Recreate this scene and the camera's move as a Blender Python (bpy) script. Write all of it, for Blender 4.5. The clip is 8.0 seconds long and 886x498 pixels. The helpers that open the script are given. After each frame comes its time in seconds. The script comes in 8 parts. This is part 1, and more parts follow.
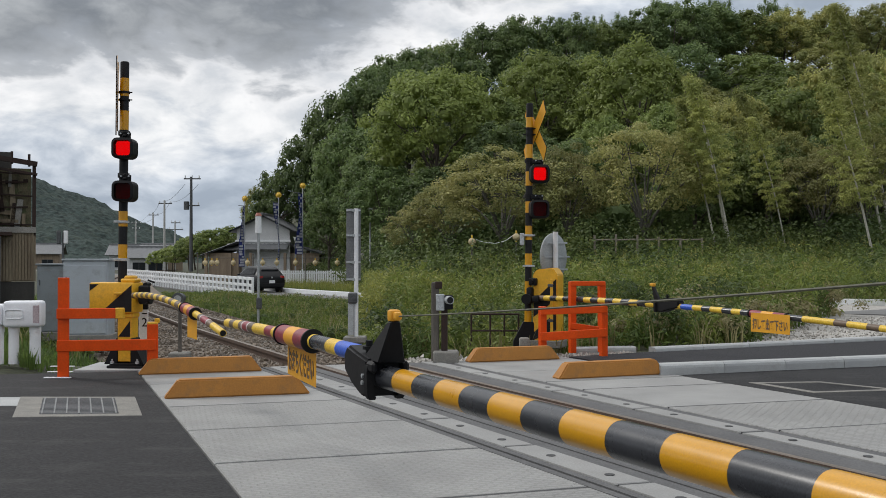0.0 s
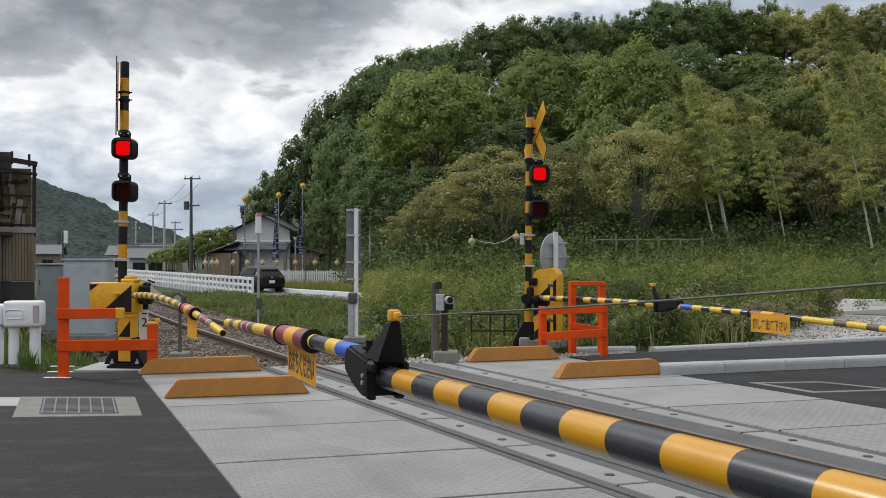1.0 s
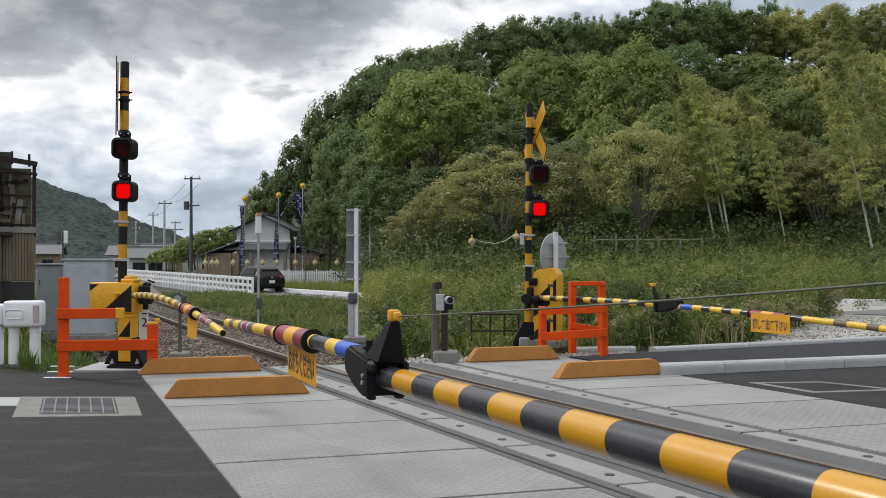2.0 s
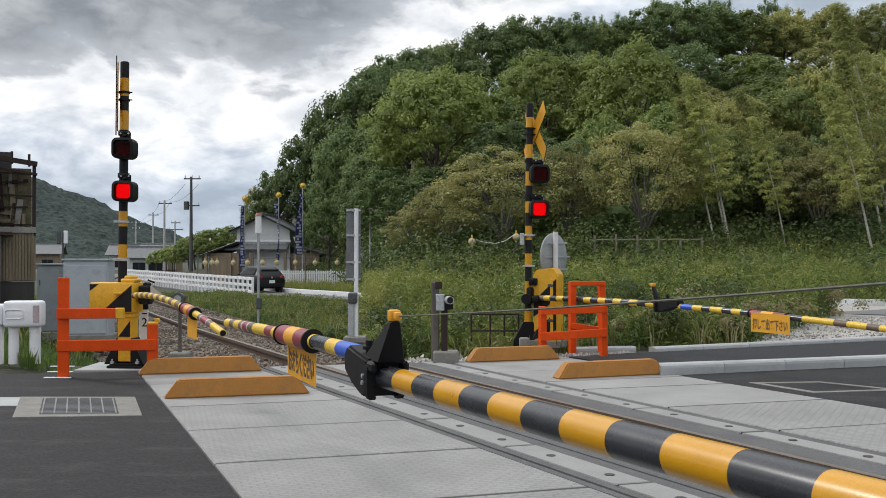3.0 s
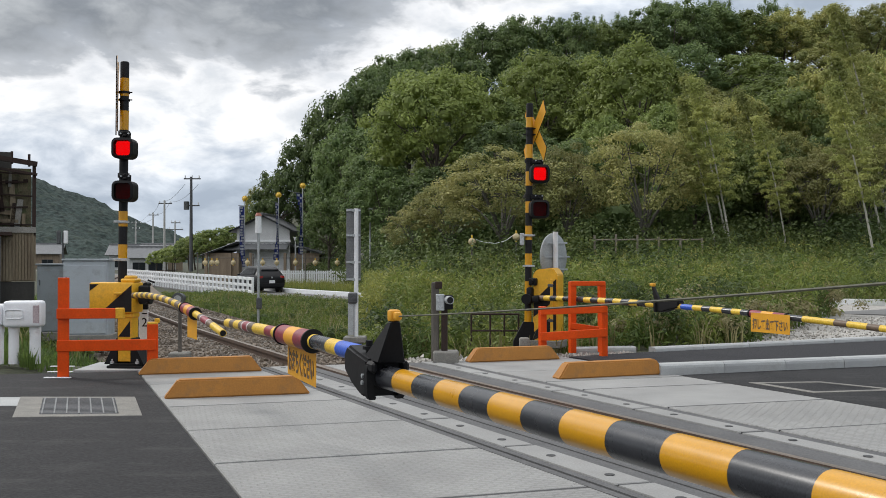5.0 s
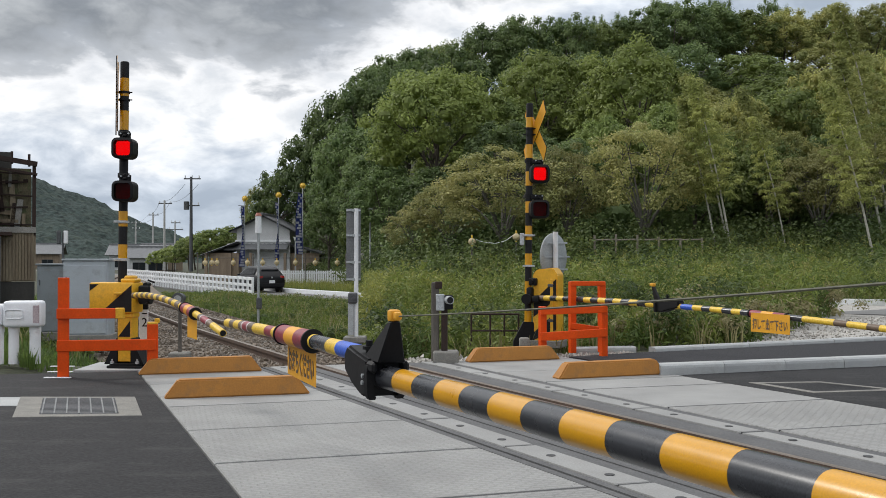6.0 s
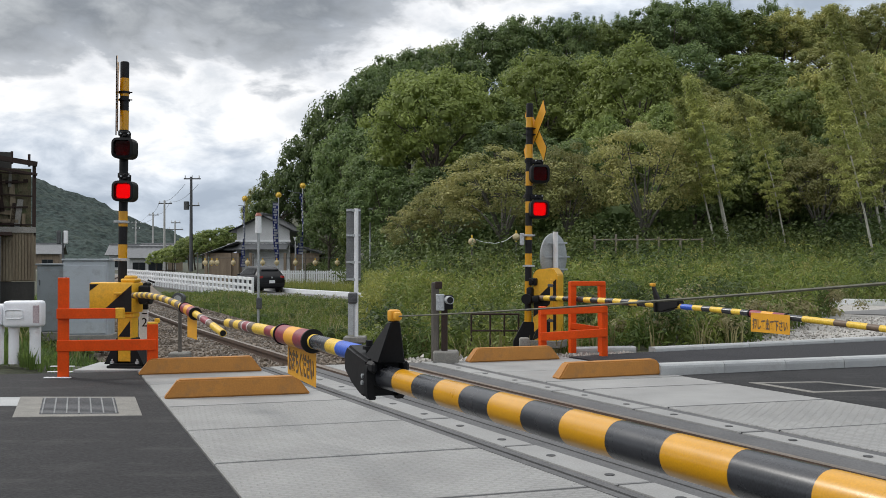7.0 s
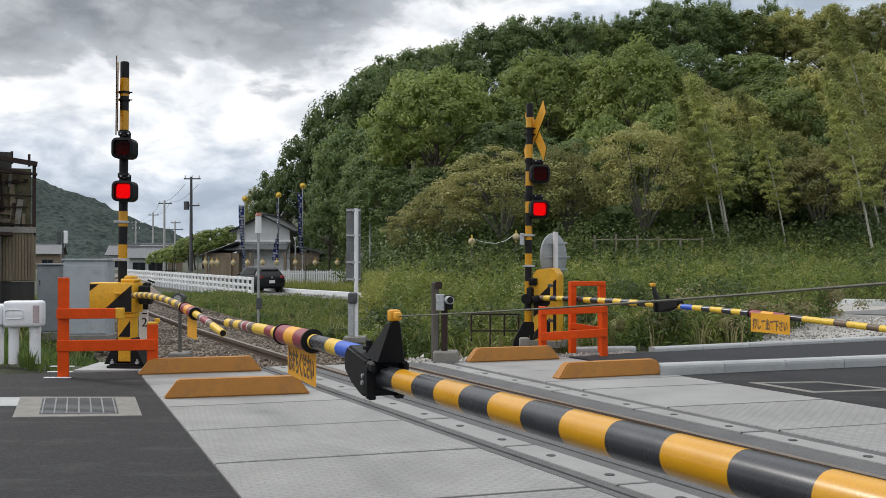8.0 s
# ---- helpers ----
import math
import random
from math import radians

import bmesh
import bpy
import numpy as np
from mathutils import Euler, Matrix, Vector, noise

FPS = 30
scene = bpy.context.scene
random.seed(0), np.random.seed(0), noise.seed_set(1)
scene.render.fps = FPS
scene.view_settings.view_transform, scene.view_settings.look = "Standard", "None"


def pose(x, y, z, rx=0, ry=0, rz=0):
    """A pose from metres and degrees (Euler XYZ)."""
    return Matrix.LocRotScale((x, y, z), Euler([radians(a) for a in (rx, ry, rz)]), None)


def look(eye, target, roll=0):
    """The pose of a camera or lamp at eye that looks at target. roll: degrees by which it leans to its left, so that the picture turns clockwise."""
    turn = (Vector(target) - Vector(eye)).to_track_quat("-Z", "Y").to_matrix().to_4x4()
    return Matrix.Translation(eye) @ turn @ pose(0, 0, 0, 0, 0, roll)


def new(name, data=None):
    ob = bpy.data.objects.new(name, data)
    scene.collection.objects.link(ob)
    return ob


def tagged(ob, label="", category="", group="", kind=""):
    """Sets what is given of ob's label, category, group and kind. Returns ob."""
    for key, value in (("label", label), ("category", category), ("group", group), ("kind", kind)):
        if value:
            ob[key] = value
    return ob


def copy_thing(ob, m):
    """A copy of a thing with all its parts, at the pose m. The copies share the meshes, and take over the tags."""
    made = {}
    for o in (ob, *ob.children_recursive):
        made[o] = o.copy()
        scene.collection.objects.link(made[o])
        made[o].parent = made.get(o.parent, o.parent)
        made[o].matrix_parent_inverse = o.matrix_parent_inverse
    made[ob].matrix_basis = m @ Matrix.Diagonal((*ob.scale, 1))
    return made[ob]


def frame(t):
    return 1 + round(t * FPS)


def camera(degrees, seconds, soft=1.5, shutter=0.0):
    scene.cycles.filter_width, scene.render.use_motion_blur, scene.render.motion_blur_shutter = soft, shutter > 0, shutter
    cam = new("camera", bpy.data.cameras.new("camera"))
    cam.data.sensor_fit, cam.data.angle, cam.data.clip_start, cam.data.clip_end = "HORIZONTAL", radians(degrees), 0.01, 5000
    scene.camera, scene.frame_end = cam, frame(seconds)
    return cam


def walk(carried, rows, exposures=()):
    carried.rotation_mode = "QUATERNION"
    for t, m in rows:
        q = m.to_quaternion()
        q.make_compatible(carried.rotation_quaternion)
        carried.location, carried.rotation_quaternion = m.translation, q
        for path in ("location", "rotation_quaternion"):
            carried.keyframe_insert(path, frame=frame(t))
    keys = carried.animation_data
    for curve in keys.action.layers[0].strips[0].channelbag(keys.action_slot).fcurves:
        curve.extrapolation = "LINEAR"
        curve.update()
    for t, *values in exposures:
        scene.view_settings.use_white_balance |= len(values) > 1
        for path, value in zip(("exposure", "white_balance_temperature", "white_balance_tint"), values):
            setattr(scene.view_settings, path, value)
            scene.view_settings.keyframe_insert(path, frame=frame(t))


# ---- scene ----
# ---- camera ----
cam = camera(50.0, 8.0, soft=0.9)
EYE = (0.0, 0.0, 1.45)
walk(cam, [(0.0, look(EYE, (0.0, 100.0, 2.402))), (8.0, look(EYE, (0.0, 100.0, 2.402)))],
     exposures=[(0.0, -0.10), (1.5, 0.05), (3.0, 0.12), (8.0, 0.13)])

# ---- sky and sun ----
SUN_AZ, SUN_EL = radians(303), radians(39)          # compass turn from +y, height
world = bpy.data.worlds.new("sky")
scene.world = world
world.use_nodes = True
wn, wl = world.node_tree.nodes, world.node_tree.links
wn.clear()


def wnode(kind, **inputs):
    n = wn.new(kind)
    for k, v in inputs.items():
        n.inputs[k].default_value = v
    return n


def wmath(op, a, b=None, c=None):
    n = wn.new("ShaderNodeMath")
    n.operation = op
    for i, v in enumerate((a, b, c)):
        if v is None:
            continue
        if isinstance(v, (int, float)):
            n.inputs[i].default_value = v
        else:
            wl.new(v, n.inputs[i])
    return n.outputs[0]


sky = wn.new("ShaderNodeTexSky")
sky.sky_type = "NISHITA"
sky.sun_disc = False
sky.sun_elevation, sky.sun_rotation = SUN_EL, SUN_AZ
blue = wn.new("ShaderNodeMixRGB")
blue.blend_type = "MULTIPLY"
blue.inputs[0].default_value = 1.0
blue.inputs[2].default_value = (0.12, 0.12, 0.12, 1)
wl.new(sky.outputs[0], blue.inputs[1])
tc = wn.new("ShaderNodeTexCoord")
sep = wn.new("ShaderNodeSeparateXYZ")
wl.new(tc.outputs["Generated"], sep.inputs[0])
sx, sy, sz = sep.outputs
flat = wmath("SQRT", wmath("ADD", wmath("MULTIPLY", sx, sx), wmath("MULTIPLY", sy, sy)))
elev = wmath("DIVIDE", sz, wmath("MAXIMUM", flat, 0.05))
comb = wn.new("ShaderNodeCombineXYZ")
wl.new(wmath("MULTIPLY", sx, 3.0), comb.inputs[0])
wl.new(wmath("MULTIPLY", sy, 3.0), comb.inputs[1])
wl.new(wmath("MULTIPLY", sz, 6.0), comb.inputs[2])
big = wnode("ShaderNodeTexNoise", Scale=1.7, Detail=7.0, Roughness=0.52, Distortion=0.3)
wl.new(comb.outputs[0], big.inputs["Vector"])
fine = wnode("ShaderNodeTexNoise", Scale=4.4, Detail=8.0, Roughness=0.55, Distortion=0.25)
wl.new(comb.outputs[0], fine.inputs["Vector"])
lift = wmath("ADD", elev, wmath("MULTIPLY", wmath("SUBTRACT", big.outputs[0], 0.5), 0.20))
lift = wmath("ADD", lift, wmath("ADD", wmath("MULTIPLY", sx, -0.08), -0.02))
lift = wmath("ADD", lift, wmath("MULTIPLY", wmath("MAXIMUM", wmath("ADD", sx, 0.12), 0.0), -0.45))
lift = wmath("ADD", lift, wmath("MULTIPLY", wmath("SUBTRACT", fine.outputs[0], 0.5), 0.17))
ramp = wn.new("ShaderNodeValToRGB")
els = ramp.color_ramp.elements
els[0].position, els[0].color = 0.0, (0.50, 0.57, 0.66, 1)
els[1].position, els[1].color = 1.0, (1.3, 1.32, 1.36, 1)
for pos, c in ((0.06, (0.53, 0.60, 0.69, 1)), (0.10, (0.68, 0.74, 0.82, 1)), (0.14, (0.92, 0.94, 0.96, 1)), (0.178, (0.94, 0.95, 0.97, 1)),
               (0.20, (0.50, 0.53, 0.57, 1)), (0.235, (0.31, 0.335, 0.365, 1)), (0.30, (0.48, 0.51, 0.54, 1)), (0.40, (1.05, 1.07, 1.1, 1))):
    e = els.new(pos)
    e.color = c
wl.new(lift, ramp.inputs[0])
puff = wn.new("ShaderNodeValToRGB")
puff.color_ramp.elements[0].position, puff.color_ramp.elements[0].color = 0.38, (0.78, 0.80, 0.83, 1)
puff.color_ramp.elements[1].position, puff.color_ramp.elements[1].color = 0.62, (1.13, 1.12, 1.11, 1)
wl.new(fine.outputs[0], puff.inputs[0])
cloud = wn.new("ShaderNodeMixRGB")
cloud.blend_type = "MULTIPLY"
cloud.inputs[0].default_value = 1.0
wl.new(ramp.outputs[0], cloud.inputs[1])
wl.new(puff.outputs[0], cloud.inputs[2])
cover = wn.new("ShaderNodeValToRGB")
cover.color_ramp.elements[0].position, cover.color_ramp.elements[1].position = 0.12, 0.22
wl.new(big.outputs[0], cover.inputs[0])
skymix = wn.new("ShaderNodeMixRGB")
wl.new(cover.outputs[0], skymix.inputs[0])
wl.new(blue.outputs[0], skymix.inputs[1])
wl.new(cloud.outputs[0], skymix.inputs[2])
bg = wnode("ShaderNodeBackground", Strength=0.98)
wl.new(skymix.outputs[0], bg.inputs[0])
wout = wn.new("ShaderNodeOutputWorld")
wl.new(bg.outputs[0], wout.inputs[0])

sun = new("sun", bpy.data.lights.new("sun", "SUN"))
sun.data.energy, sun.data.angle, sun.data.color = 1.3, radians(9), (1.0, 0.97, 0.92)
sun_dir = Vector((math.sin(SUN_AZ) * math.cos(SUN_EL), math.cos(SUN_AZ) * math.cos(SUN_EL), math.sin(SUN_EL)))
sun.matrix_world = look(sun_dir * 50, (0, 0, 0))


# ---- materials ----
def material(name, base, second=None, rough=0.6, metal=0.0, scale=6.0, fine_scale=60.0, bump=0.2, depth=0.004,
             contrast=0.5, speckle=0.25, vary=0.0, spec=0.5, coat=0.0, translucent=0.0, stretch=(1, 1, 1), dirt=None, dirt_amount=0.0):
    """A surface with two scales of variation in colour and roughness, and a fine relief."""
    m = bpy.data.materials.new(name)
    m.use_nodes = True
    n, l = m.node_tree.nodes, m.node_tree.links
    b = n["Principled BSDF"]
    second = second or tuple(c * 0.72 for c in base)
    t = n.new("ShaderNodeTexCoord")
    mp = n.new("ShaderNodeMapping")
    mp.inputs["Scale"].default_value = stretch
    l.new(t.outputs["Object"], mp.inputs[0])
    a = n.new("ShaderNodeTexNoise")
    a.inputs["Scale"].default_value, a.inputs["Detail"].default_value, a.inputs["Roughness"].default_value = scale, 6, 0.6
    l.new(mp.outputs[0], a.inputs["Vector"])
    f = n.new("ShaderNodeTexNoise")
    f.inputs["Scale"].default_value, f.inputs["Detail"].default_value = fine_scale, 4
    l.new(mp.outputs[0], f.inputs["Vector"])
    r = n.new("ShaderNodeValToRGB")
    r.color_ramp.elements[0].position = 0.5 - 0.5 * (1 - contrast) * 0.8
    r.color_ramp.elements[1].position = 0.5 + 0.5 * (1 - contrast) * 0.8
    r.color_ramp.elements[0].color = (*second, 1)
    r.color_ramp.elements[1].color = (*base, 1)
    l.new(a.outputs[0], r.inputs[0])
    sp = n.new("ShaderNodeMapRange")
    sp.inputs["From Min"].default_value, sp.inputs["From Max"].default_value = 0.3, 0.7
    sp.inputs["To Min"].default_value, sp.inputs["To Max"].default_value = 1 - speckle, 1 + speckle
    l.new(f.outputs[0], sp.inputs[0])
    mul = n.new("ShaderNodeVectorMath")
    mul.operation = "SCALE"
    l.new(r.outputs[0], mul.inputs[0])
    l.new(sp.outputs[0], mul.inputs["Scale"])
    colour = mul.outputs[0]
    if vary:
        oi = n.new("ShaderNodeObjectInfo")
        vr = n.new("ShaderNodeMapRange")
        vr.inputs["To Min"].default_value, vr.inputs["To Max"].default_value = 1 - vary, 1 + vary
        l.new(oi.outputs["Random"], vr.inputs[0])
        mv = n.new("ShaderNodeVectorMath")
        mv.operation = "SCALE"
        l.new(colour, mv.inputs[0])
        l.new(vr.outputs[0], mv.inputs["Scale"])
        colour = mv.outputs[0]
    if dirt:
        dn = n.new("ShaderNodeTexNoise")
        dn.inputs["Scale"].default_value, dn.inputs["Detail"].default_value, dn.inputs["Roughness"].default_value = scale * 2.3, 8, 0.7
        l.new(mp.outputs[0], dn.inputs["Vector"])
        dr = n.new("ShaderNodeValToRGB")
        dr.color_ramp.elements[0].position, dr.color_ramp.elements[1].position = 0.52, 0.68
        dr.color_ramp.elements[1].color = (dirt_amount,) * 3 + (1,)
        l.new(dn.outputs[0], dr.inputs[0])
        dm = n.new("ShaderNodeMixRGB")
        l.new(dr.outputs[0], dm.inputs[0])
        l.new(colour, dm.inputs[1])
        dm.inputs[2].default_value = (*dirt, 1)
        colour = dm.outputs[0]
    l.new(colour, b.inputs["Base Color"])
    rr = n.new("ShaderNodeMapRange")
    rr.inputs["To Min"].default_value, rr.inputs["To Max"].default_value = max(0.03, rough - 0.12), min(1, rough + 0.12)
    l.new(a.outputs[0], rr.inputs[0])
    l.new(rr.outputs[0], b.inputs["Roughness"])
    b.inputs["Metallic"].default_value = metal
    b.inputs["Specular IOR Level"].default_value = spec
    b.inputs["Coat Weight"].default_value = coat
    if bump:
        bp = n.new("ShaderNodeBump")
        bp.inputs["Strength"].default_value, bp.inputs["Distance"].default_value = bump, depth
        l.new(f.outputs[0], bp.inputs["Height"])
        l.new(bp.outputs[0], b.inputs["Normal"])
    if translucent:
        tr = n.new("ShaderNodeBsdfTranslucent")
        l.new(colour, tr.inputs[0])
        mx = n.new("ShaderNodeMixShader")
        mx.inputs[0].default_value = translucent
        l.new(b.outputs[0], mx.inputs[1])
        l.new(tr.outputs[0], mx.inputs[2])
        l.new(mx.outputs[0], n["Material Output"].inputs[0])
    return m


def foliage(name, base, second, vary=0.26, scale=0.45, translucent=0.42, island=0.22):
    """Leaves: colour by broad patches, by leaf and by plant."""
    m = bpy.data.materials.new(name)
    m.use_nodes = True
    n, l = m.node_tree.nodes, m.node_tree.links
    b = n["Principled BSDF"]
    t = n.new("ShaderNodeTexCoord")
    a = n.new("ShaderNodeTexNoise")
    a.inputs["Scale"].default_value, a.inputs["Detail"].default_value = scale, 4
    l.new(t.outputs["Object"], a.inputs["Vector"])
    r = n.new("ShaderNodeValToRGB")
    r.color_ramp.elements[0].position, r.color_ramp.elements[0].color = 0.38, (*second, 1)
    r.color_ramp.elements[1].position, r.color_ramp.elements[1].color = 0.62, (*base, 1)
    l.new(a.outputs[0], r.inputs[0])
    g = n.new("ShaderNodeNewGeometry")
    ri = n.new("ShaderNodeMapRange")
    ri.inputs["To Min"].default_value, ri.inputs["To Max"].default_value = 1 - island, 1 + island
    l.new(g.outputs["Random Per Island"], ri.inputs[0])
    oi = n.new("ShaderNodeObjectInfo")
    ro = n.new("ShaderNodeMapRange")
    ro.inputs["To Min"].default_value, ro.inputs["To Max"].default_value = 1 - vary, 1 + vary
    l.new(oi.outputs["Random"], ro.inputs[0])
    mm = n.new("ShaderNodeMath")
    mm.operation = "MULTIPLY"
    l.new(ri.outputs[0], mm.inputs[0])
    l.new(ro.outputs[0], mm.inputs[1])
    mul = n.new("ShaderNodeVectorMath")
    mul.operation = "SCALE"
    l.new(r.outputs[0], mul.inputs[0])
    l.new(mm.outputs[0], mul.inputs["Scale"])
    l.new(mul.outputs[0], b.inputs["Base Color"])
    b.inputs["Roughness"].default_value = 0.55
    b.inputs["Specular IOR Level"].default_value = 0.3
    tr = n.new("ShaderNodeBsdfTranslucent")
    l.new(mul.outputs[0], tr.inputs[0])
    mx = n.new("ShaderNodeMixShader")
    mx.inputs[0].default_value = translucent
    l.new(b.outputs[0], mx.inputs[1])
    l.new(tr.outputs[0], mx.inputs[2])
    l.new(mx.outputs[0], n["Material Output"].inputs[0])
    return m


def glow(name, colour, strength):
    m = bpy.data.materials.new(name)
    m.use_nodes = True
    b = m.node_tree.nodes["Principled BSDF"]
    b.inputs["Base Color"].default_value = (*colour, 1)
    b.inputs["Emission Color"].default_value = (*colour, 1)
    b.inputs["Emission Strength"].default_value = strength
    return m


def clear_glass(name, tint, gloss=0.12, rough=0.08):
    """A thin tinted cover that lets light through and shines a little."""
    m = bpy.data.materials.new(name)
    m.use_nodes = True
    n, l = m.node_tree.nodes, m.node_tree.links
    t = n.new("ShaderNodeBsdfTransparent")
    t.inputs[0].default_value = (*tint, 1)
    g = n.new("ShaderNodeBsdfGlossy")
    g.inputs["Roughness"].default_value = rough
    mx = n.new("ShaderNodeMixShader")
    mx.inputs[0].default_value = gloss
    l.new(t.outputs[0], mx.inputs[1])
    l.new(g.outputs[0], mx.inputs[2])
    l.new(mx.outputs[0], n["Material Output"].inputs[0])
    return m


M = {}
M["asphalt"] = material("asphalt", (0.027, 0.027, 0.028), (0.020, 0.020, 0.021), rough=0.9, spec=0.3, scale=0.9, fine_scale=75, bump=0.7, depth=0.005, speckle=0.6, stretch=(0.5, 1.3, 1), dirt=(0.08, 0.078, 0.075), dirt_amount=0.4)
M["asphalt_new"] = material("asphalt_new", (0.033, 0.033, 0.036), (0.025, 0.025, 0.028), rough=0.9, spec=0.3, scale=0.7, fine_scale=160, bump=0.5, speckle=0.45)
M["concrete"] = material("concrete", (0.31, 0.31, 0.30), (0.235, 0.235, 0.228), rough=0.85, scale=1.3, fine_scale=70, bump=0.35, speckle=0.12, vary=0.06, dirt=(0.24, 0.23, 0.215), dirt_amount=0.35)
M["kerb"] = material("kerb_concrete", (0.42, 0.43, 0.425), (0.34, 0.35, 0.35), rough=0.85, scale=2.0, fine_scale=90, bump=0.3, speckle=0.12, vary=0.06, dirt=(0.28, 0.27, 0.25), dirt_amount=0.4)
M["old_concrete"] = material("old_concrete", (0.25, 0.24, 0.215), (0.16, 0.155, 0.14), rough=0.9, scale=6, fine_scale=120, bump=0.5, speckle=0.3)
M["rubber"] = material("joint_rubber", (0.06, 0.06, 0.062), rough=0.75, scale=3, fine_scale=50)
M["rail_steel"] = material("rail_steel", (0.20, 0.16, 0.13), (0.11, 0.08, 0.065), rough=0.6, metal=0.3, scale=5, stretch=(1, 1, 1))
M["rail_rust"] = material("rail_rust", (0.105, 0.066, 0.045), (0.06, 0.04, 0.03), rough=0.85, scale=7)
M["rail_top"] = material("rail_running_face", (0.24, 0.20, 0.165), (0.15, 0.12, 0.095), rough=0.5, metal=0.5, scale=4, bump=0.05)
M["ballast"] = material("ballast_stone", (0.19, 0.155, 0.12), (0.10, 0.08, 0.06), rough=0.9, scale=1.8, fine_scale=30, vary=0.2, speckle=0.35)
M["gravel"] = material("pale_gravel", (0.42, 0.40, 0.37), (0.30, 0.285, 0.26), rough=0.95, scale=3, fine_scale=40, bump=0.8, depth=0.02, speckle=0.35)
M["soil"] = material("soil", (0.052, 0.056, 0.027), (0.028, 0.032, 0.016), rough=0.95, scale=0.35, fine_scale=9, bump=0.6, depth=0.05, speckle=0.35)
M["black_paint"] = material("black_paint", (0.013, 0.013, 0.014), rough=0.5, spec=0.25, scale=8, fine_scale=40, bump=0.06)
M["black_matt"] = material("black_fittings", (0.007, 0.007, 0.008), rough=0.6, scale=9, bump=0.1, spec=0.25)
M["black_band"] = material("dark_reflective_tape", (0.036, 0.038, 0.043), (0.027, 0.029, 0.033), rough=0.27, scale=5, fine_scale=220, bump=0.12, depth=0.001)
M["yellow_band"] = material("yellow_reflective_tape", (0.63, 0.305, 0.003), (0.53, 0.25, 0.002), rough=0.3, spec=0.45, coat=0.25, scale=5, fine_scale=220, bump=0.12, depth=0.001, speckle=0.08)
M["pale_yellow_band"] = material("pale_yellow_tape", (0.75, 0.50, 0.045), (0.60, 0.38, 0.03), rough=0.45, scale=9, fine_scale=80)
M["brown_band"] = material("faded_dark_tape", (0.16, 0.11, 0.07), (0.09, 0.06, 0.04), rough=0.5, scale=9)
M["red_band"] = material("dark_red_tape", (0.28, 0.035, 0.05), (0.18, 0.022, 0.035), rough=0.45, scale=9)
M["silver_band"] = material("silver_tape", (0.55, 0.5, 0.5), rough=0.4, scale=9)
M["blue_band"] = material("blue_tape", (0.03, 0.11, 0.55), (0.02, 0.08, 0.42), rough=0.45, scale=9)
M["yellow_paint"] = material("yellow_paint", (0.80, 0.43, 0.022), (0.68, 0.36, 0.016), rough=0.42, scale=5, fine_scale=40, bump=0.08, speckle=0.08, dirt=(0.26, 0.16, 0.05), dirt_amount=0.25)
M["sign_yellow"] = material("sign_yellow", (0.75, 0.36, 0.02), (0.65, 0.30, 0.015), rough=0.5, scale=5, speckle=0.06, bump=0.04)
M["orange_paint"] = material("orange_paint", (0.74, 0.078, 0.002), (0.62, 0.060, 0.001), rough=0.5, spec=0.25, scale=5, fine_scale=50, bump=0.1, speckle=0.08, dirt=(0.3, 0.07, 0.015), dirt_amount=0.25)
M["ochre_block"] = material("ochre_painted_concrete", (0.42, 0.185, 0.036), (0.35, 0.15, 0.027), rough=0.75, scale=3, fine_scale=70, bump=0.25, speckle=0.1, dirt=(0.20, 0.115, 0.05), dirt_amount=0.5)
M["white_plastic"] = material("white_plastic", (0.84, 0.85, 0.87), (0.76, 0.77, 0.80), rough=0.5, scale=4, bump=0.08, speckle=0.06)
M["white_paint"] = material("white_paint", (0.83, 0.84, 0.85), (0.73, 0.74, 0.75), rough=0.6, scale=4, bump=0.1, speckle=0.08, vary=0.05)
M["grey_cabinet"] = material("grey_cabinet_paint", (0.40, 0.44, 0.47), (0.34, 0.37, 0.40), rough=0.5, scale=2, bump=0.05, speckle=0.06, dirt=(0.16, 0.15, 0.13), dirt_amount=0.35)
M["grey_cabinet_dark"] = material("dark_grey_cabinet_paint", (0.22, 0.245, 0.26), (0.17, 0.19, 0.20), rough=0.5, scale=2, speckle=0.08, dirt=(0.12, 0.09, 0.06), dirt_amount=0.4)
M["galvanised"] = material("galvanised_steel", (0.50, 0.52, 0.53), (0.38, 0.40, 0.41), rough=0.48, metal=0.55, scale=9, bump=0.06)
M["grate_steel"] = material("grate_steel", (0.24, 0.25, 0.25), (0.17, 0.175, 0.175), rough=0.65, metal=0.3, scale=7)
M["wire_steel"] = material("weathered_wire", (0.12, 0.12, 0.085), rough=0.7, scale=8)
M["sign_back"] = material("sign_back_grey", (0.19, 0.195, 0.2), (0.14, 0.145, 0.15), rough=0.6, metal=0.2, scale=6)
M["mirror_back"] = material("mirror_back_grey", (0.36, 0.38, 0.38), (0.28, 0.30, 0.30), rough=0.5, scale=4)
M["weathered_wood"] = material("weathered_wood", (0.15, 0.135, 0.115), (0.08, 0.07, 0.06), rough=0.9, scale=3, stretch=(6, 6, 0.6), bump=0.5)
M["rusty_sheet"] = material("mossy_rusty_sheet", (0.17, 0.145, 0.085), (0.055, 0.05, 0.03), rough=0.9, scale=3.5, stretch=(1.5, 1.5, 0.8), fine_scale=30, bump=0.4, dirt=(0.075, 0.115, 0.04), dirt_amount=0.8)
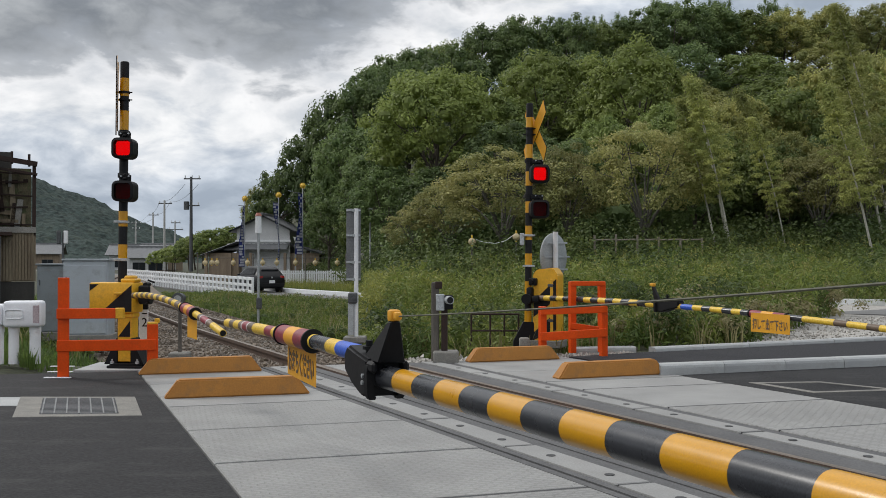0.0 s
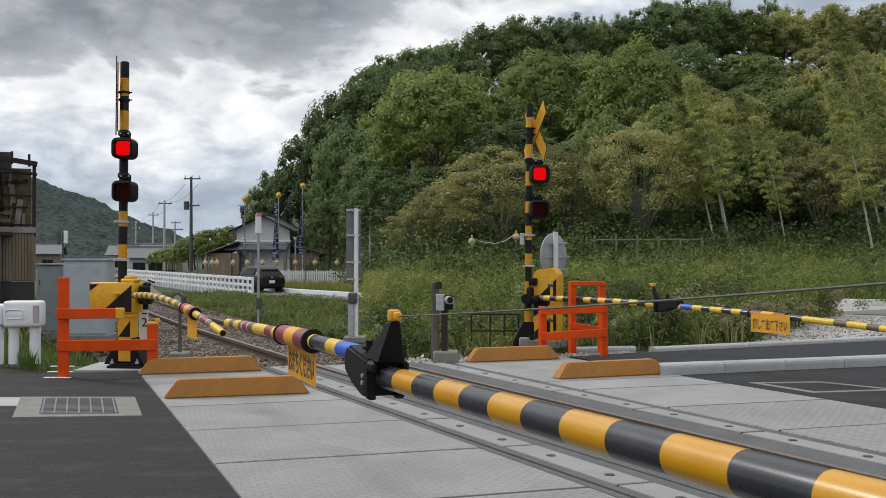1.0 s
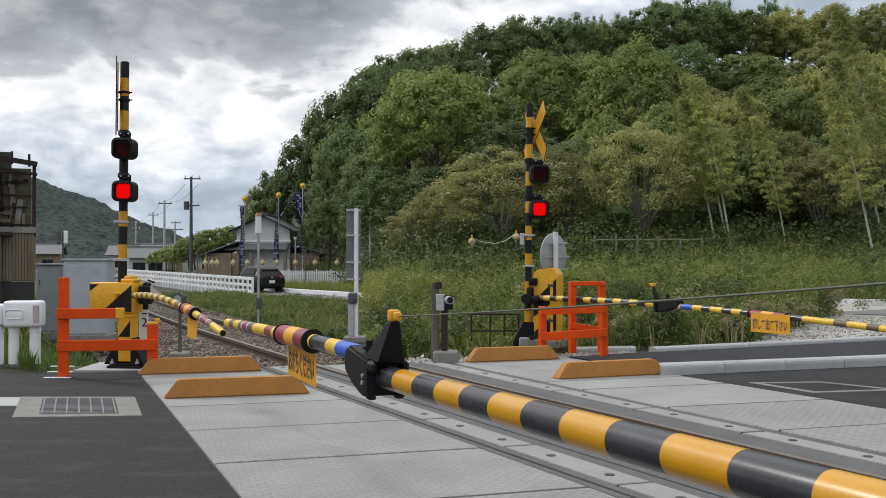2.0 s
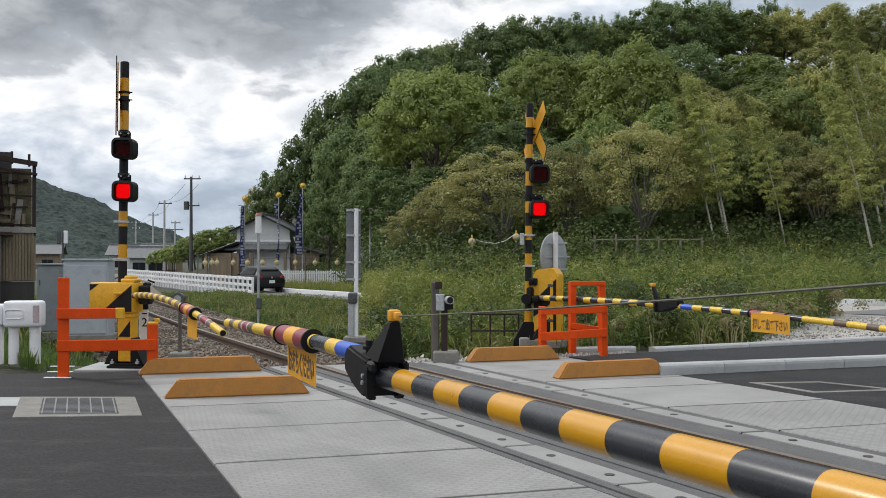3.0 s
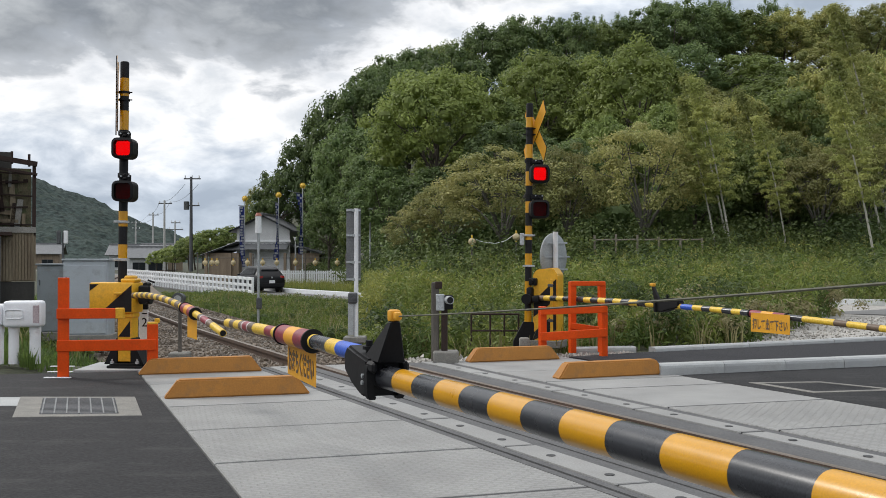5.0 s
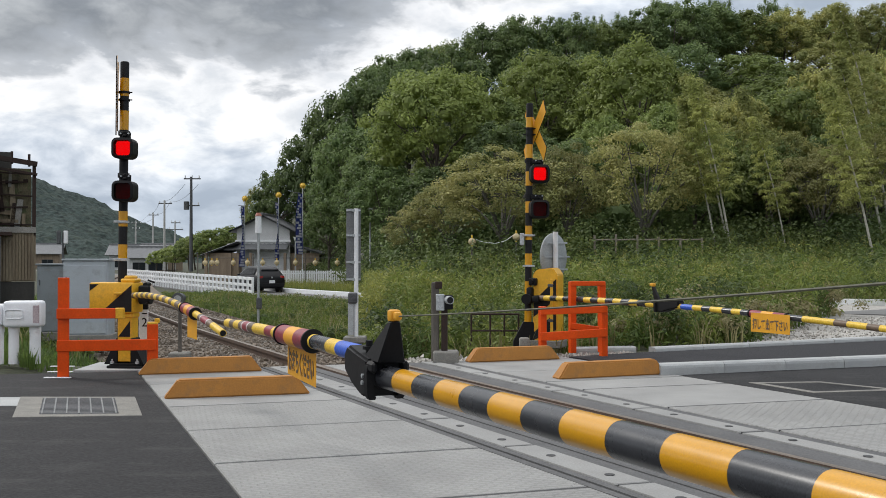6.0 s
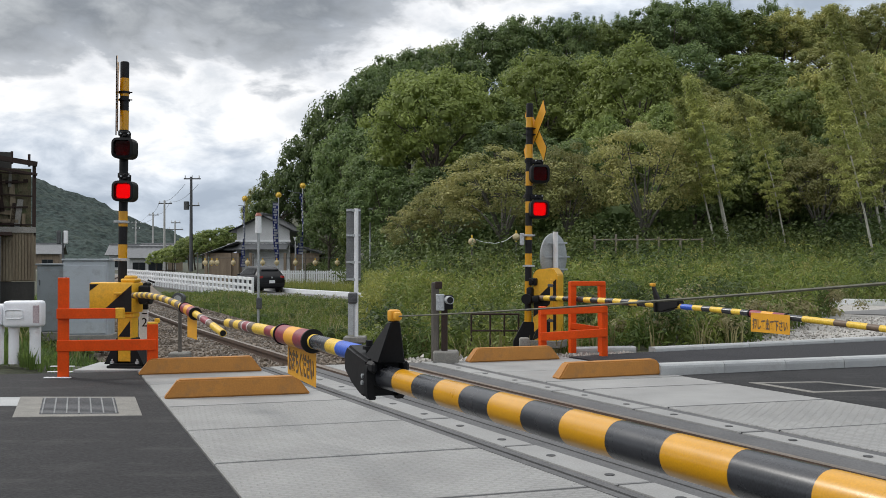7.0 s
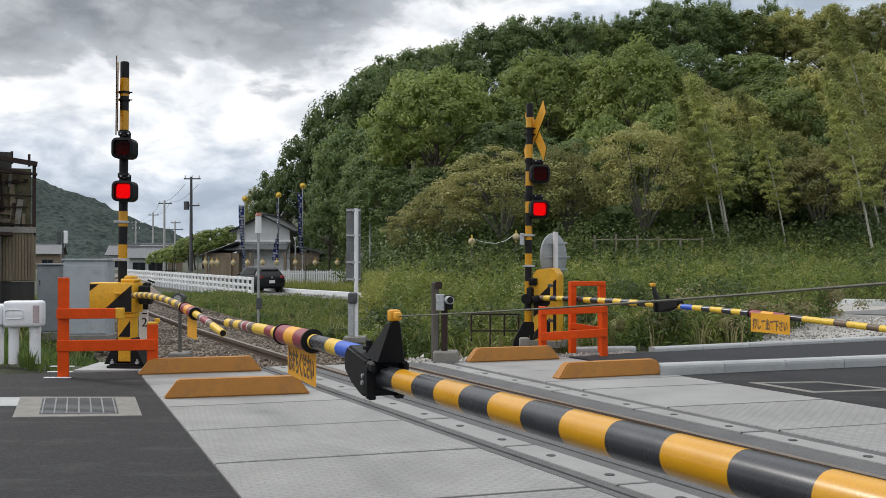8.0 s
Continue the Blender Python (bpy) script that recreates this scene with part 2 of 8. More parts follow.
M["faded_panel"] = material("faded_panel", (0.26, 0.215, 0.145), (0.13, 0.095, 0.062), rough=0.9, scale=2.0, stretch=(5, 5, 0.3), fine_scale=30, bump=0.4, dirt=(0.17, 0.155, 0.12), dirt_amount=0.5)
M["dark_sheet"] = material("weathered_sheet_and_shade", (0.055, 0.052, 0.046), (0.03, 0.029, 0.026), rough=0.8, scale=2, stretch=(3, 3, 0.5), bump=0.3)
M["rust_beam"] = material("rust_beam", (0.04, 0.022, 0.017), (0.022, 0.014, 0.011), rough=0.9, scale=9, bump=0.4)
M["pale_sheet"] = material("pale_sheet", (0.30, 0.29, 0.26), (0.18, 0.17, 0.15), rough=0.7, scale=3)
M["black_car"] = material("black_car_paint", (0.010, 0.010, 0.012), (0.008, 0.008, 0.009), rough=0.35, scale=2, bump=0.0, spec=0.25, coat=0.1, speckle=0.02)
M["car_glass"] = material("dark_car_glass", (0.02, 0.024, 0.027), rough=0.12, bump=0.0, spec=0.25, speckle=0.02)
M["tyre"] = material("tyre", (0.018, 0.018, 0.018), rough=0.8)
M["tail_red"] = material("tail_lamp_red", (0.30, 0.012, 0.012), rough=0.2, bump=0, coat=0.6)
M["plaster"] = material("grey_plaster", (0.62, 0.625, 0.63), (0.53, 0.535, 0.54), rough=0.85, scale=0.9, fine_scale=30)
M["timber_wall"] = material("timber_wall", (0.30, 0.235, 0.165), (0.20, 0.15, 0.11), rough=0.85, scale=1.5, stretch=(5, 5, 0.5))
M["roof_tile"] = material("grey_roof_tile", (0.18, 0.185, 0.19), (0.12, 0.125, 0.13), rough=0.55, scale=1.5, fine_scale=25, bump=0.4)
M["pole_concrete"] = material("pole_concrete", (0.48, 0.475, 0.46), (0.38, 0.375, 0.36), rough=0.85, scale=3)
M["steel_dark"] = material("dark_steel", (0.11, 0.115, 0.12), rough=0.6, metal=0.4, scale=6)
M["lantern"] = material("cream_paper_lantern", (0.68, 0.60, 0.42), (0.58, 0.47, 0.26), rough=0.7, scale=8, translucent=0.3)
M["gold"] = material("gold_paint", (0.75, 0.50, 0.05), (0.6, 0.36, 0.03), rough=0.4, scale=8)
M["banner_blue"] = material("navy_cloth", (0.045, 0.065, 0.24), (0.03, 0.045, 0.17), rough=0.85, scale=3, fine_scale=90, translucent=0.2)
M["banner_white"] = material("white_cloth", (0.72, 0.73, 0.76), (0.6, 0.61, 0.66), rough=0.85, scale=3, fine_scale=90, translucent=0.25)
M["bark"] = material("bark", (0.12, 0.10, 0.078), (0.065, 0.052, 0.04), rough=0.95, scale=4, stretch=(4, 4, 1), bump=0.7, depth=0.02)
M["grey_bark"] = material("grey_bark", (0.15, 0.14, 0.12), (0.08, 0.073, 0.062), rough=0.9, scale=4, stretch=(4, 4, 1), bump=0.5, depth=0.02)
M["pale_bark"] = material("pale_bark", (0.52, 0.50, 0.43), (0.36, 0.34, 0.29), rough=0.9, scale=3, stretch=(3, 3, 1), bump=0.3)
# distance haze is mixed into this wood's bluish base colour
M["far_wood"] = material("far_wood", (0.058, 0.076, 0.066), (0.030, 0.043, 0.042), rough=0.95, spec=0.1, scale=0.05, fine_scale=0.42, bump=0.9, depth=1.6, contrast=0.3, speckle=0.5, dirt=(0.08, 0.098, 0.072), dirt_amount=0.5)
M["leaf_dark"] = foliage("leaf_dark", (0.174, 0.233, 0.083), (0.106, 0.158, 0.057))
M["leaf_mid"] = foliage("leaf_mid", (0.245, 0.298, 0.087), (0.152, 0.205, 0.063))
M["leaf_light"] = foliage("leaf_light", (0.294, 0.351, 0.095), (0.208, 0.261, 0.073))
M["leaf_brown"] = foliage("leaf_brown", (0.34, 0.32, 0.12), (0.24, 0.25, 0.09))
M["leaf_bamboo"] = foliage("leaf_bamboo", (0.369, 0.352, 0.117), (0.221, 0.248, 0.083))
M["leaf_plume"] = foliage("leaf_plume", (0.36, 0.37, 0.115), (0.24, 0.27, 0.08))
M["undergrowth"] = foliage("undergrowth_leaf", (0.127, 0.162, 0.049), (0.066, 0.1, 0.032), scale=0.4)
M["weed"] = foliage("weed_leaf", (0.22, 0.265, 0.06), (0.10, 0.15, 0.036), scale=0.5, translucent=0.4)
M["weed_yellow"] = foliage("goldenrod_plume", (0.26, 0.25, 0.07), (0.17, 0.18, 0.055), scale=0.6)
M["grass"] = foliage("grass_blade", (0.15, 0.215, 0.052), (0.075, 0.125, 0.032), scale=0.6)
M["straw"] = foliage("dry_grass", (0.3, 0.27, 0.13), (0.2, 0.18, 0.085), scale=0.8)
M["lens_off"] = clear_glass("dark_red_lens", (0.50, 0.025, 0.05), 0.008, 0.3)
M["lens_inside"] = material("lamp_inside", (0.75, 0.05, 0.08), rough=0.7, bump=0, spec=0.05)
M["lamp_red"] = glow("lit_red_lamp", (1.0, 0.10, 0.14), 3.0)


# ---- mesh helpers ----
def mesh_object(name, bm, mat, smooth=False):
    me = bpy.data.meshes.new(name)
    bm.normal_update()
    bm.to_mesh(me)
    bm.free()
    if mat is not None:
        me.materials.append(mat)
    if smooth:
        me.shade_smooth()
        me.set_sharp_from_angle(angle=radians(35))
    return new(name, me)


def part(name, bm, mat, parent=None, label="", smooth=True):
    ob = mesh_object(name, bm, mat, smooth)
    if parent is not None:
        ob.parent = parent
    if label:
        ob["label"] = label
    return ob


def thing(name, label, category, group="", at=None, kind=""):
    ob = new(name)
    ob.empty_display_size = 0.2
    tagged(ob, label, category, group, kind)
    if at is not None:
        ob.matrix_basis = at
    return ob


def box(bm, size, m=None, bevel=0.0, seg=1):
    m = m or Matrix()
    if isinstance(m, tuple):
        m = Matrix.Translation(m)
    r = bmesh.ops.create_cube(bm, size=1.0, matrix=m @ Matrix.Diagonal((*size, 1)))
    if bevel:
        edges = list({e for v in r["verts"] for e in v.link_edges})
        bmesh.ops.bevel(bm, geom=edges, offset=bevel, segments=seg, affect="EDGES", profile=0.5)
    return bm


def rod(bm, p0, p1, r0, r1=None, seg=16):
    p0, p1 = Vector(p0), Vector(p1)
    d = p1 - p0
    m = Matrix.Translation((p0 + p1) / 2) @ d.to_track_quat("Z", "Y").to_matrix().to_4x4()
    bmesh.ops.create_cone(bm, cap_ends=True, segments=seg, radius1=r0, radius2=r0 if r1 is None else r1, depth=d.length, matrix=m)
    return bm


def ring_tube(bm, pts, radii, seg=8):
    """A tube through points, with its own radius at each."""
    pts = [Vector(p) for p in pts]
    rings = []
    for i, p in enumerate(pts):
        d = (pts[min(i + 1, len(pts) - 1)] - pts[max(i - 1, 0)]).normalized()
        q = d.to_track_quat("Z", "Y")
        r = radii[i] if isinstance(radii, (list, tuple)) else radii
        rings.append([bm.verts.new(p + q @ Vector((r * math.cos(a), r * math.sin(a), 0)))
                      for a in [2 * math.pi * k / seg for k in range(seg)]])
    for a, b in zip(rings, rings[1:]):
        for k in range(seg):
            bm.faces.new((a[k], a[(k + 1) % seg], b[(k + 1) % seg], b[k]))
    bm.faces.new(list(reversed(rings[0])))
    bm.faces.new(rings[-1])
    return bm


def prism(bm, outline, z0, z1, chamfer=0.0):
    """A slab over an outline (counter-clockwise), with an optional chamfer round its top."""
    low = [bm.verts.new((x, y, z0)) for x, y in outline]
    c = Vector((sum(p[0] for p in outline), sum(p[1] for p in outline))) / len(outline)
    rows = [low]
    if chamfer:
        rows.append([bm.verts.new((x, y, z1 - chamfer)) for x, y in outline])
        top = []
        for x, y in outline:
            d = c - Vector((x, y))
            d = d.normalized() * min(chamfer * 1.4, d.length * 0.3)
            top.append(bm.verts.new((x + d.x, y + d.y, z1)))
        rows.append(top)
    else:
        rows.append([bm.verts.new((x, y, z1)) for x, y in outline])
    k = len(outline)
    for a, b in zip(rows, rows[1:]):
        for i in range(k):
            bm.faces.new((a[i], a[(i + 1) % k], b[(i + 1) % k], b[i]))
    bm.faces.new(rows[-1])
    bm.faces.new(list(reversed(low)))
    return bm


def extrude_outline(bm, outline, depth, m=None):
    """An outline in x and z, extruded along y from -depth/2 to depth/2."""
    m = m or Matrix()
    a = [bm.verts.new(m @ Vector((x, -depth / 2, z))) for x, z in outline]
    b = [bm.verts.new(m @ Vector((x, depth / 2, z))) for x, z in outline]
    k = len(outline)
    for i in range(k):
        bm.faces.new((a[i], a[(i + 1) % k], b[(i + 1) % k], b[i]))
    bm.faces.new(list(reversed(a)))
    bm.faces.new(b)
    bmesh.ops.recalc_face_normals(bm, faces=bm.faces)
    return bm


def rounded_square(w, h, r, k=5):
    pts = []
    for cx, cz, a0 in ((w / 2 - r, h / 2 - r, 0), (-w / 2 + r, h / 2 - r, 90), (-w / 2 + r, -h / 2 + r, 180), (w / 2 - r, -h / 2 + r, 270)):
        for i in range(k + 1):
            a = radians(a0 + 90 * i / k)
            pts.append((cx + r * math.cos(a), cz + r * math.sin(a)))
    return pts


def fast_mesh(name, verts, faces_per, mat):
    """A mesh from an (n, k, 3) array: n separate faces of k corners."""
    n, k = verts.shape[:2]
    me = bpy.data.meshes.new(name)
    me.vertices.add(n * k)
    me.vertices.foreach_set("co", verts.astype(np.float32).ravel())
    me.loops.add(n * k)
    me.loops.foreach_set("vertex_index", np.arange(n * k, dtype=np.int32))
    me.polygons.add(n)
    me.polygons.foreach_set("loop_start", np.arange(0, n * k, k, dtype=np.int32))
    me.update(calc_edges=True)
    me.materials.append(mat)
    return me


def leaf_quads(rng, centre, normal, length, width):
    """Leaf-shaped quads round centres, each lying across its normal."""
    n = len(centre)
    nv_ = normal / np.linalg.norm(normal, axis=1, keepdims=True)
    t = rng.normal(size=(n, 3))
    a = np.cross(nv_, t)
    a /= np.linalg.norm(a, axis=1, keepdims=True)
    b = np.cross(nv_, a)
    a *= length.reshape(-1, 1) / 2
    b *= -width.reshape(-1, 1) / 2
    return np.stack([centre - a, centre - b + a * 0.1, centre + a, centre + b + a * 0.1], axis=1)


# ---- the plan: u runs along the track, n across it, w across the road ----
TD = Vector((-0.462, 0.887))
TN = Vector((0.887, 0.462))
RD = Vector((0.959, 0.284))
RN = Vector((-0.284, 0.959))


def bend(u):
    return 0.0015 * (u - 8) ** 2 if u > 8 else 0.0


def at_track(u, n):
    """The plan point u metres along the track and n across it; the track bends away gently."""
    p = TD * u + TN * (n + bend(u))
    return p.x, p.y


def at_slab(n, w):
    """The plan point on the line n along the track and the line w along the road."""
    det = TN.x * RN.y - TN.y * RN.x
    return ((n * RN.y - w * TN.y) / det, (w * TN.x - n * RN.x) / det)


def smooth(t):
    t = min(1.0, max(0.0, t))
    return t * t * (3 - 2 * t)


def hill_foot(x):
    return 41 + 47 * smooth((2 - x) / 15.0)


def hill_top(x):
    return 1 + 16.5 * smooth((x + 26.5) / 19.5) + 7.0 * smooth((x + 8) / 40.0)


def ground_z(x, y):
    u, n = -0.462 * x + 0.887 * y, 0.887 * x + 0.462 * y
    z = -0.055 - 0.50 * smooth((n - 7.0) / 3.5) * smooth((u - 16) / 14.0)
    z -= 0.36 * smooth((u - 12.2) / 2.2) * smooth((n - 0.8) / 1.2) * (1 - smooth((n - 7.5) / 4.0) * smooth((u - 16) / 14.0)) * (1 - smooth((x - 1.5) / 2.0))
    z += 0.5 * smooth((y - 27) / 14) * smooth((x - 2) / 10)
    f = hill_foot(x)
    if y > f - 6:
        t = min(1.0, max(0.0, (y - f) / max(20.0, 118 - f)))
        west = smooth((x + 34) / 11)
        z += west * ((0.35 * t + 0.65 * t ** 1.5) * hill_top(x) * (1 if y < 125 else max(0.2, 1 - (y - 125) / 200)) + 0.6 * smooth((y - f + 6) / 8))
    return z
# ---- ground ----
def build_ground():
    xs = sorted(set([-1500, -900, -500, -300, -200, -140, -100, -80, -65] + list(range(-54, 61, 2)) + [66, 75, 90, 120, 160, 220, 320, 500, 900, 1500]))
    ys = sorted(set([-1500, -600, -200, -80, -40, -20, -10] + list(range(-6, 140, 2)) + [146, 155, 170, 200, 260, 350, 500, 900, 1500, 2500]))
    bm = bmesh.new()
    grid = []
    for y in ys:
        row = []
        for x in xs:
            z = ground_z(x, y)
            if y > 20:
                z += 0.05 * noise.noise((x * 0.4, y * 0.4, 0))
            row.append(bm.verts.new((x, y, z)))
        grid.append(row)
    for a, b in zip(grid, grid[1:]):
        for i in range(len(xs) - 1):
            bm.faces.new((a[i], a[i + 1], b[i + 1], b[i]))
    ob = part("ground", bm, M["soil"])
    tagged(ob, "uneven ground of soil and low weeds rising to a hill", "ground", kind="structure")


build_ground()


def slab_thing(name, outline, z0, z1, mat, label, category):
    bm = bmesh.new()
    prism(bm, outline, z0, z1)
    return tagged(part(name, bm, mat, smooth=False), label, category, kind="structure")


N_RIGHT = 8.03


def n_left(w):
    """The slanting west edge of the concrete deck."""
    return 1.79 + 0.0837 * (w - 8.36)


W_EDGE, W_BACK = 10.35, 12.85
# asphalt on both sides of the crossing
slab_thing("road_west", [at_slab(n_left(-14) - 0.01, -14), at_slab(n_left(W_BACK) - 0.01, W_BACK), at_slab(0.1, W_BACK + 0.15), at_slab(-1.2, W_BACK + 0.5), at_slab(-25, W_BACK + 0.5), at_slab(-25, -14)],
           -0.2, -0.004, M["asphalt"], "dark grey asphalt road beside the crossing", "road")
slab_thing("road_east", [at_slab(N_RIGHT + 0.012, -14), at_slab(40, -14), at_slab(40, 10.95), at_slab(14, 10.78), at_slab(N_RIGHT + 0.012, 10.5)],
           -0.2, -0.004, M["asphalt"], "dark grey asphalt road beyond the crossing", "road")
slab_thing("footpath", [at_slab(N_RIGHT + 0.02, 12.8), at_slab(N_RIGHT + 0.02, 10.75), at_slab(14, 10.98), at_slab(40, 11.3), at_slab(40, 16.5), at_slab(14, 14.0), at_slab(9, 12.98)],
           -0.2, 0.012, M["asphalt_new"], "narrow dark asphalt footpath behind the kerb", "pavement")

# pale gravel behind the footpath
slab_thing("gravel_patch", [at_slab(12.0, 13.7), at_slab(14, 14.2), at_slab(30, 15.8), at_slab(30, 26), at_slab(19, 25), at_slab(15, 19), at_slab(12.6, 15.5)],
           -0.2, -0.03, M["gravel"], "patch of pale loose gravel", "gravel")


# far road that follows the track, with its pale kerb
def ribbon(name, line, half, z0, dz, mat, label, category):
    bm = bmesh.new()
    left, right = [], []
    for i, p in enumerate(line):
        a, b = Vector(line[max(0, i - 1)]), Vector(line[min(len(line) - 1, i + 1)])
        d = (b - a).normalized()
        s = Vector((d.y, -d.x)) * half
        left.append(Vector(p) - s)
        right.append(Vector(p) + s)
    rows = []
    for l, r in zip(left, right):
        zl = z0(l.x, l.y) + dz
        zr = z0(r.x, r.y) + dz
        rows.append([bm.verts.new((l.x, l.y, zl - 0.4)), bm.verts.new((l.x, l.y, zl)), bm.verts.new((r.x, r.y, zr)), bm.verts.new((r.x, r.y, zr - 0.4))])
    for a, b in zip(rows, rows[1:]):
        for k in range(3):
            bm.faces.new((a[k], a[k + 1], b[k + 1], b[k]))
    bmesh.ops.recalc_face_normals(bm, faces=bm.faces)
    return tagged(part(name, bm, mat), label, category, kind="structure")


FAR_ROAD = [(-62, 150), (-33, 96), (-20, 71), (-10.6, 53), (-6.2, 46.5), (0, 39.5), (7, 32.5), (12.5, 26.5), (20, 21)]
far_z = lambda x, y: ground_z(x, y) + 0.03
M["far_asphalt"] = material("worn_asphalt", (0.17, 0.17, 0.165), (0.12, 0.12, 0.118), rough=0.9, scale=0.5, fine_scale=40)
ribbon("far_road", FAR_ROAD, 2.4, far_z, 0.03, M["far_asphalt"], "worn grey road running beside the railway", "road")
ribbon("far_kerb", [(-11.5, 59.0), (-8.2, 53.0), (-4.0, 47.2), (2.0, 41.5), (9.0, 34.6), (14.8, 28.6), (22, 23)], 0.2, far_z, 0.24, M["white_paint"], "white kerb along the far road", "kerb")


# ---- crossing slab of concrete panels ----
def piece(bm_outline, name, mat, parent, top, thick=0.16, chamfer=0.008, kindless=True):
    bm = bmesh.new()
    prism(bm, bm_outline, top - thick, top, chamfer)
    ob = part(name, bm, mat, parent, smooth=False)
    return ob


def shrink(pts, g):
    c = (sum(p[0] for p in pts) / len(pts), sum(p[1] for p in pts) / len(pts))
    out = []
    for x, y in pts:
        d = math.hypot(x - c[0], y - c[1])
        out.append((x + (c[0] - x) * g / d, y + (c[1] - y) * g / d))
    return out


def treaded(name):
    """Cast concrete with a pressed tread pattern."""
    m = M["concrete"].copy()
    m.name = name
    n, l = m.node_tree.nodes, m.node_tree.links
    t = n.new("ShaderNodeTexCoord")
    mp = n.new("ShaderNodeMapping")
    mp.inputs["Rotation"].default_value = (0, 0, radians(-16.5))
    l.new(t.outputs["Object"], mp.inputs[0])
    br = n.new("ShaderNodeTexBrick")
    br.inputs["Scale"].default_value = 1.0
    br.inputs["Brick Width"].default_value, br.inputs["Row Height"].default_value, br.inputs["Mortar Size"].default_value = 0.10, 0.05, 0.010
    br.inputs["Mortar Smooth"].default_value = 0.4
    l.new(mp.outputs[0], br.inputs["Vector"])
    old = [x for x in n if x.type == "BUMP"][0]
    bp = n.new("ShaderNodeBump")
    bp.inputs["Strength"].default_value, bp.inputs["Distance"].default_value = 0.9, 0.010
    bp.invert = True
    l.new(br.outputs["Fac"], bp.inputs["Height"])
    l.new(old.outputs[0], bp.inputs["Normal"])
    l.new(bp.outputs[0], n["Principled BSDF"].inputs["Normal"])
    # grooves darkened in the colour too, to strengthen the relief
    src = n["Principled BSDF"].inputs["Base Color"].links[0].from_socket
    mx = n.new("ShaderNodeMixRGB")
    mx.blend_type = "MULTIPLY"
    mx.inputs[2].default_value = (0.90, 0.90, 0.89, 1)
    l.new(br.outputs["Fac"], mx.inputs[0])
    l.new(src, mx.inputs[1])
    l.new(mx.outputs[0], n["Principled BSDF"].inputs["Base Color"])
    return m


M["tread"] = treaded("tread_concrete")


M["strip_rubber"] = material("strip_rubber", (0.115, 0.115, 0.115), (0.075, 0.075, 0.077), rough=0.8, scale=2.5, fine_scale=60, speckle=0.25)


def build_slab():
    base = slab_thing("crossing_slab", [at_slab(n_left(-14), -14), at_slab(N_RIGHT, -14), at_slab(N_RIGHT, W_BACK), at_slab(n_left(W_BACK), W_BACK)],
                      -0.25, -0.06, M["rubber"], "level crossing deck of grey concrete panels with a tread pattern", "level crossing")
    rng = random.Random(4)
    joints = [-14, -12.3, -10.9, -9.54, -8.17, -6.8, -5.43, -4.06, -2.69, -1.32, 0.05, 1.42, 2.79, 4.16, 5.53, 6.9, 8.27, 9.64, 10.35, 11.4, W_BACK]
    lanes = [(None, 3.62, "panel"), (3.80, 4.05, "panel"), (4.53, 5.335, "panel"), (5.86, 6.08, "panel"), (6.22, N_RIGHT, "panel")]
    for n0, n1, nm in lanes:
        for w0, w1 in zip(joints, joints[1:]):
            a0, a1 = (n_left(w0), n_left(w1)) if n0 is None else (n0, n0)
            pts = [at_slab(a0, w0 + 0.009), at_slab(n1, w0 + 0.009), at_slab(n1, w1 - 0.009), at_slab(a1, w1 - 0.009)]
            mat = M["tread"] if n0 not in (3.80, 5.86) and (w1 < 9.7 if n1 < 6 else w1 < 8.3) else M["concrete"]
            piece(shrink(pts, 0.009), "panel", mat, base, rng.uniform(-0.002, 0.002), 0.058)
    # dark filler in the joints across the deck
    for w in joints[1:-3]:
        for n0, n1, _ in lanes:
            piece([at_slab((n_left(w) if n0 is None else n0) + 0.02, w - 0.014), at_slab(n1 - 0.02, w - 0.014), at_slab(n1 - 0.02, w + 0.014), at_slab((n_left(w) if n0 is None else n0) + 0.02, w + 0.014)], "joint_filler", M["rubber"], base, -0.0025, 0.05, 0)
    # bolt pockets in the narrow lanes: dark discs stand for the shaded holes
    for n0 in (3.93, 5.97):
        for w in np.arange(-4, 12.5, 0.685):
            bm = bmesh.new()
            x, y = at_slab(n0, w + 0.2)
            rod(bm, (x, y, 0.0), (x, y, 0.0045), 0.035, seg=12)
            part("bolt_plug", bm, M["rubber"], base)
    # steel edges along the joints
    for n0, n1, z in ((3.635, 3.70, -0.010), (3.72, 3.785, -0.005), (6.09, 6.145, -0.006), (6.155, 6.205, -0.009), (4.06, 4.195, -0.012), (4.21, 4.355, -0.008), (5.51, 5.65, -0.008), (5.665, 5.85, -0.012)):
        pts = [at_slab(n0, -14), at_slab(n1, -14), at_slab(n1, W_BACK), at_slab(n0, W_BACK)]
        piece(pts, "edge_strip", M["strip_rubber"], base, z, 0.045, 0)
    return base


slab = build_slab()


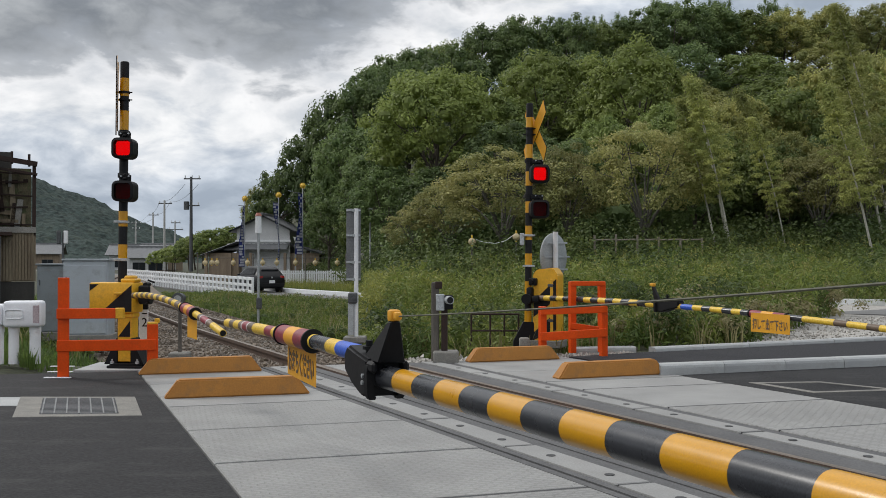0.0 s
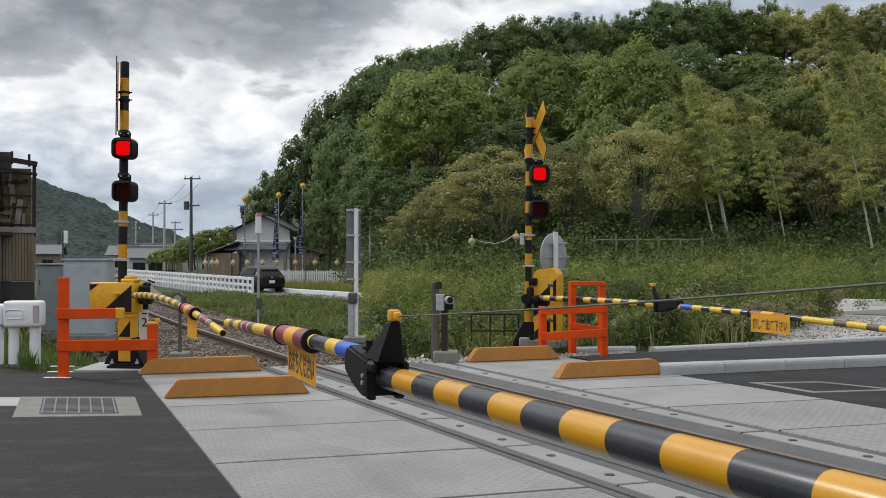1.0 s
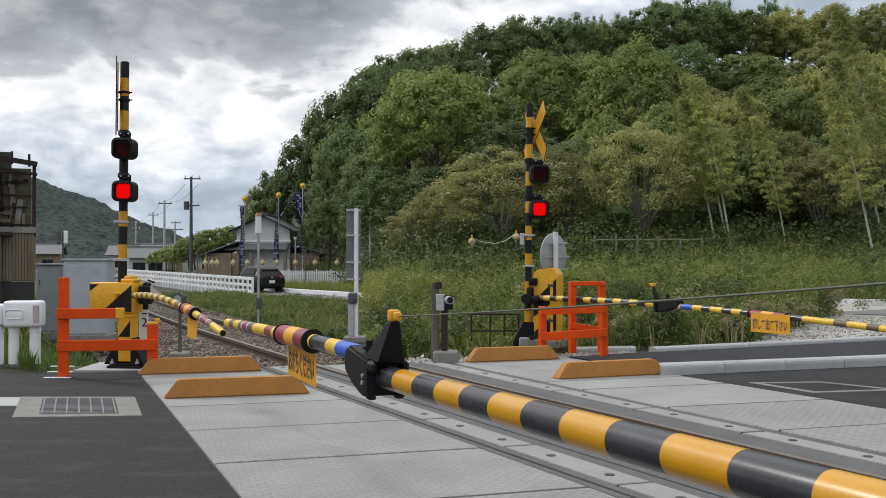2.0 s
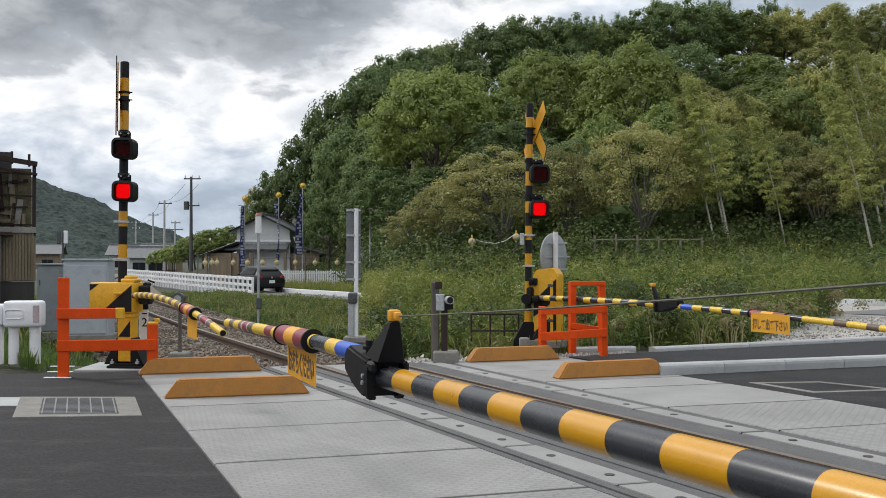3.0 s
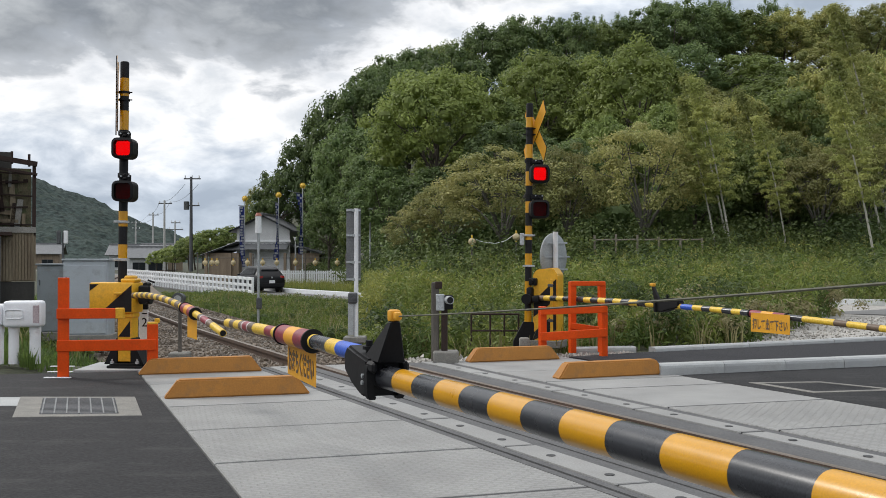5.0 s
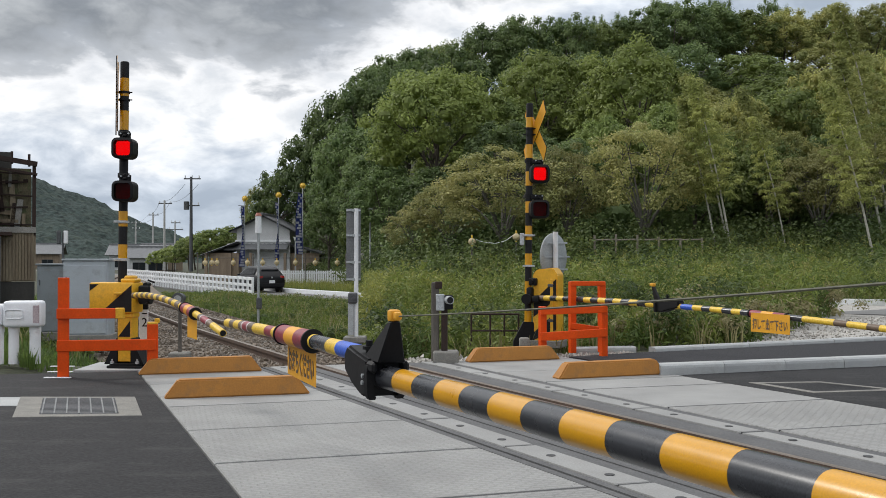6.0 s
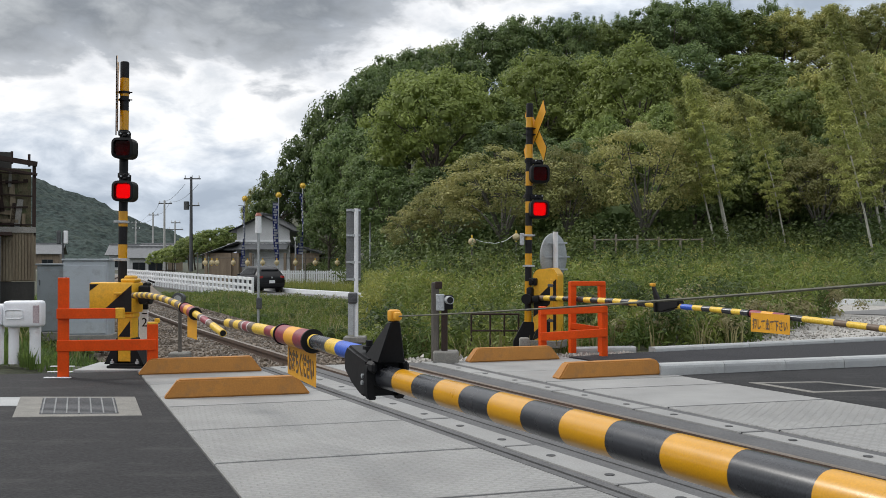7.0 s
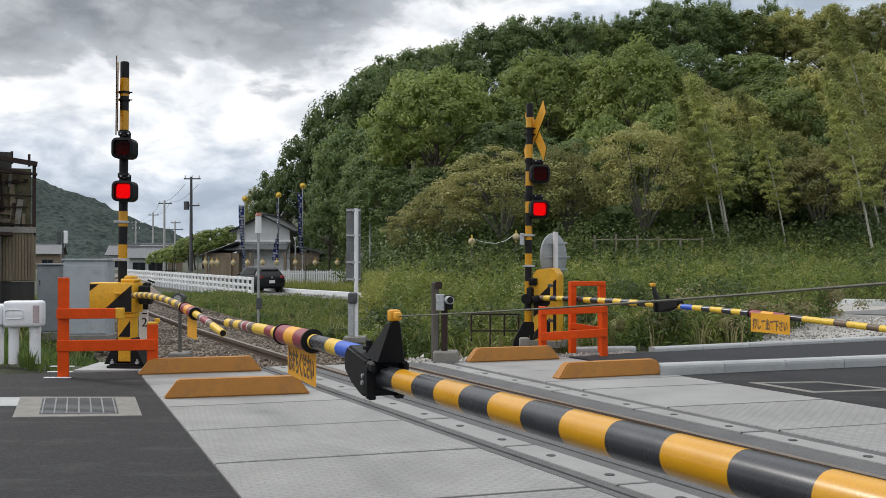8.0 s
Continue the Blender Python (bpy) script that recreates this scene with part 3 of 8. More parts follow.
# ---- railway track ----
def build_track():
    track = tagged(new("railway_track"), "single railway track with brown rails on stone ballast", "railway track", kind="structure")
    us = list(np.arange(-16, 15, 1.0)) + list(np.arange(15, 130, 2.5))
    for n0 in (4.40, 5.467):
        for nm, half, z0, z1, mat in (("rail_head", 0.033, -0.045, 0.006, M["rail_top"]), ("rail_web", 0.010, -0.12, -0.045, M["rail_rust"]), ("rail_foot", 0.062, -0.14, -0.12, M["rail_rust"])):
            bm = bmesh.new()
            rows = []
            for u in us:
                a, b = at_track(u, n0 - half), at_track(u, n0 + half)
                low = 0.045 * smooth((u - 13) / 12)
                rows.append([bm.verts.new((*a, z0 - low)), bm.verts.new((*a, z1 - low)), bm.verts.new((*b, z1 - low)), bm.verts.new((*b, z0 - low))])
            for p, q in zip(rows, rows[1:]):
                for k in range(4):
                    f = bm.faces.new((p[k], p[(k + 1) % 4], q[(k + 1) % 4], q[k]))
            bm.faces.new(rows[0])
            bm.faces.new(list(reversed(rows[-1])))
            bmesh.ops.recalc_face_normals(bm, faces=bm.faces)
            ob = part(nm, bm, mat, track, smooth=False)
            if nm == "rail_head":
                ob.data.materials.append(M["rail_rust"])
                for f in ob.data.polygons:
                    if abs(f.normal.z) < 0.5:
                        f.material_index = 1
    # guard rails inside the gauge at the crossing, with the flange ways
    for n0 in (4.498, 5.368):
        bm = bmesh.new()
        pts = [at_slab(n0 - 0.022, -14), at_slab(n0 + 0.022, -14), at_slab(n0 + 0.022, W_BACK + 0.4), at_slab(n0 - 0.022, W_BACK + 0.4)]
        prism(bm, pts, -0.05, -0.004)
        part("guard_rail", bm, M["rail_steel"], track, smooth=False)
    u = 14.6
    bm0 = None
    while u < 70:
        x, y = at_track(u, 4.933)
        a = math.atan2(TN.y - 0.003 * (u - 8) * TD.y, TN.x - 0.003 * (u - 8) * TD.x)
        if bm0 is None:
            bm = bmesh.new()
            box(bm, (2.0, 0.21, 0.14), None, 0.012)
            bm0 = part("sleeper", bm, M["weathered_wood"], track, smooth=False)
            ob = bm0
        else:
            ob = bm0.copy()
            scene.collection.objects.link(ob)
        ob.matrix_basis = Matrix.Translation((x, y, -0.208)) @ Matrix.Rotation(a + random.uniform(-0.01, 0.01), 4, "Z")
        u += 0.62
    return track


build_track()


def build_ballast():
    """A bed of broken stone under the track."""
    bm = bmesh.new()
    us = [12.6 + 1.2 * i for i in range(75)]
    prof = [(2.2, -0.34), (3.1, -0.16), (4.0, -0.15), (5.5, -0.15), (6.3, -0.16), (7.2, -0.42)]
    rows = [[bm.verts.new((*at_track(u, n), z)) for n, z in prof] for u in us]
    for a, b in zip(rows, rows[1:]):
        for k in range(len(prof) - 1):
            bm.faces.new((a[k], a[k + 1], b[k + 1], b[k]))
    bmesh.ops.recalc_face_normals(bm, faces=bm.faces)
    bed = part("ballast_bed", bm, M["ballast"])
    tagged(bed, "brown stone ballast bed under the rails", "ballast", kind="structure")
    rng = np.random.default_rng(3)
    base = np.array([(1, 0, 0), (-1, 0, 0), (0, 1, 0), (0, -1, 0), (0, 0, 1), (0, 0, -1)], float)
    faces = [(0, 2, 4), (2, 1, 4), (1, 3, 4), (3, 0, 4), (2, 0, 5), (1, 2, 5), (3, 1, 5), (0, 3, 5)]
    tris = []
    count = 11000
    for i in range(count):
        u = 12.7 + 26 * rng.random() ** 1.6
        n = 2.3 + 4.9 * rng.random()
        if abs(n - 4.40) < 0.06 or abs(n - 5.467) < 0.06:
            continue
        z = np.interp(n, [p[0] for p in prof], [p[1] for p in prof])
        x, y = at_track(u, n)
        s = rng.uniform(0.022, 0.05)
        q = Euler(rng.random(3) * 6.28).to_matrix()
        v = (base * rng.uniform(0.6, 1.25, (6, 1)) * s * rng.uniform(0.7, 1.2, (1, 3))) @ np.array(q) + (x, y, z + s * 0.35)
        for f in faces:
            tris.append(v[list(f)])
    ob = new("ballast_stones", fast_mesh("ballast_stones", np.array(tris), 3, M["ballast_loose"]))
    tagged(ob, "loose broken brown and grey ballast stones", "ballast", kind="stuff")


M["ballast_loose"] = foliage("ballast_loose", (0.215, 0.175, 0.135), (0.105, 0.083, 0.063), scale=1.2, translucent=0.0)
build_ballast()


# ---- kerbs ----
def kerb_run(name, pts, height, depth, label, length=0.6):
    """A row of kerb stones from point to point along the plan."""
    run = tagged(new(name), label, "kerb", kind="structure")
    a, b = Vector(pts[0]), Vector(pts[1])
    total = (b - a).length
    d = (b - a).normalized()
    ang = math.atan2(d.y, d.x)
    n = max(1, int(total / length))
    step = total / n
    first = None
    for i in range(n):
        c = a + d * (step * (i + 0.5))
        if first is None:
            bm = bmesh.new()
            extrude_outline(bm, [(-depth / 2, -0.12), (depth / 2, -0.12), (depth / 2, height), (-depth / 2 + 0.035, height), (-depth / 2 + 0.008, height - 0.02), (-depth / 2, height - 0.05)],
                            step - 0.008, Matrix.Rotation(radians(90), 4, "Z"))
            first = part("kerb_stone", bm, M["kerb"], run, smooth=False)
            ob = first
        else:
            ob = first.copy()
            scene.collection.objects.link(ob)
        ob.matrix_basis = Matrix.Translation((c.x, c.y, random.uniform(-0.003, 0.003))) @ Matrix.Rotation(ang, 4, "Z")
    return run


kerb_run("kerb_near", [at_slab(7.86, 10.64), at_slab(34, 11.05)], 0.125, 0.2, "row of new grey concrete kerb stones beside the road", 0.9)
kerb_run("kerb_far", [at_slab(9.62, 13.13), at_slab(30, 15.95)], 0.075, 0.18, "row of pale kerb stones behind the footpath", 0.9)
kerb_run("kerb_short", [(2.0, 14.95), (3.05, 15.12)], 0.05, 0.16, "short row of pale kerb stones behind the orange frame", 0.5)
# ---- crossing signals ----
def stripes(parent, p0, p1, r, bands, seg=24, name="band"):
    """Tape sleeves along a straight tube: (from, to, material name) in metres from p0."""
    p0, p1 = Vector(p0), Vector(p1)
    d = (p1 - p0).normalized()
    for a, b, mat in bands:
        bm = bmesh.new()
        rod(bm, p0 + d * a, p0 + d * b, r, seg=seg)
        part(name, bm, M[mat], parent)


def crossbuck(parent, m):
    """Two crossed yellow boards with dark edges, clamped to the pole."""
    for a in (33, -33):
        bm = bmesh.new()
        e = 0.07 if a > 0 else -0.07
        extrude_outline(bm, [(-0.085, -0.465 + e), (0.085, -0.465 - e), (0.085, 0.465 - e), (-0.085, 0.465 + e)], 0.004, m @ Matrix.Rotation(radians(a), 4, "Y"))
        board = part("cross_board", bm, M["sign_yellow"], parent, "yellow board of the crossing sign")
        bm = bmesh.new()
        extrude_outline(bm, [(-0.084, -0.464 + e), (0.084, -0.464 - e), (0.084, 0.464 - e), (-0.084, 0.464 + e)], 0.012, m @ Matrix.Translation((0, 0.0085, 0)) @ Matrix.Rotation(radians(a), 4, "Y"))
        part("board_back", bm, M["black_matt"], board, "black back of the board")
        m = m @ Matrix.Translation((0, 0.018, 0))


def lamp_head(parent, m, size=0.30):
    """A square red lamp with rounded corners, facing -y of m, and its bracket."""
    bm = bmesh.new()
    outer, inner = rounded_square(size * 1.04, size, size * 0.27), rounded_square(size * 0.80, size * 0.76, size * 0.16)
    k = len(outer)
    loops = []
    for pts, y in ((outer, 0.12), (outer, -0.10), (inner, -0.115), (inner, -0.03)):
        loops.append([bm.verts.new(m @ Vector((x, y, z))) for x, z in pts])
    for a, b in zip(loops, loops[1:]):
        for i in range(k):
            bm.faces.new((a[i], b[i], b[(i + 1) % k], a[(i + 1) % k]))
    bm.faces.new(loops[0])
    bm.faces.new(list(reversed(loops[-1])))
    bmesh.ops.recalc_face_normals(bm, faces=bm.faces)
    head = part("lamp_housing", bm, M["black_matt"], parent, "black lamp housing")
    bm = bmesh.new()
    extrude_outline(bm, rounded_square(size * 0.79, size * 0.75, size * 0.15), 0.004, m @ Matrix.Translation((0, -0.0335, 0)))
    part("lamp_back", bm, M["lens_inside"], head)
    bm = bmesh.new()
    extrude_outline(bm, rounded_square(size * 0.795, size * 0.755, size * 0.155), 0.006, m @ Matrix.Translation((0, -0.085, 0)))
    lens = part("lens", bm, M["lens_off"], head, "dark red glass lens")
    bm = bmesh.new()
    box(bm, (size * 0.52, 0.03, size * 0.34), m @ Matrix.Translation((0, 0.03, size * 0.64)), 0.006)
    box(bm, (size * 0.16, 0.06, size * 0.12), m @ Matrix.Translation((0, -0.01, size * 0.62)), 0.01)
    br = part("bracket", bm, M["black_matt"], parent)
    for sx_ in (-1, 1):
        bm = bmesh.new()
        c = m @ Vector((sx_ * size * 0.19, 0.01, size * 0.74))
        e = m @ Vector((sx_ * size * 0.19, -0.012, size * 0.74))
        rod(bm, c, e, 0.012, seg=8)
        part("bolt", bm, M["galvanised"], br)


def signal(name, base, lean, height, lamps, size, bands, cross, label):
    """A striped signal pole: lamps = (offset matrix for each), cross = pose of the crossbuck."""
    sig = thing(name, label, "crossing signal", "crossing signals", Matrix.Translation((*base, 0)) @ Matrix.Rotation(radians(lean), 4, "Y"))
    bm = bmesh.new()
    rod(bm, (0, 0, 0), (0, 0, height), 0.057, seg=24)
    part("pole", bm, M["black_paint"], sig)
    stripes(sig, (0, 0, 0), (0, 0, height), 0.0585, bands, name="yellow_band")
    bm = bmesh.new()
    rod(bm, (0, 0, height), (0, 0, height + 0.012), 0.057, 0.045, 24)
    part("pole_cap", bm, M["black_matt"], sig)
    crossbuck(sig, cross)
    cz = cross.translation.z
    for dz in (-0.05, 0.05):
        bm = bmesh.new()
        rod(bm, (0, 0, cz + dz - 0.014), (0, 0, cz + dz + 0.014), 0.072, seg=20)
        rod(bm, (0, 0, cz + dz), (cross.translation.x, cross.translation.y, cz + dz), 0.014, seg=8)
        rod(bm, (-0.11, -0.02, cz + dz), (0.11, -0.02, cz + dz), 0.008, seg=8)
        part("clamp", bm, M["black_matt"], sig)
    for m in lamps:
        lamp_head(sig, m, size)
        bm = bmesh.new()
        p = m.translation
        rod(bm, (0, 0, p.z + 0.19), (0, 0, p.z + 0.25), 0.075, seg=20)
        if abs(p.x) > 0.05:
            rod(bm, (0, 0, p.z + 0.22), (p.x, p.y, p.z + 0.2), 0.03, seg=10)
            box(bm, (0.12, 0.10, 0.07), Matrix.Translation((p.x * 0.6, p.y * 0.6, p.z + 0.2)), 0.01)
        part("lamp_clamp", bm, M["black_matt"], sig)
    return sig


def lit_lamp(sig, m, size):
    """The burning light that jumps between the two lamps."""
    bm = bmesh.new()
    extrude_outline(bm, rounded_square(size * 0.66, size * 0.66, size * 0.12), 0.006)
    ob = part("lit_light", bm, M["lamp_red"], sig, "bright red burning light")
    ob.matrix_basis = m
    return ob


def z_at(drop, depth):
    return 1.45 - (drop - 457) * depth / 1681.0


# signal beside the west barrier
WB = (-4.266, 12.62)
west_lamps = [pose(0.055, -0.14, z_at(265, 12.6)), pose(0.065, -0.14, z_at(340, 12.6))]
west_bands = [(z_at(b, 12.6), z_at(a, 12.6), "yellow_band") for a, b in ((138, 170), (196, 230), (374, 401), (433, 461), (350, 352))]
west_signal = signal("crossing_signal", WB, 0.45, z_at(110, 12.6), west_lamps, 0.27, west_bands[:4],
                     pose(-0.075, -0.02, z_at(170, 12.6), 0, 0, 109), "tall black and yellow crossing signal with two red lamps")
west_light = lit_lamp(west_signal, west_lamps[0] @ Matrix.Translation((0, -0.055, 0)), 0.27)

# signal beside the east barrier
EB = (1.40, 15.7)
east_lamps = [pose(0.155, -0.09, z_at(309, 15.7), 0, 0, 8), pose(0.155, -0.09, z_at(371, 15.7), 0, 0, 8)]
east_bands = [(z_at(b, 15.7), z_at(a, 15.7), "yellow_band") for a, b in ((208, 229), (256, 280), (304, 329), (357, 377), (400, 425), (449, 469), (498, 521), (550, 571))]
east_signal = signal("crossing_signal", EB, 0.5, z_at(184, 15.7), east_lamps, 0.30, east_bands,
                     pose(0.085, 0.0, z_at(233, 15.7), 0, 0, -57), "black and yellow crossing signal with red lamps and yellow cross")
east_light = lit_lamp(east_signal, east_lamps[0] @ Matrix.Translation((0, -0.055, 0)), 0.30)


def pole_fittings(sig, zs, box_at=None):
    """Steel straps round the pole, and a small grey junction box beside it."""
    for z in zs:
        bm = bmesh.new()
        rod(bm, (0, 0, z - 0.018), (0, 0, z + 0.018), 0.064, seg=20)
        box(bm, (0.20, 0.03, 0.03), Matrix.Translation((0, -0.06, z)), 0.004)
        part("strap", bm, M["galvanised"], sig)
    if box_at:
        bm = bmesh.new()
        box(bm, (0.07, 0.08, 0.20), Matrix.Translation(box_at), 0.01)
        part("junction_box", bm, M["galvanised"], sig)


pole_fittings(west_signal, (z_at(393, 12.6), z_at(460, 12.6)))
pole_fittings(east_signal, (z_at(417, 15.7), z_at(471, 15.7)), (-0.11, -0.02, z_at(424, 15.7)))
bm = bmesh.new()
prism(bm, [(-4.75, 12.22), (-3.72, 12.22), (-3.62, 13.05), (-4.75, 13.15)], -0.15, 0.012, 0.006)
tagged(part("foundation_slab", bm, M["kerb"], smooth=False), "pale concrete foundation under the barrier machine", "foundation")


# ---- barrier machines ----
def barrier_machine(name, m, label):
    """A drive box on a column; the arm leaves along +x at z = 0.94, the column stands at the origin."""
    t = thing(name, label, "barrier machine", "barrier machines", m)
    bm = bmesh.new()
    box(bm, (0.19, 0.22, 0.80), Matrix.Translation((-0.02, 0, 0.53)), 0.012)
    box(bm, (0.27, 0.29, 0.10), Matrix.Translation((-0.02, 0, 0.84)), 0.01)
    box(bm, (0.23, 0.26, 0.10), Matrix.Translation((-0.02, 0, 0.74)), 0.03)
    part("column", bm, M["yellow_paint"], t)
    bm = bmesh.new()
    box(bm, (0.60, 0.34, 0.40), Matrix.Translation((-0.18, 0, 0.97)), 0.025, 2)
    body = part("drive_box", bm, M["yellow_paint"], t)
    bm = bmesh.new()
    box(bm, (0.2, 0.2, 0.05), Matrix.Translation((0.02, 0, 1.195)), 0.015)
    box(bm, (0.14, 0.14, 0.05), Matrix.Translation((0.02, 0, 1.235)), 0.02)
    part("top_flange", bm, M["yellow_paint"], t)
    for side in (-1, 1):
        y = side * 0.173
        bm = bmesh.new()
        extrude_outline(bm, [(-0.30, 0.79), (0.105, 0.79), (0.105, 1.14)], 0.003, Matrix.Translation((0, y, 0)))
        part("hazard_stripe", bm, M["black_paint"], body)
        bm = bmesh.new()
        extrude_outline(bm, [(-0.465, 1.06), (-0.465, 1.15), (-0.34, 1.15)], 0.003, Matrix.Translation((0, y, 0)))
        part("hazard_stripe", bm, M["black_paint"], body)
        bm = bmesh.new()
        extrude_outline(bm, [(-0.10, 0.46), (0.06, 0.46), (0.06, 0.67)], 0.003, Matrix.Translation((0, side * 0.1125, 0)))
        part("hazard_stripe", bm, M["black_paint"], t)
        bm = bmesh.new()
        rod(bm, (-0.10, side * 0.17, 1.02), (-0.10, side * 0.21, 1.02), 0.03, seg=12)
        box(bm, (0.1, 0.03, 0.03), Matrix.Translation((-0.07, side * 0.2, 1.03)), 0.006)
        part("latch", bm, M["yellow_paint"], body)
    bm = bmesh.new()
    box(bm, (0.46, 0.36, 0.035), Matrix.Translation((0, 0, 0.07)), 0.006)
    box(bm, (0.40, 0.32, 0.03), Matrix.Translation((0, 0, 0.10)), 0.006)
    part("base_plate", bm, M["black_matt"], t)
    for sx_ in (-1, 1):
        for sy_ in (-1, 1):
            bm = bmesh.new()
            rod(bm, (sx_ * 0.17, sy_ * 0.14, 0.09), (sx_ * 0.17, sy_ * 0.14, 0.17), 0.013, seg=8)
            rod(bm, (sx_ * 0.17, sy_ * 0.14, 0.11), (sx_ * 0.17, sy_ * 0.14, 0.14), 0.026, seg=6)
            part("anchor_bolt", bm, M["galvanised"], t)
        bm = bmesh.new()
        extrude_outline(bm, [(-0.02 + sx_ * 0.09, 0.10), (-0.02 + sx_ * 0.27, 0.10), (-0.02 + sx_ * 0.22, 0.20), (-0.02 + sx_ * 0.105, 0.44), (-0.02 + sx_ * 0.09, 0.44)], 0.24)
        part("gusset", bm, M["black_matt"], t)
    # crank and arm holder
    bm = bmesh.new()
    rod(bm, (0.15, 0, 0.95), (0.30, 0, 0.95), 0.07, seg=18)
    rod(bm, (0.24, -0.10, 0.95), (0.24, 0.10, 0.95), 0.055, seg=16)
    box(bm, (0.16, 0.05, 0.22), Matrix.Translation((0.24, -0.08, 1.02)), 0.02)
    rod(bm, (0.24, -0.06, 1.14), (0.24, 0.07, 1.14), 0.03, seg=12)
    box(bm, (0.12, 0.12, 0.10), Matrix.Translation((0.20, 0.02, 1.08)), 0.02)
    rod(bm, (0.27, -0.04, 1.20), (0.36, -0.04, 1.17), 0.012, seg=8)
    part("arm_holder", bm, M["black_matt"], t)
    return t


ANG_OUT = math.degrees(math.atan2(-TD.y, -TD.x))       # towards the viewer along the track
barrier_machine("barrier_machine", Matrix.Translation((-4.14, 12.55, -0.04)) @ Matrix.Rotation(radians(-6), 4, "Z"), "yellow barrier machine with black diagonal stripes on a black base")


# ---- barrier arms ----
def arm(name, p0, p1, pieces, label, droop=0.0):
    """An arm from p0 to p1: pieces = (from, to, radius, material); it droops as a shallow bow."""
    t = thing(name, label, "barrier arm", "barrier arms")
    p0, p1 = Vector(p0), Vector(p1)
    total = (p1 - p0).length

    def at(s):
        q = s / total
        return p0.lerp(p1, q) + Vector((0, 0, droop * 4 * q * (1 - q)))
    for a, b, r, mat in pieces:
        bm = bmesh.new()
        n = 3
        ring_tube(bm, [at(a + (b - a) * i / n) for i in range(n + 1)], r, 28 if r > 0.03 else 20)
        part("band", bm, M[mat], t)
    return t, at


def hanging_sign(parent, a, b, drop, words, mat="sign_yellow", side=1, size=0.11):
    """A flexible plate that hangs from an arm between two points, lettered on one side."""
    a, b = Vector(a), Vector(b)
    d = (b - a)
    m = Matrix.Translation((a + b) / 2) @ Matrix.Rotation(math.atan2(d.y, d.x), 4, "Z")
    w = d.length
    bm = bmesh.new()
    extrude_outline(bm, [(-w / 2, -drop), (w / 2, -drop), (w / 2, 0), (-w / 2, 0)], 0.004)
    plate = part("hanging_plate", bm, M[mat], parent, "yellow plate with dark lettering", smooth=False)
    plate.matrix_basis = m
    if words:
        cu = bpy.data.curves.new("lettering", "FONT")
        cu.body, cu.size, cu.align_x, cu.align_y, cu.extrude = words, size, "CENTER", "CENTER", 0.0008
        cu.offset = 0.0035
        tmp = new("lettering", cu)
        me = bpy.data.meshes.new_from_object(tmp.evaluated_get(bpy.context.evaluated_depsgraph_get()))
        bpy.data.objects.remove(tmp)
        me.materials.clear()
        me.materials.append(M["brown_band"])
        ob = new("lettering", me)
        ob.parent = plate
        wide = max(v.co.x for v in me.vertices) - min(v.co.x for v in me.vertices) if len(me.vertices) else 1
        sc = min(1.0, (w * 0.9) / wide)
        ob.matrix_basis = Matrix.Translation((0, -0.0045 * side, -drop * 0.62)) @ (Matrix.Rotation(0 if side > 0 else math.pi, 4, "Z")) @ Matrix.Rotation(radians(90), 4, "X") @ Matrix.Diagonal((sc, 1, 1, 1))
    return plate


def arm_line(s, z):
    """Along the near row of arms: s metres from the joint side towards the viewer."""
    return (-0.165 + 0.3746 * s, 3.9 - 0.9272 * s, z)


# near arm: thick shaft, folding joint, thin tip
S_END = 3.25
shaft_p0, shaft_p1 = arm_line(S_END, 1.043), arm_line(-0.22, 0.937)
bounds = [0.2335 * i for i in range(13, -1, -1)]
pcs = []
for i, (a, b) in enumerate(zip(bounds, bounds[1:])):
    pcs.append((S_END - a, S_END - b, 0.0500 if i % 2 else 0.0503, "black_band" if (i % 2) else "yellow_band"))
pcs.append((S_END - bounds[-1], S_END + 0.30, 0.0500, "black_band"))
near_arm, near_at = arm("crossing_barrier", shaft_p0, shaft_p1, pcs, "thick lowered barrier arm banded in yellow and black tape")


def mix_bands(start, marks):
    """Consecutive bands from start: (end, radius, material)."""
    out, a = [], start
    for b, r, mat in marks:
        out.append((a, b, r, mat))
        a = b
    return out


def extra_pieces(t, at, pieces):
    for a, b, r, mat in pieces:
        bm = bmesh.new()
        ring_tube(bm, [at(a + (b - a) * i / 2) for i in range(3)], r, 24)
        part("band", bm, M[mat], t)


def sleeve(t, at, a, b, r):
    """A flared sleeve that carries the hanging plate: red, orange, red between black rims."""
    w = (b - a) / 3
    for i, mat in enumerate(("red_band", "sign_yellow", "red_band")):
        bm = bmesh.new()
        ring_tube(bm, [at(a + w * i), at(a + w * (i + 1))], r, 24)
        part("sleeve_band", bm, M[mat], t)
    for s in (a - 0.008, b + 0.008):
        bm = bmesh.new()
        ring_tube(bm, [at(s - 0.01), at(s + 0.01)], r + 0.008, 24)
        part("sleeve_rim", bm, M["black_matt"], t)


# thin tip of the near arm
def near_tip(s):
    """s metres past the joint, away from the viewer."""
    x, y, _ = arm_line(-s, 0)
    return Vector((x, y, 1.012 - 0.012 * s - 0.0027 * s * s))


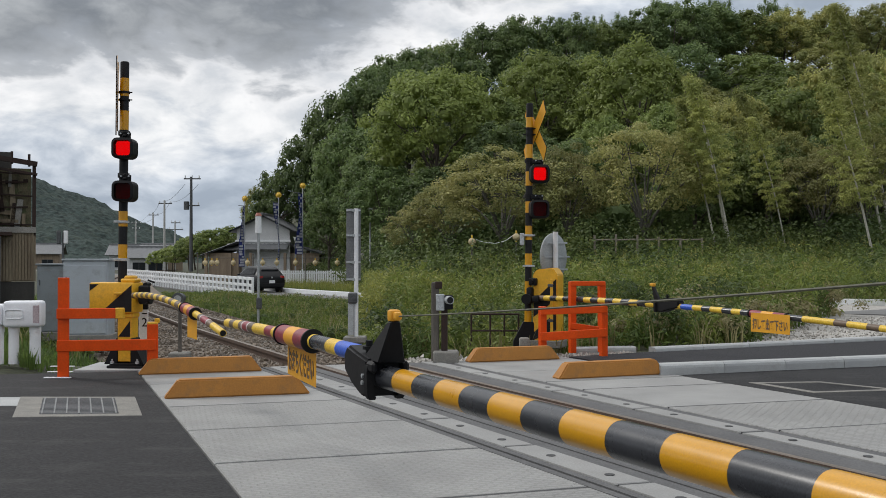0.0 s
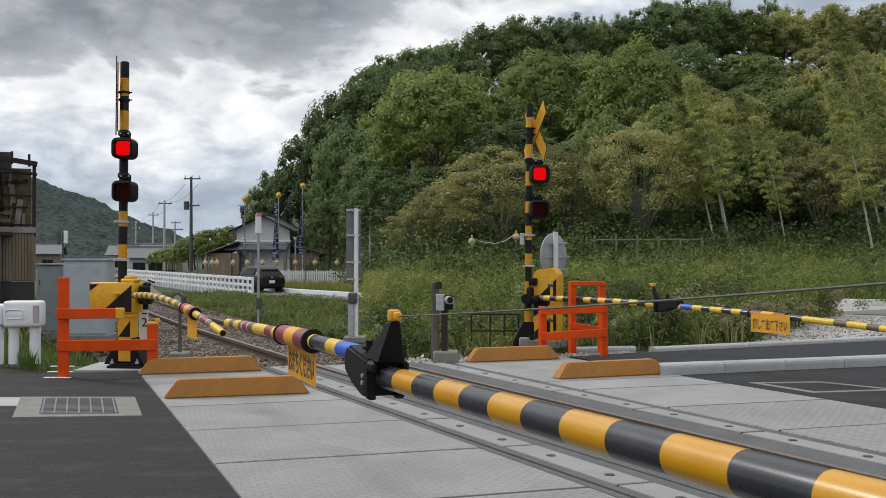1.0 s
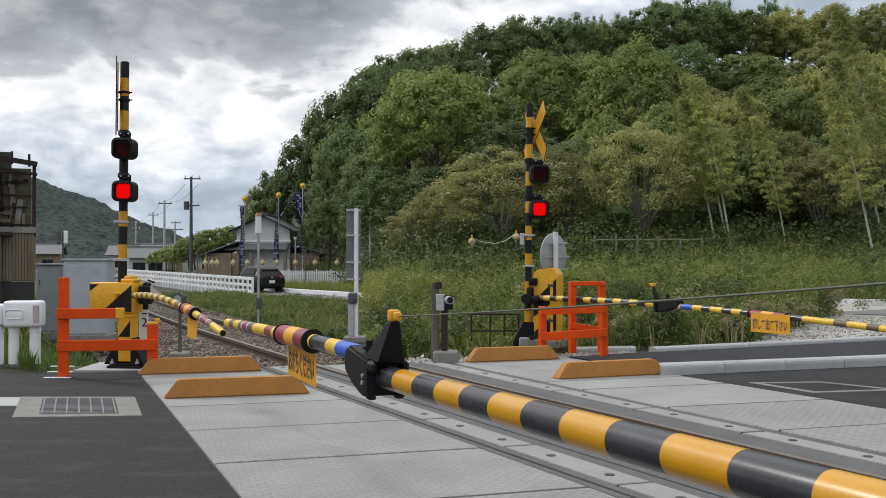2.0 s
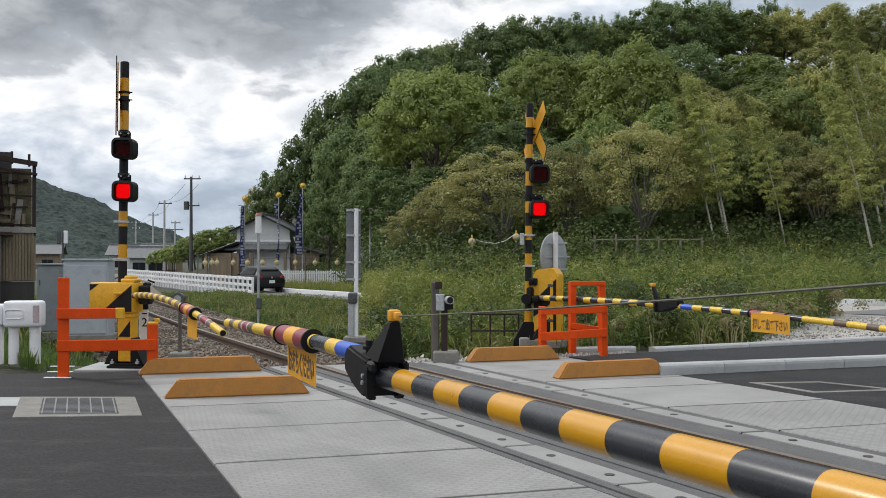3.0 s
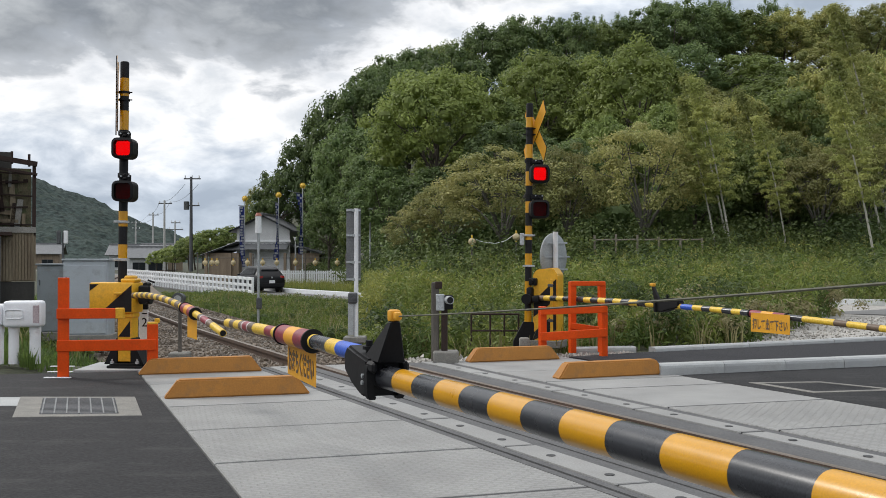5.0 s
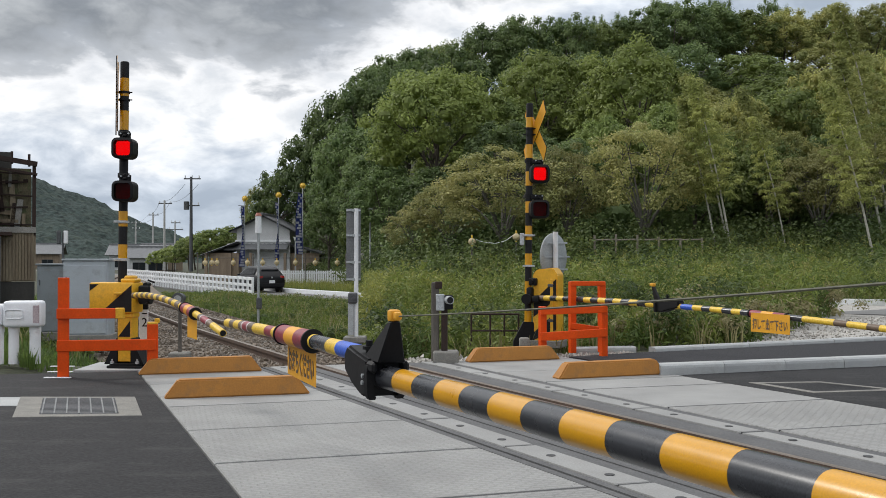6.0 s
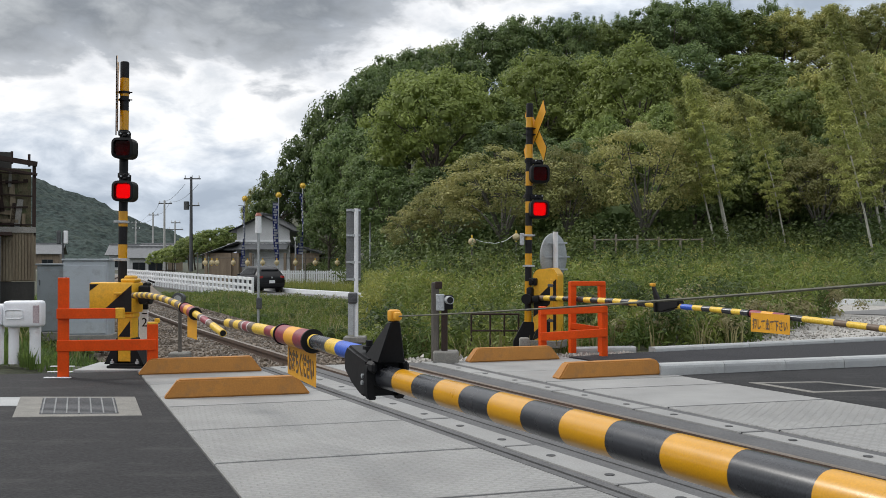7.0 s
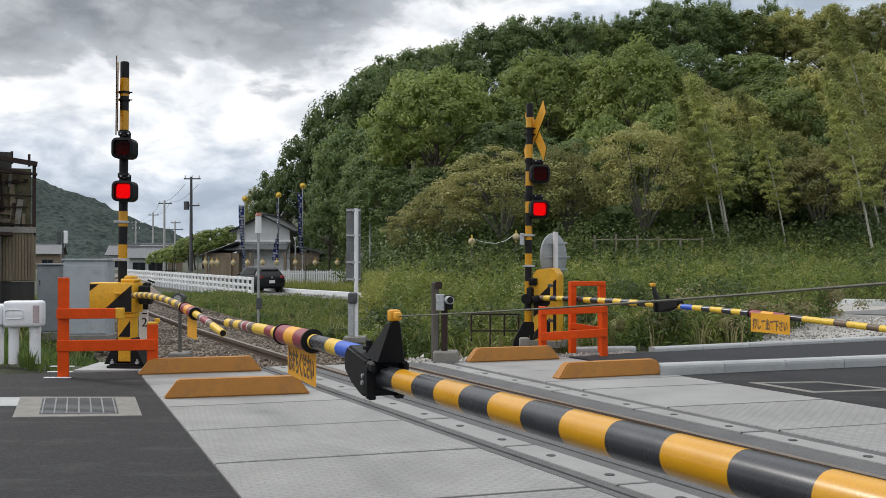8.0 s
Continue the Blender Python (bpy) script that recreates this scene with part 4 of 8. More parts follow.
extra_pieces(near_arm, near_tip, mix_bands(0.60, [(0.90, 0.041, "blue_band"), (1.09, 0.041, "pale_yellow_band"), (1.42, 0.0405, "black_band"), (1.46, 0.0408, "pale_yellow_band"), (2.24, 0.036, "brown_band")]))
extra_pieces(near_arm, near_tip, mix_bands(2.24, [(2.45, 0.039, "pale_yellow_band"), (2.67, 0.0388, "red_band"), (3.10, 0.0385, "pale_yellow_band"), (3.28, 0.038, "brown_band"),
                                                    (3.32, 0.0382, "silver_band"), (3.50, 0.0378, "red_band"), (3.55, 0.038, "silver_band"), (3.67, 0.0375, "brown_band"), (3.90, 0.037, "pale_yellow_band"), (4.10, 0.0365, "brown_band"), (4.35, 0.036, "pale_yellow_band")]))
sleeve(near_arm, near_tip, 1.50, 2.22, 0.060)
near_sign = hanging_sign(near_arm, near_tip(2.24) + Vector((0.03, 0, -0.03)), near_tip(1.54) + Vector((0.03, 0, -0.03)), 0.225, "おまちください", size=0.15)


def joint(t, at_in, at_out, slim=1.0):
    """The folding joint: two black cheeks, hooks below, a tall bracket and a yellow wire clamp on top.
    at_in: from the shaft's end, at_out: the start of the tip, in plan order."""
    a, b = Vector(at_in), Vector(at_out)
    d = (b - a)
    d.z = 0
    d.normalize()
    m = Matrix.Translation(a) @ Matrix.Rotation(math.atan2(d.y, d.x), 4, "Z")
    bm = bmesh.new()
    extrude_outline(bm, [(0.03, -0.085), (0.12, -0.095), (0.25, -0.06), (0.44, -0.02), (0.46, 0.06), (0.40, 0.105), (0.2, 0.095), (0.03, 0.075)], 0.15, m @ Matrix.Translation((0, 0.01, 0)))
    for v in bm.verts:
        p = m.inverted() @ v.co
        if p.x > 0.3:
            p.y *= 0.72
            v.co = m @ p
    bmesh.ops.bevel(bm, geom=list(bm.edges), offset=0.012, segments=2, affect="EDGES")
    body = part("joint_body", bm, M["black_matt"], t, "black folding joint")
    for x, z in ((0.07, 0.0), (0.075, -0.03)):
        bm = bmesh.new()
        rod(bm, m @ Vector((x, 0.083, z)), m @ Vector((x, 0.094, z)), 0.010, seg=8)
        part("bolt", bm, M["galvanised"], body)
    # clamp plate across the shaft, with a hooked leg on either side
    bm = bmesh.new()
    side = m @ Matrix.Rotation(radians(90), 4, "Z")
    extrude_outline(bm, [(-0.085, -0.083), (-0.075, -0.098), (-0.05, -0.098), (-0.045, -0.085), (-0.056, -0.08), (-0.056, -0.03), (-0.03, -0.052), (0.03, -0.052), (0.056, -0.03), (0.056, -0.08), (0.045, -0.085), (0.05, -0.098), (0.075, -0.098),
                         (0.085, -0.083), (0.09, 0.02), (0.085, 0.05), (0.06, 0.07), (-0.06, 0.07), (-0.085, 0.05), (-0.09, 0.02)], 0.04, side @ Matrix.Translation((0, -0.03, 0)))
    part("clamp_plate", bm, M["black_matt"], t)
    for y in (-0.072, 0.072):
        bm = bmesh.new()
        box(bm, (0.10, 0.024, 0.05), m @ Matrix.Translation((-0.005, y, 0.045)), 0.012)
        part("clamp_jaw", bm, M["black_matt"], t)
    # tapered bracket that carries the wire
    bm = bmesh.new()
    low = [bm.verts.new(m @ Vector(p)) for p in ((-0.06, -0.062 * slim, 0.065), (0.16 * slim, -0.062 * slim, 0.065), (0.16 * slim, 0.062 * slim, 0.065), (-0.06, 0.062 * slim, 0.065))]
    high = [bm.verts.new(m @ Vector(p)) for p in ((-0.115, -0.02, 0.245), (-0.07, -0.02, 0.245), (-0.07, 0.02, 0.245), (-0.115, 0.02, 0.245))]
    for i in range(4):
        bm.faces.new((low[i], low[(i + 1) % 4], high[(i + 1) % 4], high[i]))
    bm.faces.new(high)
    bm.faces.new(list(reversed(low)))
    bmesh.ops.bevel(bm, geom=list(bm.edges), offset=0.006, segments=1, affect="EDGES")
    part("bracket", bm, M["black_matt"], t)
    bm = bmesh.new()
    rod(bm, m @ Vector((0.16, 0.03, 0.07)), m @ Vector((0.16, 0.03, 0.145)), 0.016, seg=10)
    rod(bm, m @ Vector((0.16, 0.03, 0.105)), m @ Vector((0.16, 0.03, 0.12)), 0.03, seg=10)
    part("spring_bolt", bm, M["black_matt"], t)
    bm = bmesh.new()
    box(bm, (0.045, 0.05, 0.05), m @ Matrix.Translation((-0.09, 0, 0.268)), 0.010, 2)
    box(bm, (0.04, 0.03, 0.035), m @ Matrix.Translation((-0.135, 0, 0.268)), 0.009, 2)
    part("wire_clamp", bm, M["sign_yellow"], t, "orange plastic wire clamp")
    return m @ Vector((-0.15, 0, 0.268))


wire_a = joint(near_arm, arm_line(-0.20, 0.94), arm_line(-0.5, 0.94))
bm = bmesh.new()
ring_tube(bm, [wire_a.lerp(Vector(arm_line(3.47, 1.50)), i / 8) - Vector((0, 0, 0.012 * math.sin(math.pi * i / 8))) for i in range(9)], 0.0032, 6)
part("tension_wire", bm, M["wire_steel"], near_arm)

# machine that carries the near arm, beside the camera
m_near = barrier_machine("barrier_machine", Matrix.Translation((*arm_line(3.55, 0)[:2], 0.09)) @ Matrix.Rotation(radians(112), 4, "Z"), "yellow barrier machine with black stripes beside the road")
bm = bmesh.new()
rod(bm, arm_line(3.47, 1.1), arm_line(3.47, 1.53), 0.02, seg=10)
rod(bm, arm_line(3.30, 1.043), arm_line(3.14, 1.043), 0.06, seg=16)
part("wire_post", bm, M["black_matt"], near_arm)

# west arm, from the machine beside the west signal
west_p0, west_p1 = (-4.0, 12.3, 0.965), (-1.92, 8.31, 0.79)
marks = []
s_ = 0.17
i_ = 0
while s_ < 2.85:
    marks.append((s_, 0.038, "pale_yellow_band" if i_ % 2 else "brown_band"))
    s_ += 0.165
    i_ += 1
marks += [(2.99, 0.034, "pale_yellow_band"), (3.44, 0.032, "brown_band"), (3.66, 0.034, "pale_yellow_band"), (3.74, 0.034, "brown_band"), (3.77, 0.0342, "silver_band"), (3.98, 0.0335, "red_band"), (4.01, 0.0337, "silver_band"), (4.14, 0.033, "brown_band"), (4.49, 0.0325, "pale_yellow_band")]
west_arm, west_at = arm("crossing_barrier", west_p0, west_p1, mix_bands(0.0, marks), "slender lowered barrier arm with yellow, brown and red bands", 0.105)
sleeve(west_arm, west_at, 3.0, 3.43, 0.055)
# black disc stands for the dark inside of the open tube end
bm = bmesh.new()
ring_tube(bm, [west_at(4.488), west_at(4.494)], 0.026, 20)
part("arm_mouth", bm, M["black_matt"], west_arm)
hanging_sign(west_arm, west_at(3.02) + Vector((0.02, 0, -0.03)), west_at(3.42) + Vector((0.02, 0, -0.03)), 0.24, "")

# east machine and arm
def cabinet_machine():
    """A tall cabinet with a sloped lid beside the east signal; its arm leaves towards the road."""
    t = thing("barrier_machine", "tall yellow barrier machine cabinet with black diagonal stripe", "barrier machine", "barrier machines",
              Matrix.Translation((1.74, 15.72, -0.02)) @ Matrix.Rotation(radians(-24), 4, "Z"))
    bm = bmesh.new()
    extrude_outline(bm, [(-0.21, 0.10), (0.21, 0.10), (0.21, 1.20), (0.13, 1.31), (-0.14, 1.28), (-0.21, 1.20)], 0.36)
    bmesh.ops.bevel(bm, geom=list(bm.edges), offset=0.015, segments=2, affect="EDGES")
    body = part("cabinet", bm, M["yellow_paint"], t)
    for pts in ([(-0.195, 0.50), (0.195, 0.80), (0.195, 1.13), (-0.195, 0.76)], [(-0.195, 0.12), (0.195, 0.30), (0.195, 0.60), (-0.195, 0.24)]):
        bm = bmesh.new()
        extrude_outline(bm, pts, 0.006, Matrix.Translation((0, -0.184, 0)))
        part("hazard_stripe", bm, M["black_paint"], body)
    bm = bmesh.new()
    box(bm, (0.05, 0.02, 1.0), Matrix.Translation((0.12, -0.196, 0.62)), 0.006)
    part("door_edge", bm, M["yellow_paint"], body)
    for z in (0.45, 1.02):
        bm = bmesh.new()
        box(bm, (0.09, 0.03, 0.05), Matrix.Translation((0.10, -0.20, z)), 0.008)
        part("latch", bm, M["steel_dark"], body)
    bm = bmesh.new()
    box(bm, (0.52, 0.44, 0.12), Matrix.Translation((0, 0, 0.06)), 0.01)
    part("plinth", bm, M["old_concrete"], t)
    bm = bmesh.new()
    box(bm, (0.13, 0.12, 0.12), Matrix.Translation((-0.19, -0.20, 1.08)), 0.015)
    rod(bm, (-0.19, -0.26, 1.09), (-0.19, -0.32, 1.09), 0.03, seg=12)
    part("switch_box", bm, M["black_matt"], t)
    bm = bmesh.new()
    rod(bm, (-0.26, -0.10, 0.80), (-0.26, -0.36, 0.80), 0.085, seg=18)
    box(bm, (0.10, 0.14, 0.26), Matrix.Translation((-0.24, -0.22, 0.86)), 0.03, 2)
    box(bm, (0.12, 0.22, 0.12), Matrix.Translation((-0.10, -0.28, 0.80)), 0.03, 2)
    part("arm_holder", bm, M["black_matt"], t)


cabinet_machine()
east_p0 = Vector((1.57, 15.5, 0.80))
east_p1 = Vector((1.57 + 0.462 * 7.6, 15.5 - 0.887 * 7.6, 0.66))
marks = [(0.18, 0.045, "brown_band")]
s_ = 0.36
i_ = 1
while s_ < 3.0:
    marks.append((s_, 0.045, "pale_yellow_band" if i_ % 2 else "black_band"))
    s_ += 0.18
    i_ += 1
marks += [(3.40, 0.036, "pale_yellow_band"), (3.62, 0.036, "blue_band"), (3.79, 0.036, "pale_yellow_band"), (3.94, 0.036, "black_band"), (4.15, 0.036, "pale_yellow_band"), (4.31, 0.036, "black_band"),
          (4.46, 0.036, "pale_yellow_band"), (4.6, 0.036, "black_band"), (5.16, 0.034, "brown_band"), (5.4, 0.036, "black_band"), (5.83, 0.036, "pale_yellow_band"), (6.0, 0.036, "brown_band"),
          (6.25, 0.036, "pale_yellow_band"), (6.4, 0.036, "brown_band"), (6.62, 0.036, "pale_yellow_band"), (6.8, 0.036, "brown_band"), (7.6, 0.036, "pale_yellow_band")]
east_arm, east_at = arm("crossing_barrier", east_p0, east_p1, mix_bands(0.0, marks), "slender barrier arm with yellow and black bands on the far side", 0.075)
sleeve(east_arm, east_at, 4.61, 5.15, 0.042)
bm = bmesh.new()
extrude_outline(bm, [(-0.24, 0.0), (0.24, 0.0), (0.24, 0.08), (0.08, 0.40), (-0.08, 0.40), (-0.24, 0.08)], 0.14)
part("foot_flare", bm, M["black_matt"], east_signal, "black flared foot")
e_sign = hanging_sign(east_arm, east_at(4.56) + Vector((0.0, -0.11, 0.02)), east_at(5.15) + Vector((0.0, -0.11, 0.02)), 0.225, "押して出て下さい", size=0.135)
joint(east_arm, east_at(2.92), east_at(3.3), 0.3)
# ---- wheel blocks on the deck ----
def wheel_block(a, b, h, depth, label):
    """A low painted block with sloped ends; a and b are the ends of its front foot."""
    a, b = Vector(a), Vector(b)
    d = b - a
    L = d.length
    m = Matrix.Translation((*a, 0.0)) @ Matrix.Rotation(math.atan2(d.y, d.x), 4, "Z")
    bm = bmesh.new()
    s = h * 0.75
    low = [(0, 0), (L, 0), (L, depth), (0, depth)]
    top = [(s, 0.03), (L - s, 0.03), (L - s, depth - 0.03), (s, depth - 0.03)]
    lo = [bm.verts.new((x, y, 0)) for x, y in low]
    hi = [bm.verts.new((x, y, h)) for x, y in top]
    for i in range(4):
        bm.faces.new((lo[i], lo[(i + 1) % 4], hi[(i + 1) % 4], hi[i]))
    bm.faces.new(hi)
    bm.faces.new(list(reversed(lo)))
    bmesh.ops.bevel(bm, geom=list(bm.edges), offset=0.016, segments=2, affect="EDGES")
    ob = part("wheel_block", bm, M["ochre_block"])
    ob.matrix_basis = m
    tagged(ob, label, "kerb block", "wheel blocks")


for a, b in (((-2.87, 9.76), (-1.41, 10.15)), ((-3.78, 11.77), (-2.31, 12.20)), ((1.38, 11.33), (2.80, 11.86)), ((0.36, 13.17), (1.69, 13.62))):
    wheel_block(a, b, 0.19, 0.21, "low ochre painted concrete wheel block on the deck")


# ---- orange guard frames ----
def beam(bm, p0, p1, wide, tall):
    p0, p1 = Vector(p0), Vector(p1)
    d = p1 - p0
    m = Matrix.Translation((p0 + p1) / 2) @ d.to_track_quat("X", "Z").to_matrix().to_4x4()
    return box(bm, (d.length, wide, tall), m, 0.006)


def guard_frame(name, posts, rails, label, yellow_end=None, wide=0.13):
    t = thing(name, label, "guard rail", "orange guard rails")
    for (x, y), z in posts:
        bm = bmesh.new()
        box(bm, (wide, wide, z), Matrix.Translation((x, y, z / 2)) @ Matrix.Rotation(radians(20), 4, "Z"), 0.006)
        part("post", bm, M["orange_paint"], t)
    for p0, p1, h in rails:
        bm = bmesh.new()
        beam(bm, p0, p1, 0.05, h)
        part("rail", bm, M["orange_paint"], t)
    if yellow_end:
        bm = bmesh.new()
        box(bm, (0.11, 0.075, 0.13), Matrix.Translation(yellow_end), 0.008)
        part("rail_end", bm, M["yellow_paint"], t, "yellow end cap")
    return t


wf = guard_frame("guard_stand", [((-4.63, 11.6), 1.21), ((-3.66, 11.98), 0.62)],
                 [((-4.68, 11.52, 0.775), (-4.00, 11.62, 0.775), 0.125), ((-4.68, 11.52, 0.385), (-3.60, 11.92, 0.365), 0.135)],
                 "bright orange steel guard frame beside the barrier machine", (-3.96, 11.64, 0.775))
bm = bmesh.new()
box(bm, (0.125, 0.125, 0.03), Matrix.Translation((-3.66, 11.98, 0.63)) @ Matrix.Rotation(radians(20), 4, "Z"), 0.006)
box(bm, (0.06, 0.05, 0.06), Matrix.Translation((-3.60, 11.98, 0.66)), 0.01)
part("post_cap", bm, M["yellow_paint"], wf, "yellow cap")
for i in range(3):
    bm = bmesh.new()
    box(bm, (0.32, 0.05, 0.012), Matrix.Translation((-4.66 - 0.21 * i, 11.5 + 0.6 * i, 0.004)), 0.003)
    tagged(part("ground_marker", bm, M["white_paint"]), "short white strip on the asphalt", "road marking", "white strips")
guard_frame("guard_stand", [((1.46, 13.95), 0.74), ((2.36, 13.98), 0.74), ((1.98, 14.55), 1.09), ((2.44, 14.62), 1.09)],
            [((1.42, 13.88, 0.67), (2.40, 13.92, 0.70), 0.10), ((1.42, 13.88, 0.30), (2.40, 13.92, 0.36), 0.12),
             ((1.94, 14.50, 1.06), (2.48, 14.58, 1.06), 0.07), ((1.94, 14.50, 0.42), (2.40, 14.40, 0.36), 0.09)],
            "bright orange steel guard frame on the far side", None, 0.095)


# ---- white guard barrier ----
def white_barrier():
    t = thing("guard_barrier", "white plastic guard beam on three round white legs", "guard barrier")
    a = math.atan2(0.12, 1)
    m = Matrix.Translation((-6.15, 13.45, 0)) @ Matrix.Rotation(a, 4, "Z")
    bm = bmesh.new()
    box(bm, (0.52, 0.26, 0.37), m @ Matrix.Translation((0.22, 0, 0.66)), 0.045, 3)
    part("beam_end", bm, M["white_plastic"], t)
    bm = bmesh.new()
    box(bm, (2.4, 0.24, 0.31), m @ Matrix.Translation((-1.25, 0.02, 0.645)), 0.045, 3)
    part("beam", bm, M["white_plastic"], t)
    bm = bmesh.new()
    box(bm, (0.24, 0.02, 0.12), m @ Matrix.Translation((0.12, -0.13, 0.66)), 0.03, 2)
    part("grip_recess", bm, M["white_paint"], t)
    bm = bmesh.new()
    box(bm, (0.09, 0.012, 0.26), m @ Matrix.Translation((0.41, -0.127, 0.66)), 0.01)
    part("reflector", bm, M["red_off"], t, "faded pinkish reflector")
    for x, r in ((0.36, 0.075), (0.07, 0.07), (-0.13, 0.065), (-1.6, 0.07)):
        bm = bmesh.new()
        rod(bm, m @ Vector((x, 0.02, -0.05)), m @ Vector((x, 0.02, 0.50)), r, seg=24)
        rod(bm, m @ Vector((x, 0.02, 0.40)), m @ Vector((x, 0.02, 0.47)), r + 0.006, seg=24)
        part("leg", bm, M["white_plastic"], t)


M["red_off"] = material("faded_reflector", (0.50, 0.42, 0.43), (0.42, 0.34, 0.36), rough=0.4, scale=12)
white_barrier()


# ---- drain covers ----
def drain(name, corners, z, bars, label):
    c = [Vector(p) for p in corners]
    t = tagged(new(name), label, "drain cover", "drain covers")
    bm = bmesh.new()
    prism(bm, corners, -0.05, z, 0.004)
    part("surround", bm, M["old_concrete"], t, smooth=False)

    def at(s, r):
        p = c[0].lerp(c[1], s).lerp(c[3].lerp(c[2], s), r)
        return p.x, p.y
    # flat dark plate stands for the shade down in the drain
    bm = bmesh.new()
    prism(bm, [at(0.20, 0.10), at(0.82, 0.10), at(0.82, 0.92), at(0.20, 0.92)], -0.03, z + 0.002)
    part("pit", bm, M["steel_dark"], t, smooth=False)
    for i in range(bars):
        s = 0.22 + 0.58 * i / (bars - 1)
        bm = bmesh.new()
        prism(bm, [at(s - 0.006, 0.10), at(s + 0.006, 0.10), at(s + 0.006, 0.92), at(s - 0.006, 0.92)], -0.02, z + 0.008)
        part("bar", bm, M["grate_steel"], t, smooth=False)
    for s in range(14):
        r = 0.13 + 0.76 * s / 13
        bm = bmesh.new()
        prism(bm, [at(0.2, r - 0.006), at(0.82, r - 0.006), at(0.82, r + 0.006), at(0.2, r + 0.006)], -0.02, z + 0.005)
        part("cross_bar", bm, M["steel_dark"], t, smooth=False)


drain("drain_cover", [(-3.93, 8.68), (-2.77, 8.77), (-3.22, 9.95), (-4.42, 9.95)], 0.001, 7, "steel grating in a rough concrete surround set in the asphalt")
bm = bmesh.new()
prism(bm, [(-5.6, 9.35), (-4.0, 9.35), (-4.36, 9.92), (-5.6, 9.92)], -0.05, 0.0, 0.004)
tagged(part("gutter_lid", bm, M["kerb"], smooth=False), "pale concrete gutter lid in the asphalt", "gutter lid")
# framed cover in the far asphalt
dc = [(3.56, 11.08), (3.99, 10.24), (5.08, 10.46), (4.43, 11.18)]


def frame_cover():
    t = tagged(new("service_cover"), "asphalt filled service cover in a pale concrete frame", "service cover")
    c = [Vector(p) for p in dc]
    mid = sum(c, Vector((0, 0))) / 4
    for i in range(4):
        a, b = c[i], c[(i + 1) % 4]
        bm = bmesh.new()
        prism(bm, [tuple(a), tuple(b), tuple(b.lerp(mid, 0.2)), tuple(a.lerp(mid, 0.2))], -0.05, 0.0015)
        part("frame_side", bm, M["old_concrete"], t, smooth=False)


frame_cover()


# ---- relay cabinets ----
def cabinet(name, at, size, mat, label, doors):
    t = thing(name, label, "relay cabinet", "relay cabinets", at)
    w, d, h = size
    bm = bmesh.new()
    box(bm, (w, d, h), Matrix.Translation((0, 0, h / 2 - 0.02)), 0.012)
    part("body", bm, mat, t)
    bm = bmesh.new()
    box(bm, (w + 0.05, d + 0.06, 0.035), Matrix.Translation((0, 0, h)), 0.008)
    part("roof_plate", bm, mat, t)
    bm = bmesh.new()
    box(bm, (w + 0.1, d + 0.1, 0.16), Matrix.Translation((0, 0, 0.0)), 0.01)
    part("plinth", bm, M["old_concrete"], t)
    for i in range(doors):
        dw = (w - 0.06) / doors
        x = -w / 2 + 0.03 + dw * (i + 0.5)
        bm = bmesh.new()
        box(bm, (dw - 0.015, 0.02, h - 0.2), Matrix.Translation((x, -d / 2 - 0.008, h / 2)), 0.005)
        door = part("door", bm, mat, t)
        bm = bmesh.new()
        box(bm, (0.025, 0.03, 0.12), Matrix.Translation((x + dw * 0.38, -d / 2 - 0.03, h * 0.5)), 0.006)
        part("handle", bm, M["steel_dark"], door)
        for z in (0.25, 0.75):
            bm = bmesh.new()
            rod(bm, (x - dw * 0.46, -d / 2 - 0.022, h * z - 0.05), (x - dw * 0.46, -d / 2 - 0.022, h * z + 0.05), 0.012, seg=8)
            part("hinge", bm, M["steel_dark"], door)


cabinet("relay_cabinet", Matrix.Translation((-6.40, 17.2, 0)) @ Matrix.Rotation(radians(6), 4, "Z"), (0.78, 0.5, 1.42), M["grey_cabinet"], "pale grey steel relay cabinet beside the track", 1)
cabinet("relay_cabinet", Matrix.Translation((-7.26, 17.9, 0)) @ Matrix.Rotation(radians(6), 4, "Z"), (0.56, 0.6, 1.33), M["grey_cabinet_dark"], "dark grey steel relay cabinet beside the track", 1)


# ---- small posts beside the track ----
def detector_post():
    t = thing("detector_post", "grey detector post with a round hooded head on a concrete foot", "detector post", at=Matrix.Translation((-3.86, 13.95, -0.02)))
    bm = bmesh.new()
    rod(bm, (0, 0, 0), (0, 0, 0.80), 0.026, seg=14)
    part("post", bm, M["weathered_wood"], t)
    bm = bmesh.new()
    box(bm, (0.28, 0.26, 0.42), Matrix.Translation((0, 0, -0.12)), 0.02)
    part("foot", bm, M["old_concrete"], t)
    bm = bmesh.new()
    rod(bm, (0, -0.09, 0.88), (0, 0.05, 0.88), 0.075, seg=20)
    rod(bm, (0, -0.13, 0.88), (0, -0.09, 0.88), 0.085, seg=20)
    part("head", bm, M["steel_dark"], t)
    bm = bmesh.new()
    rod(bm, (0, -0.136, 0.875), (0, -0.128, 0.875), 0.055, seg=18)
    part("lens", bm, M["mirror_back"], t)


detector_post()


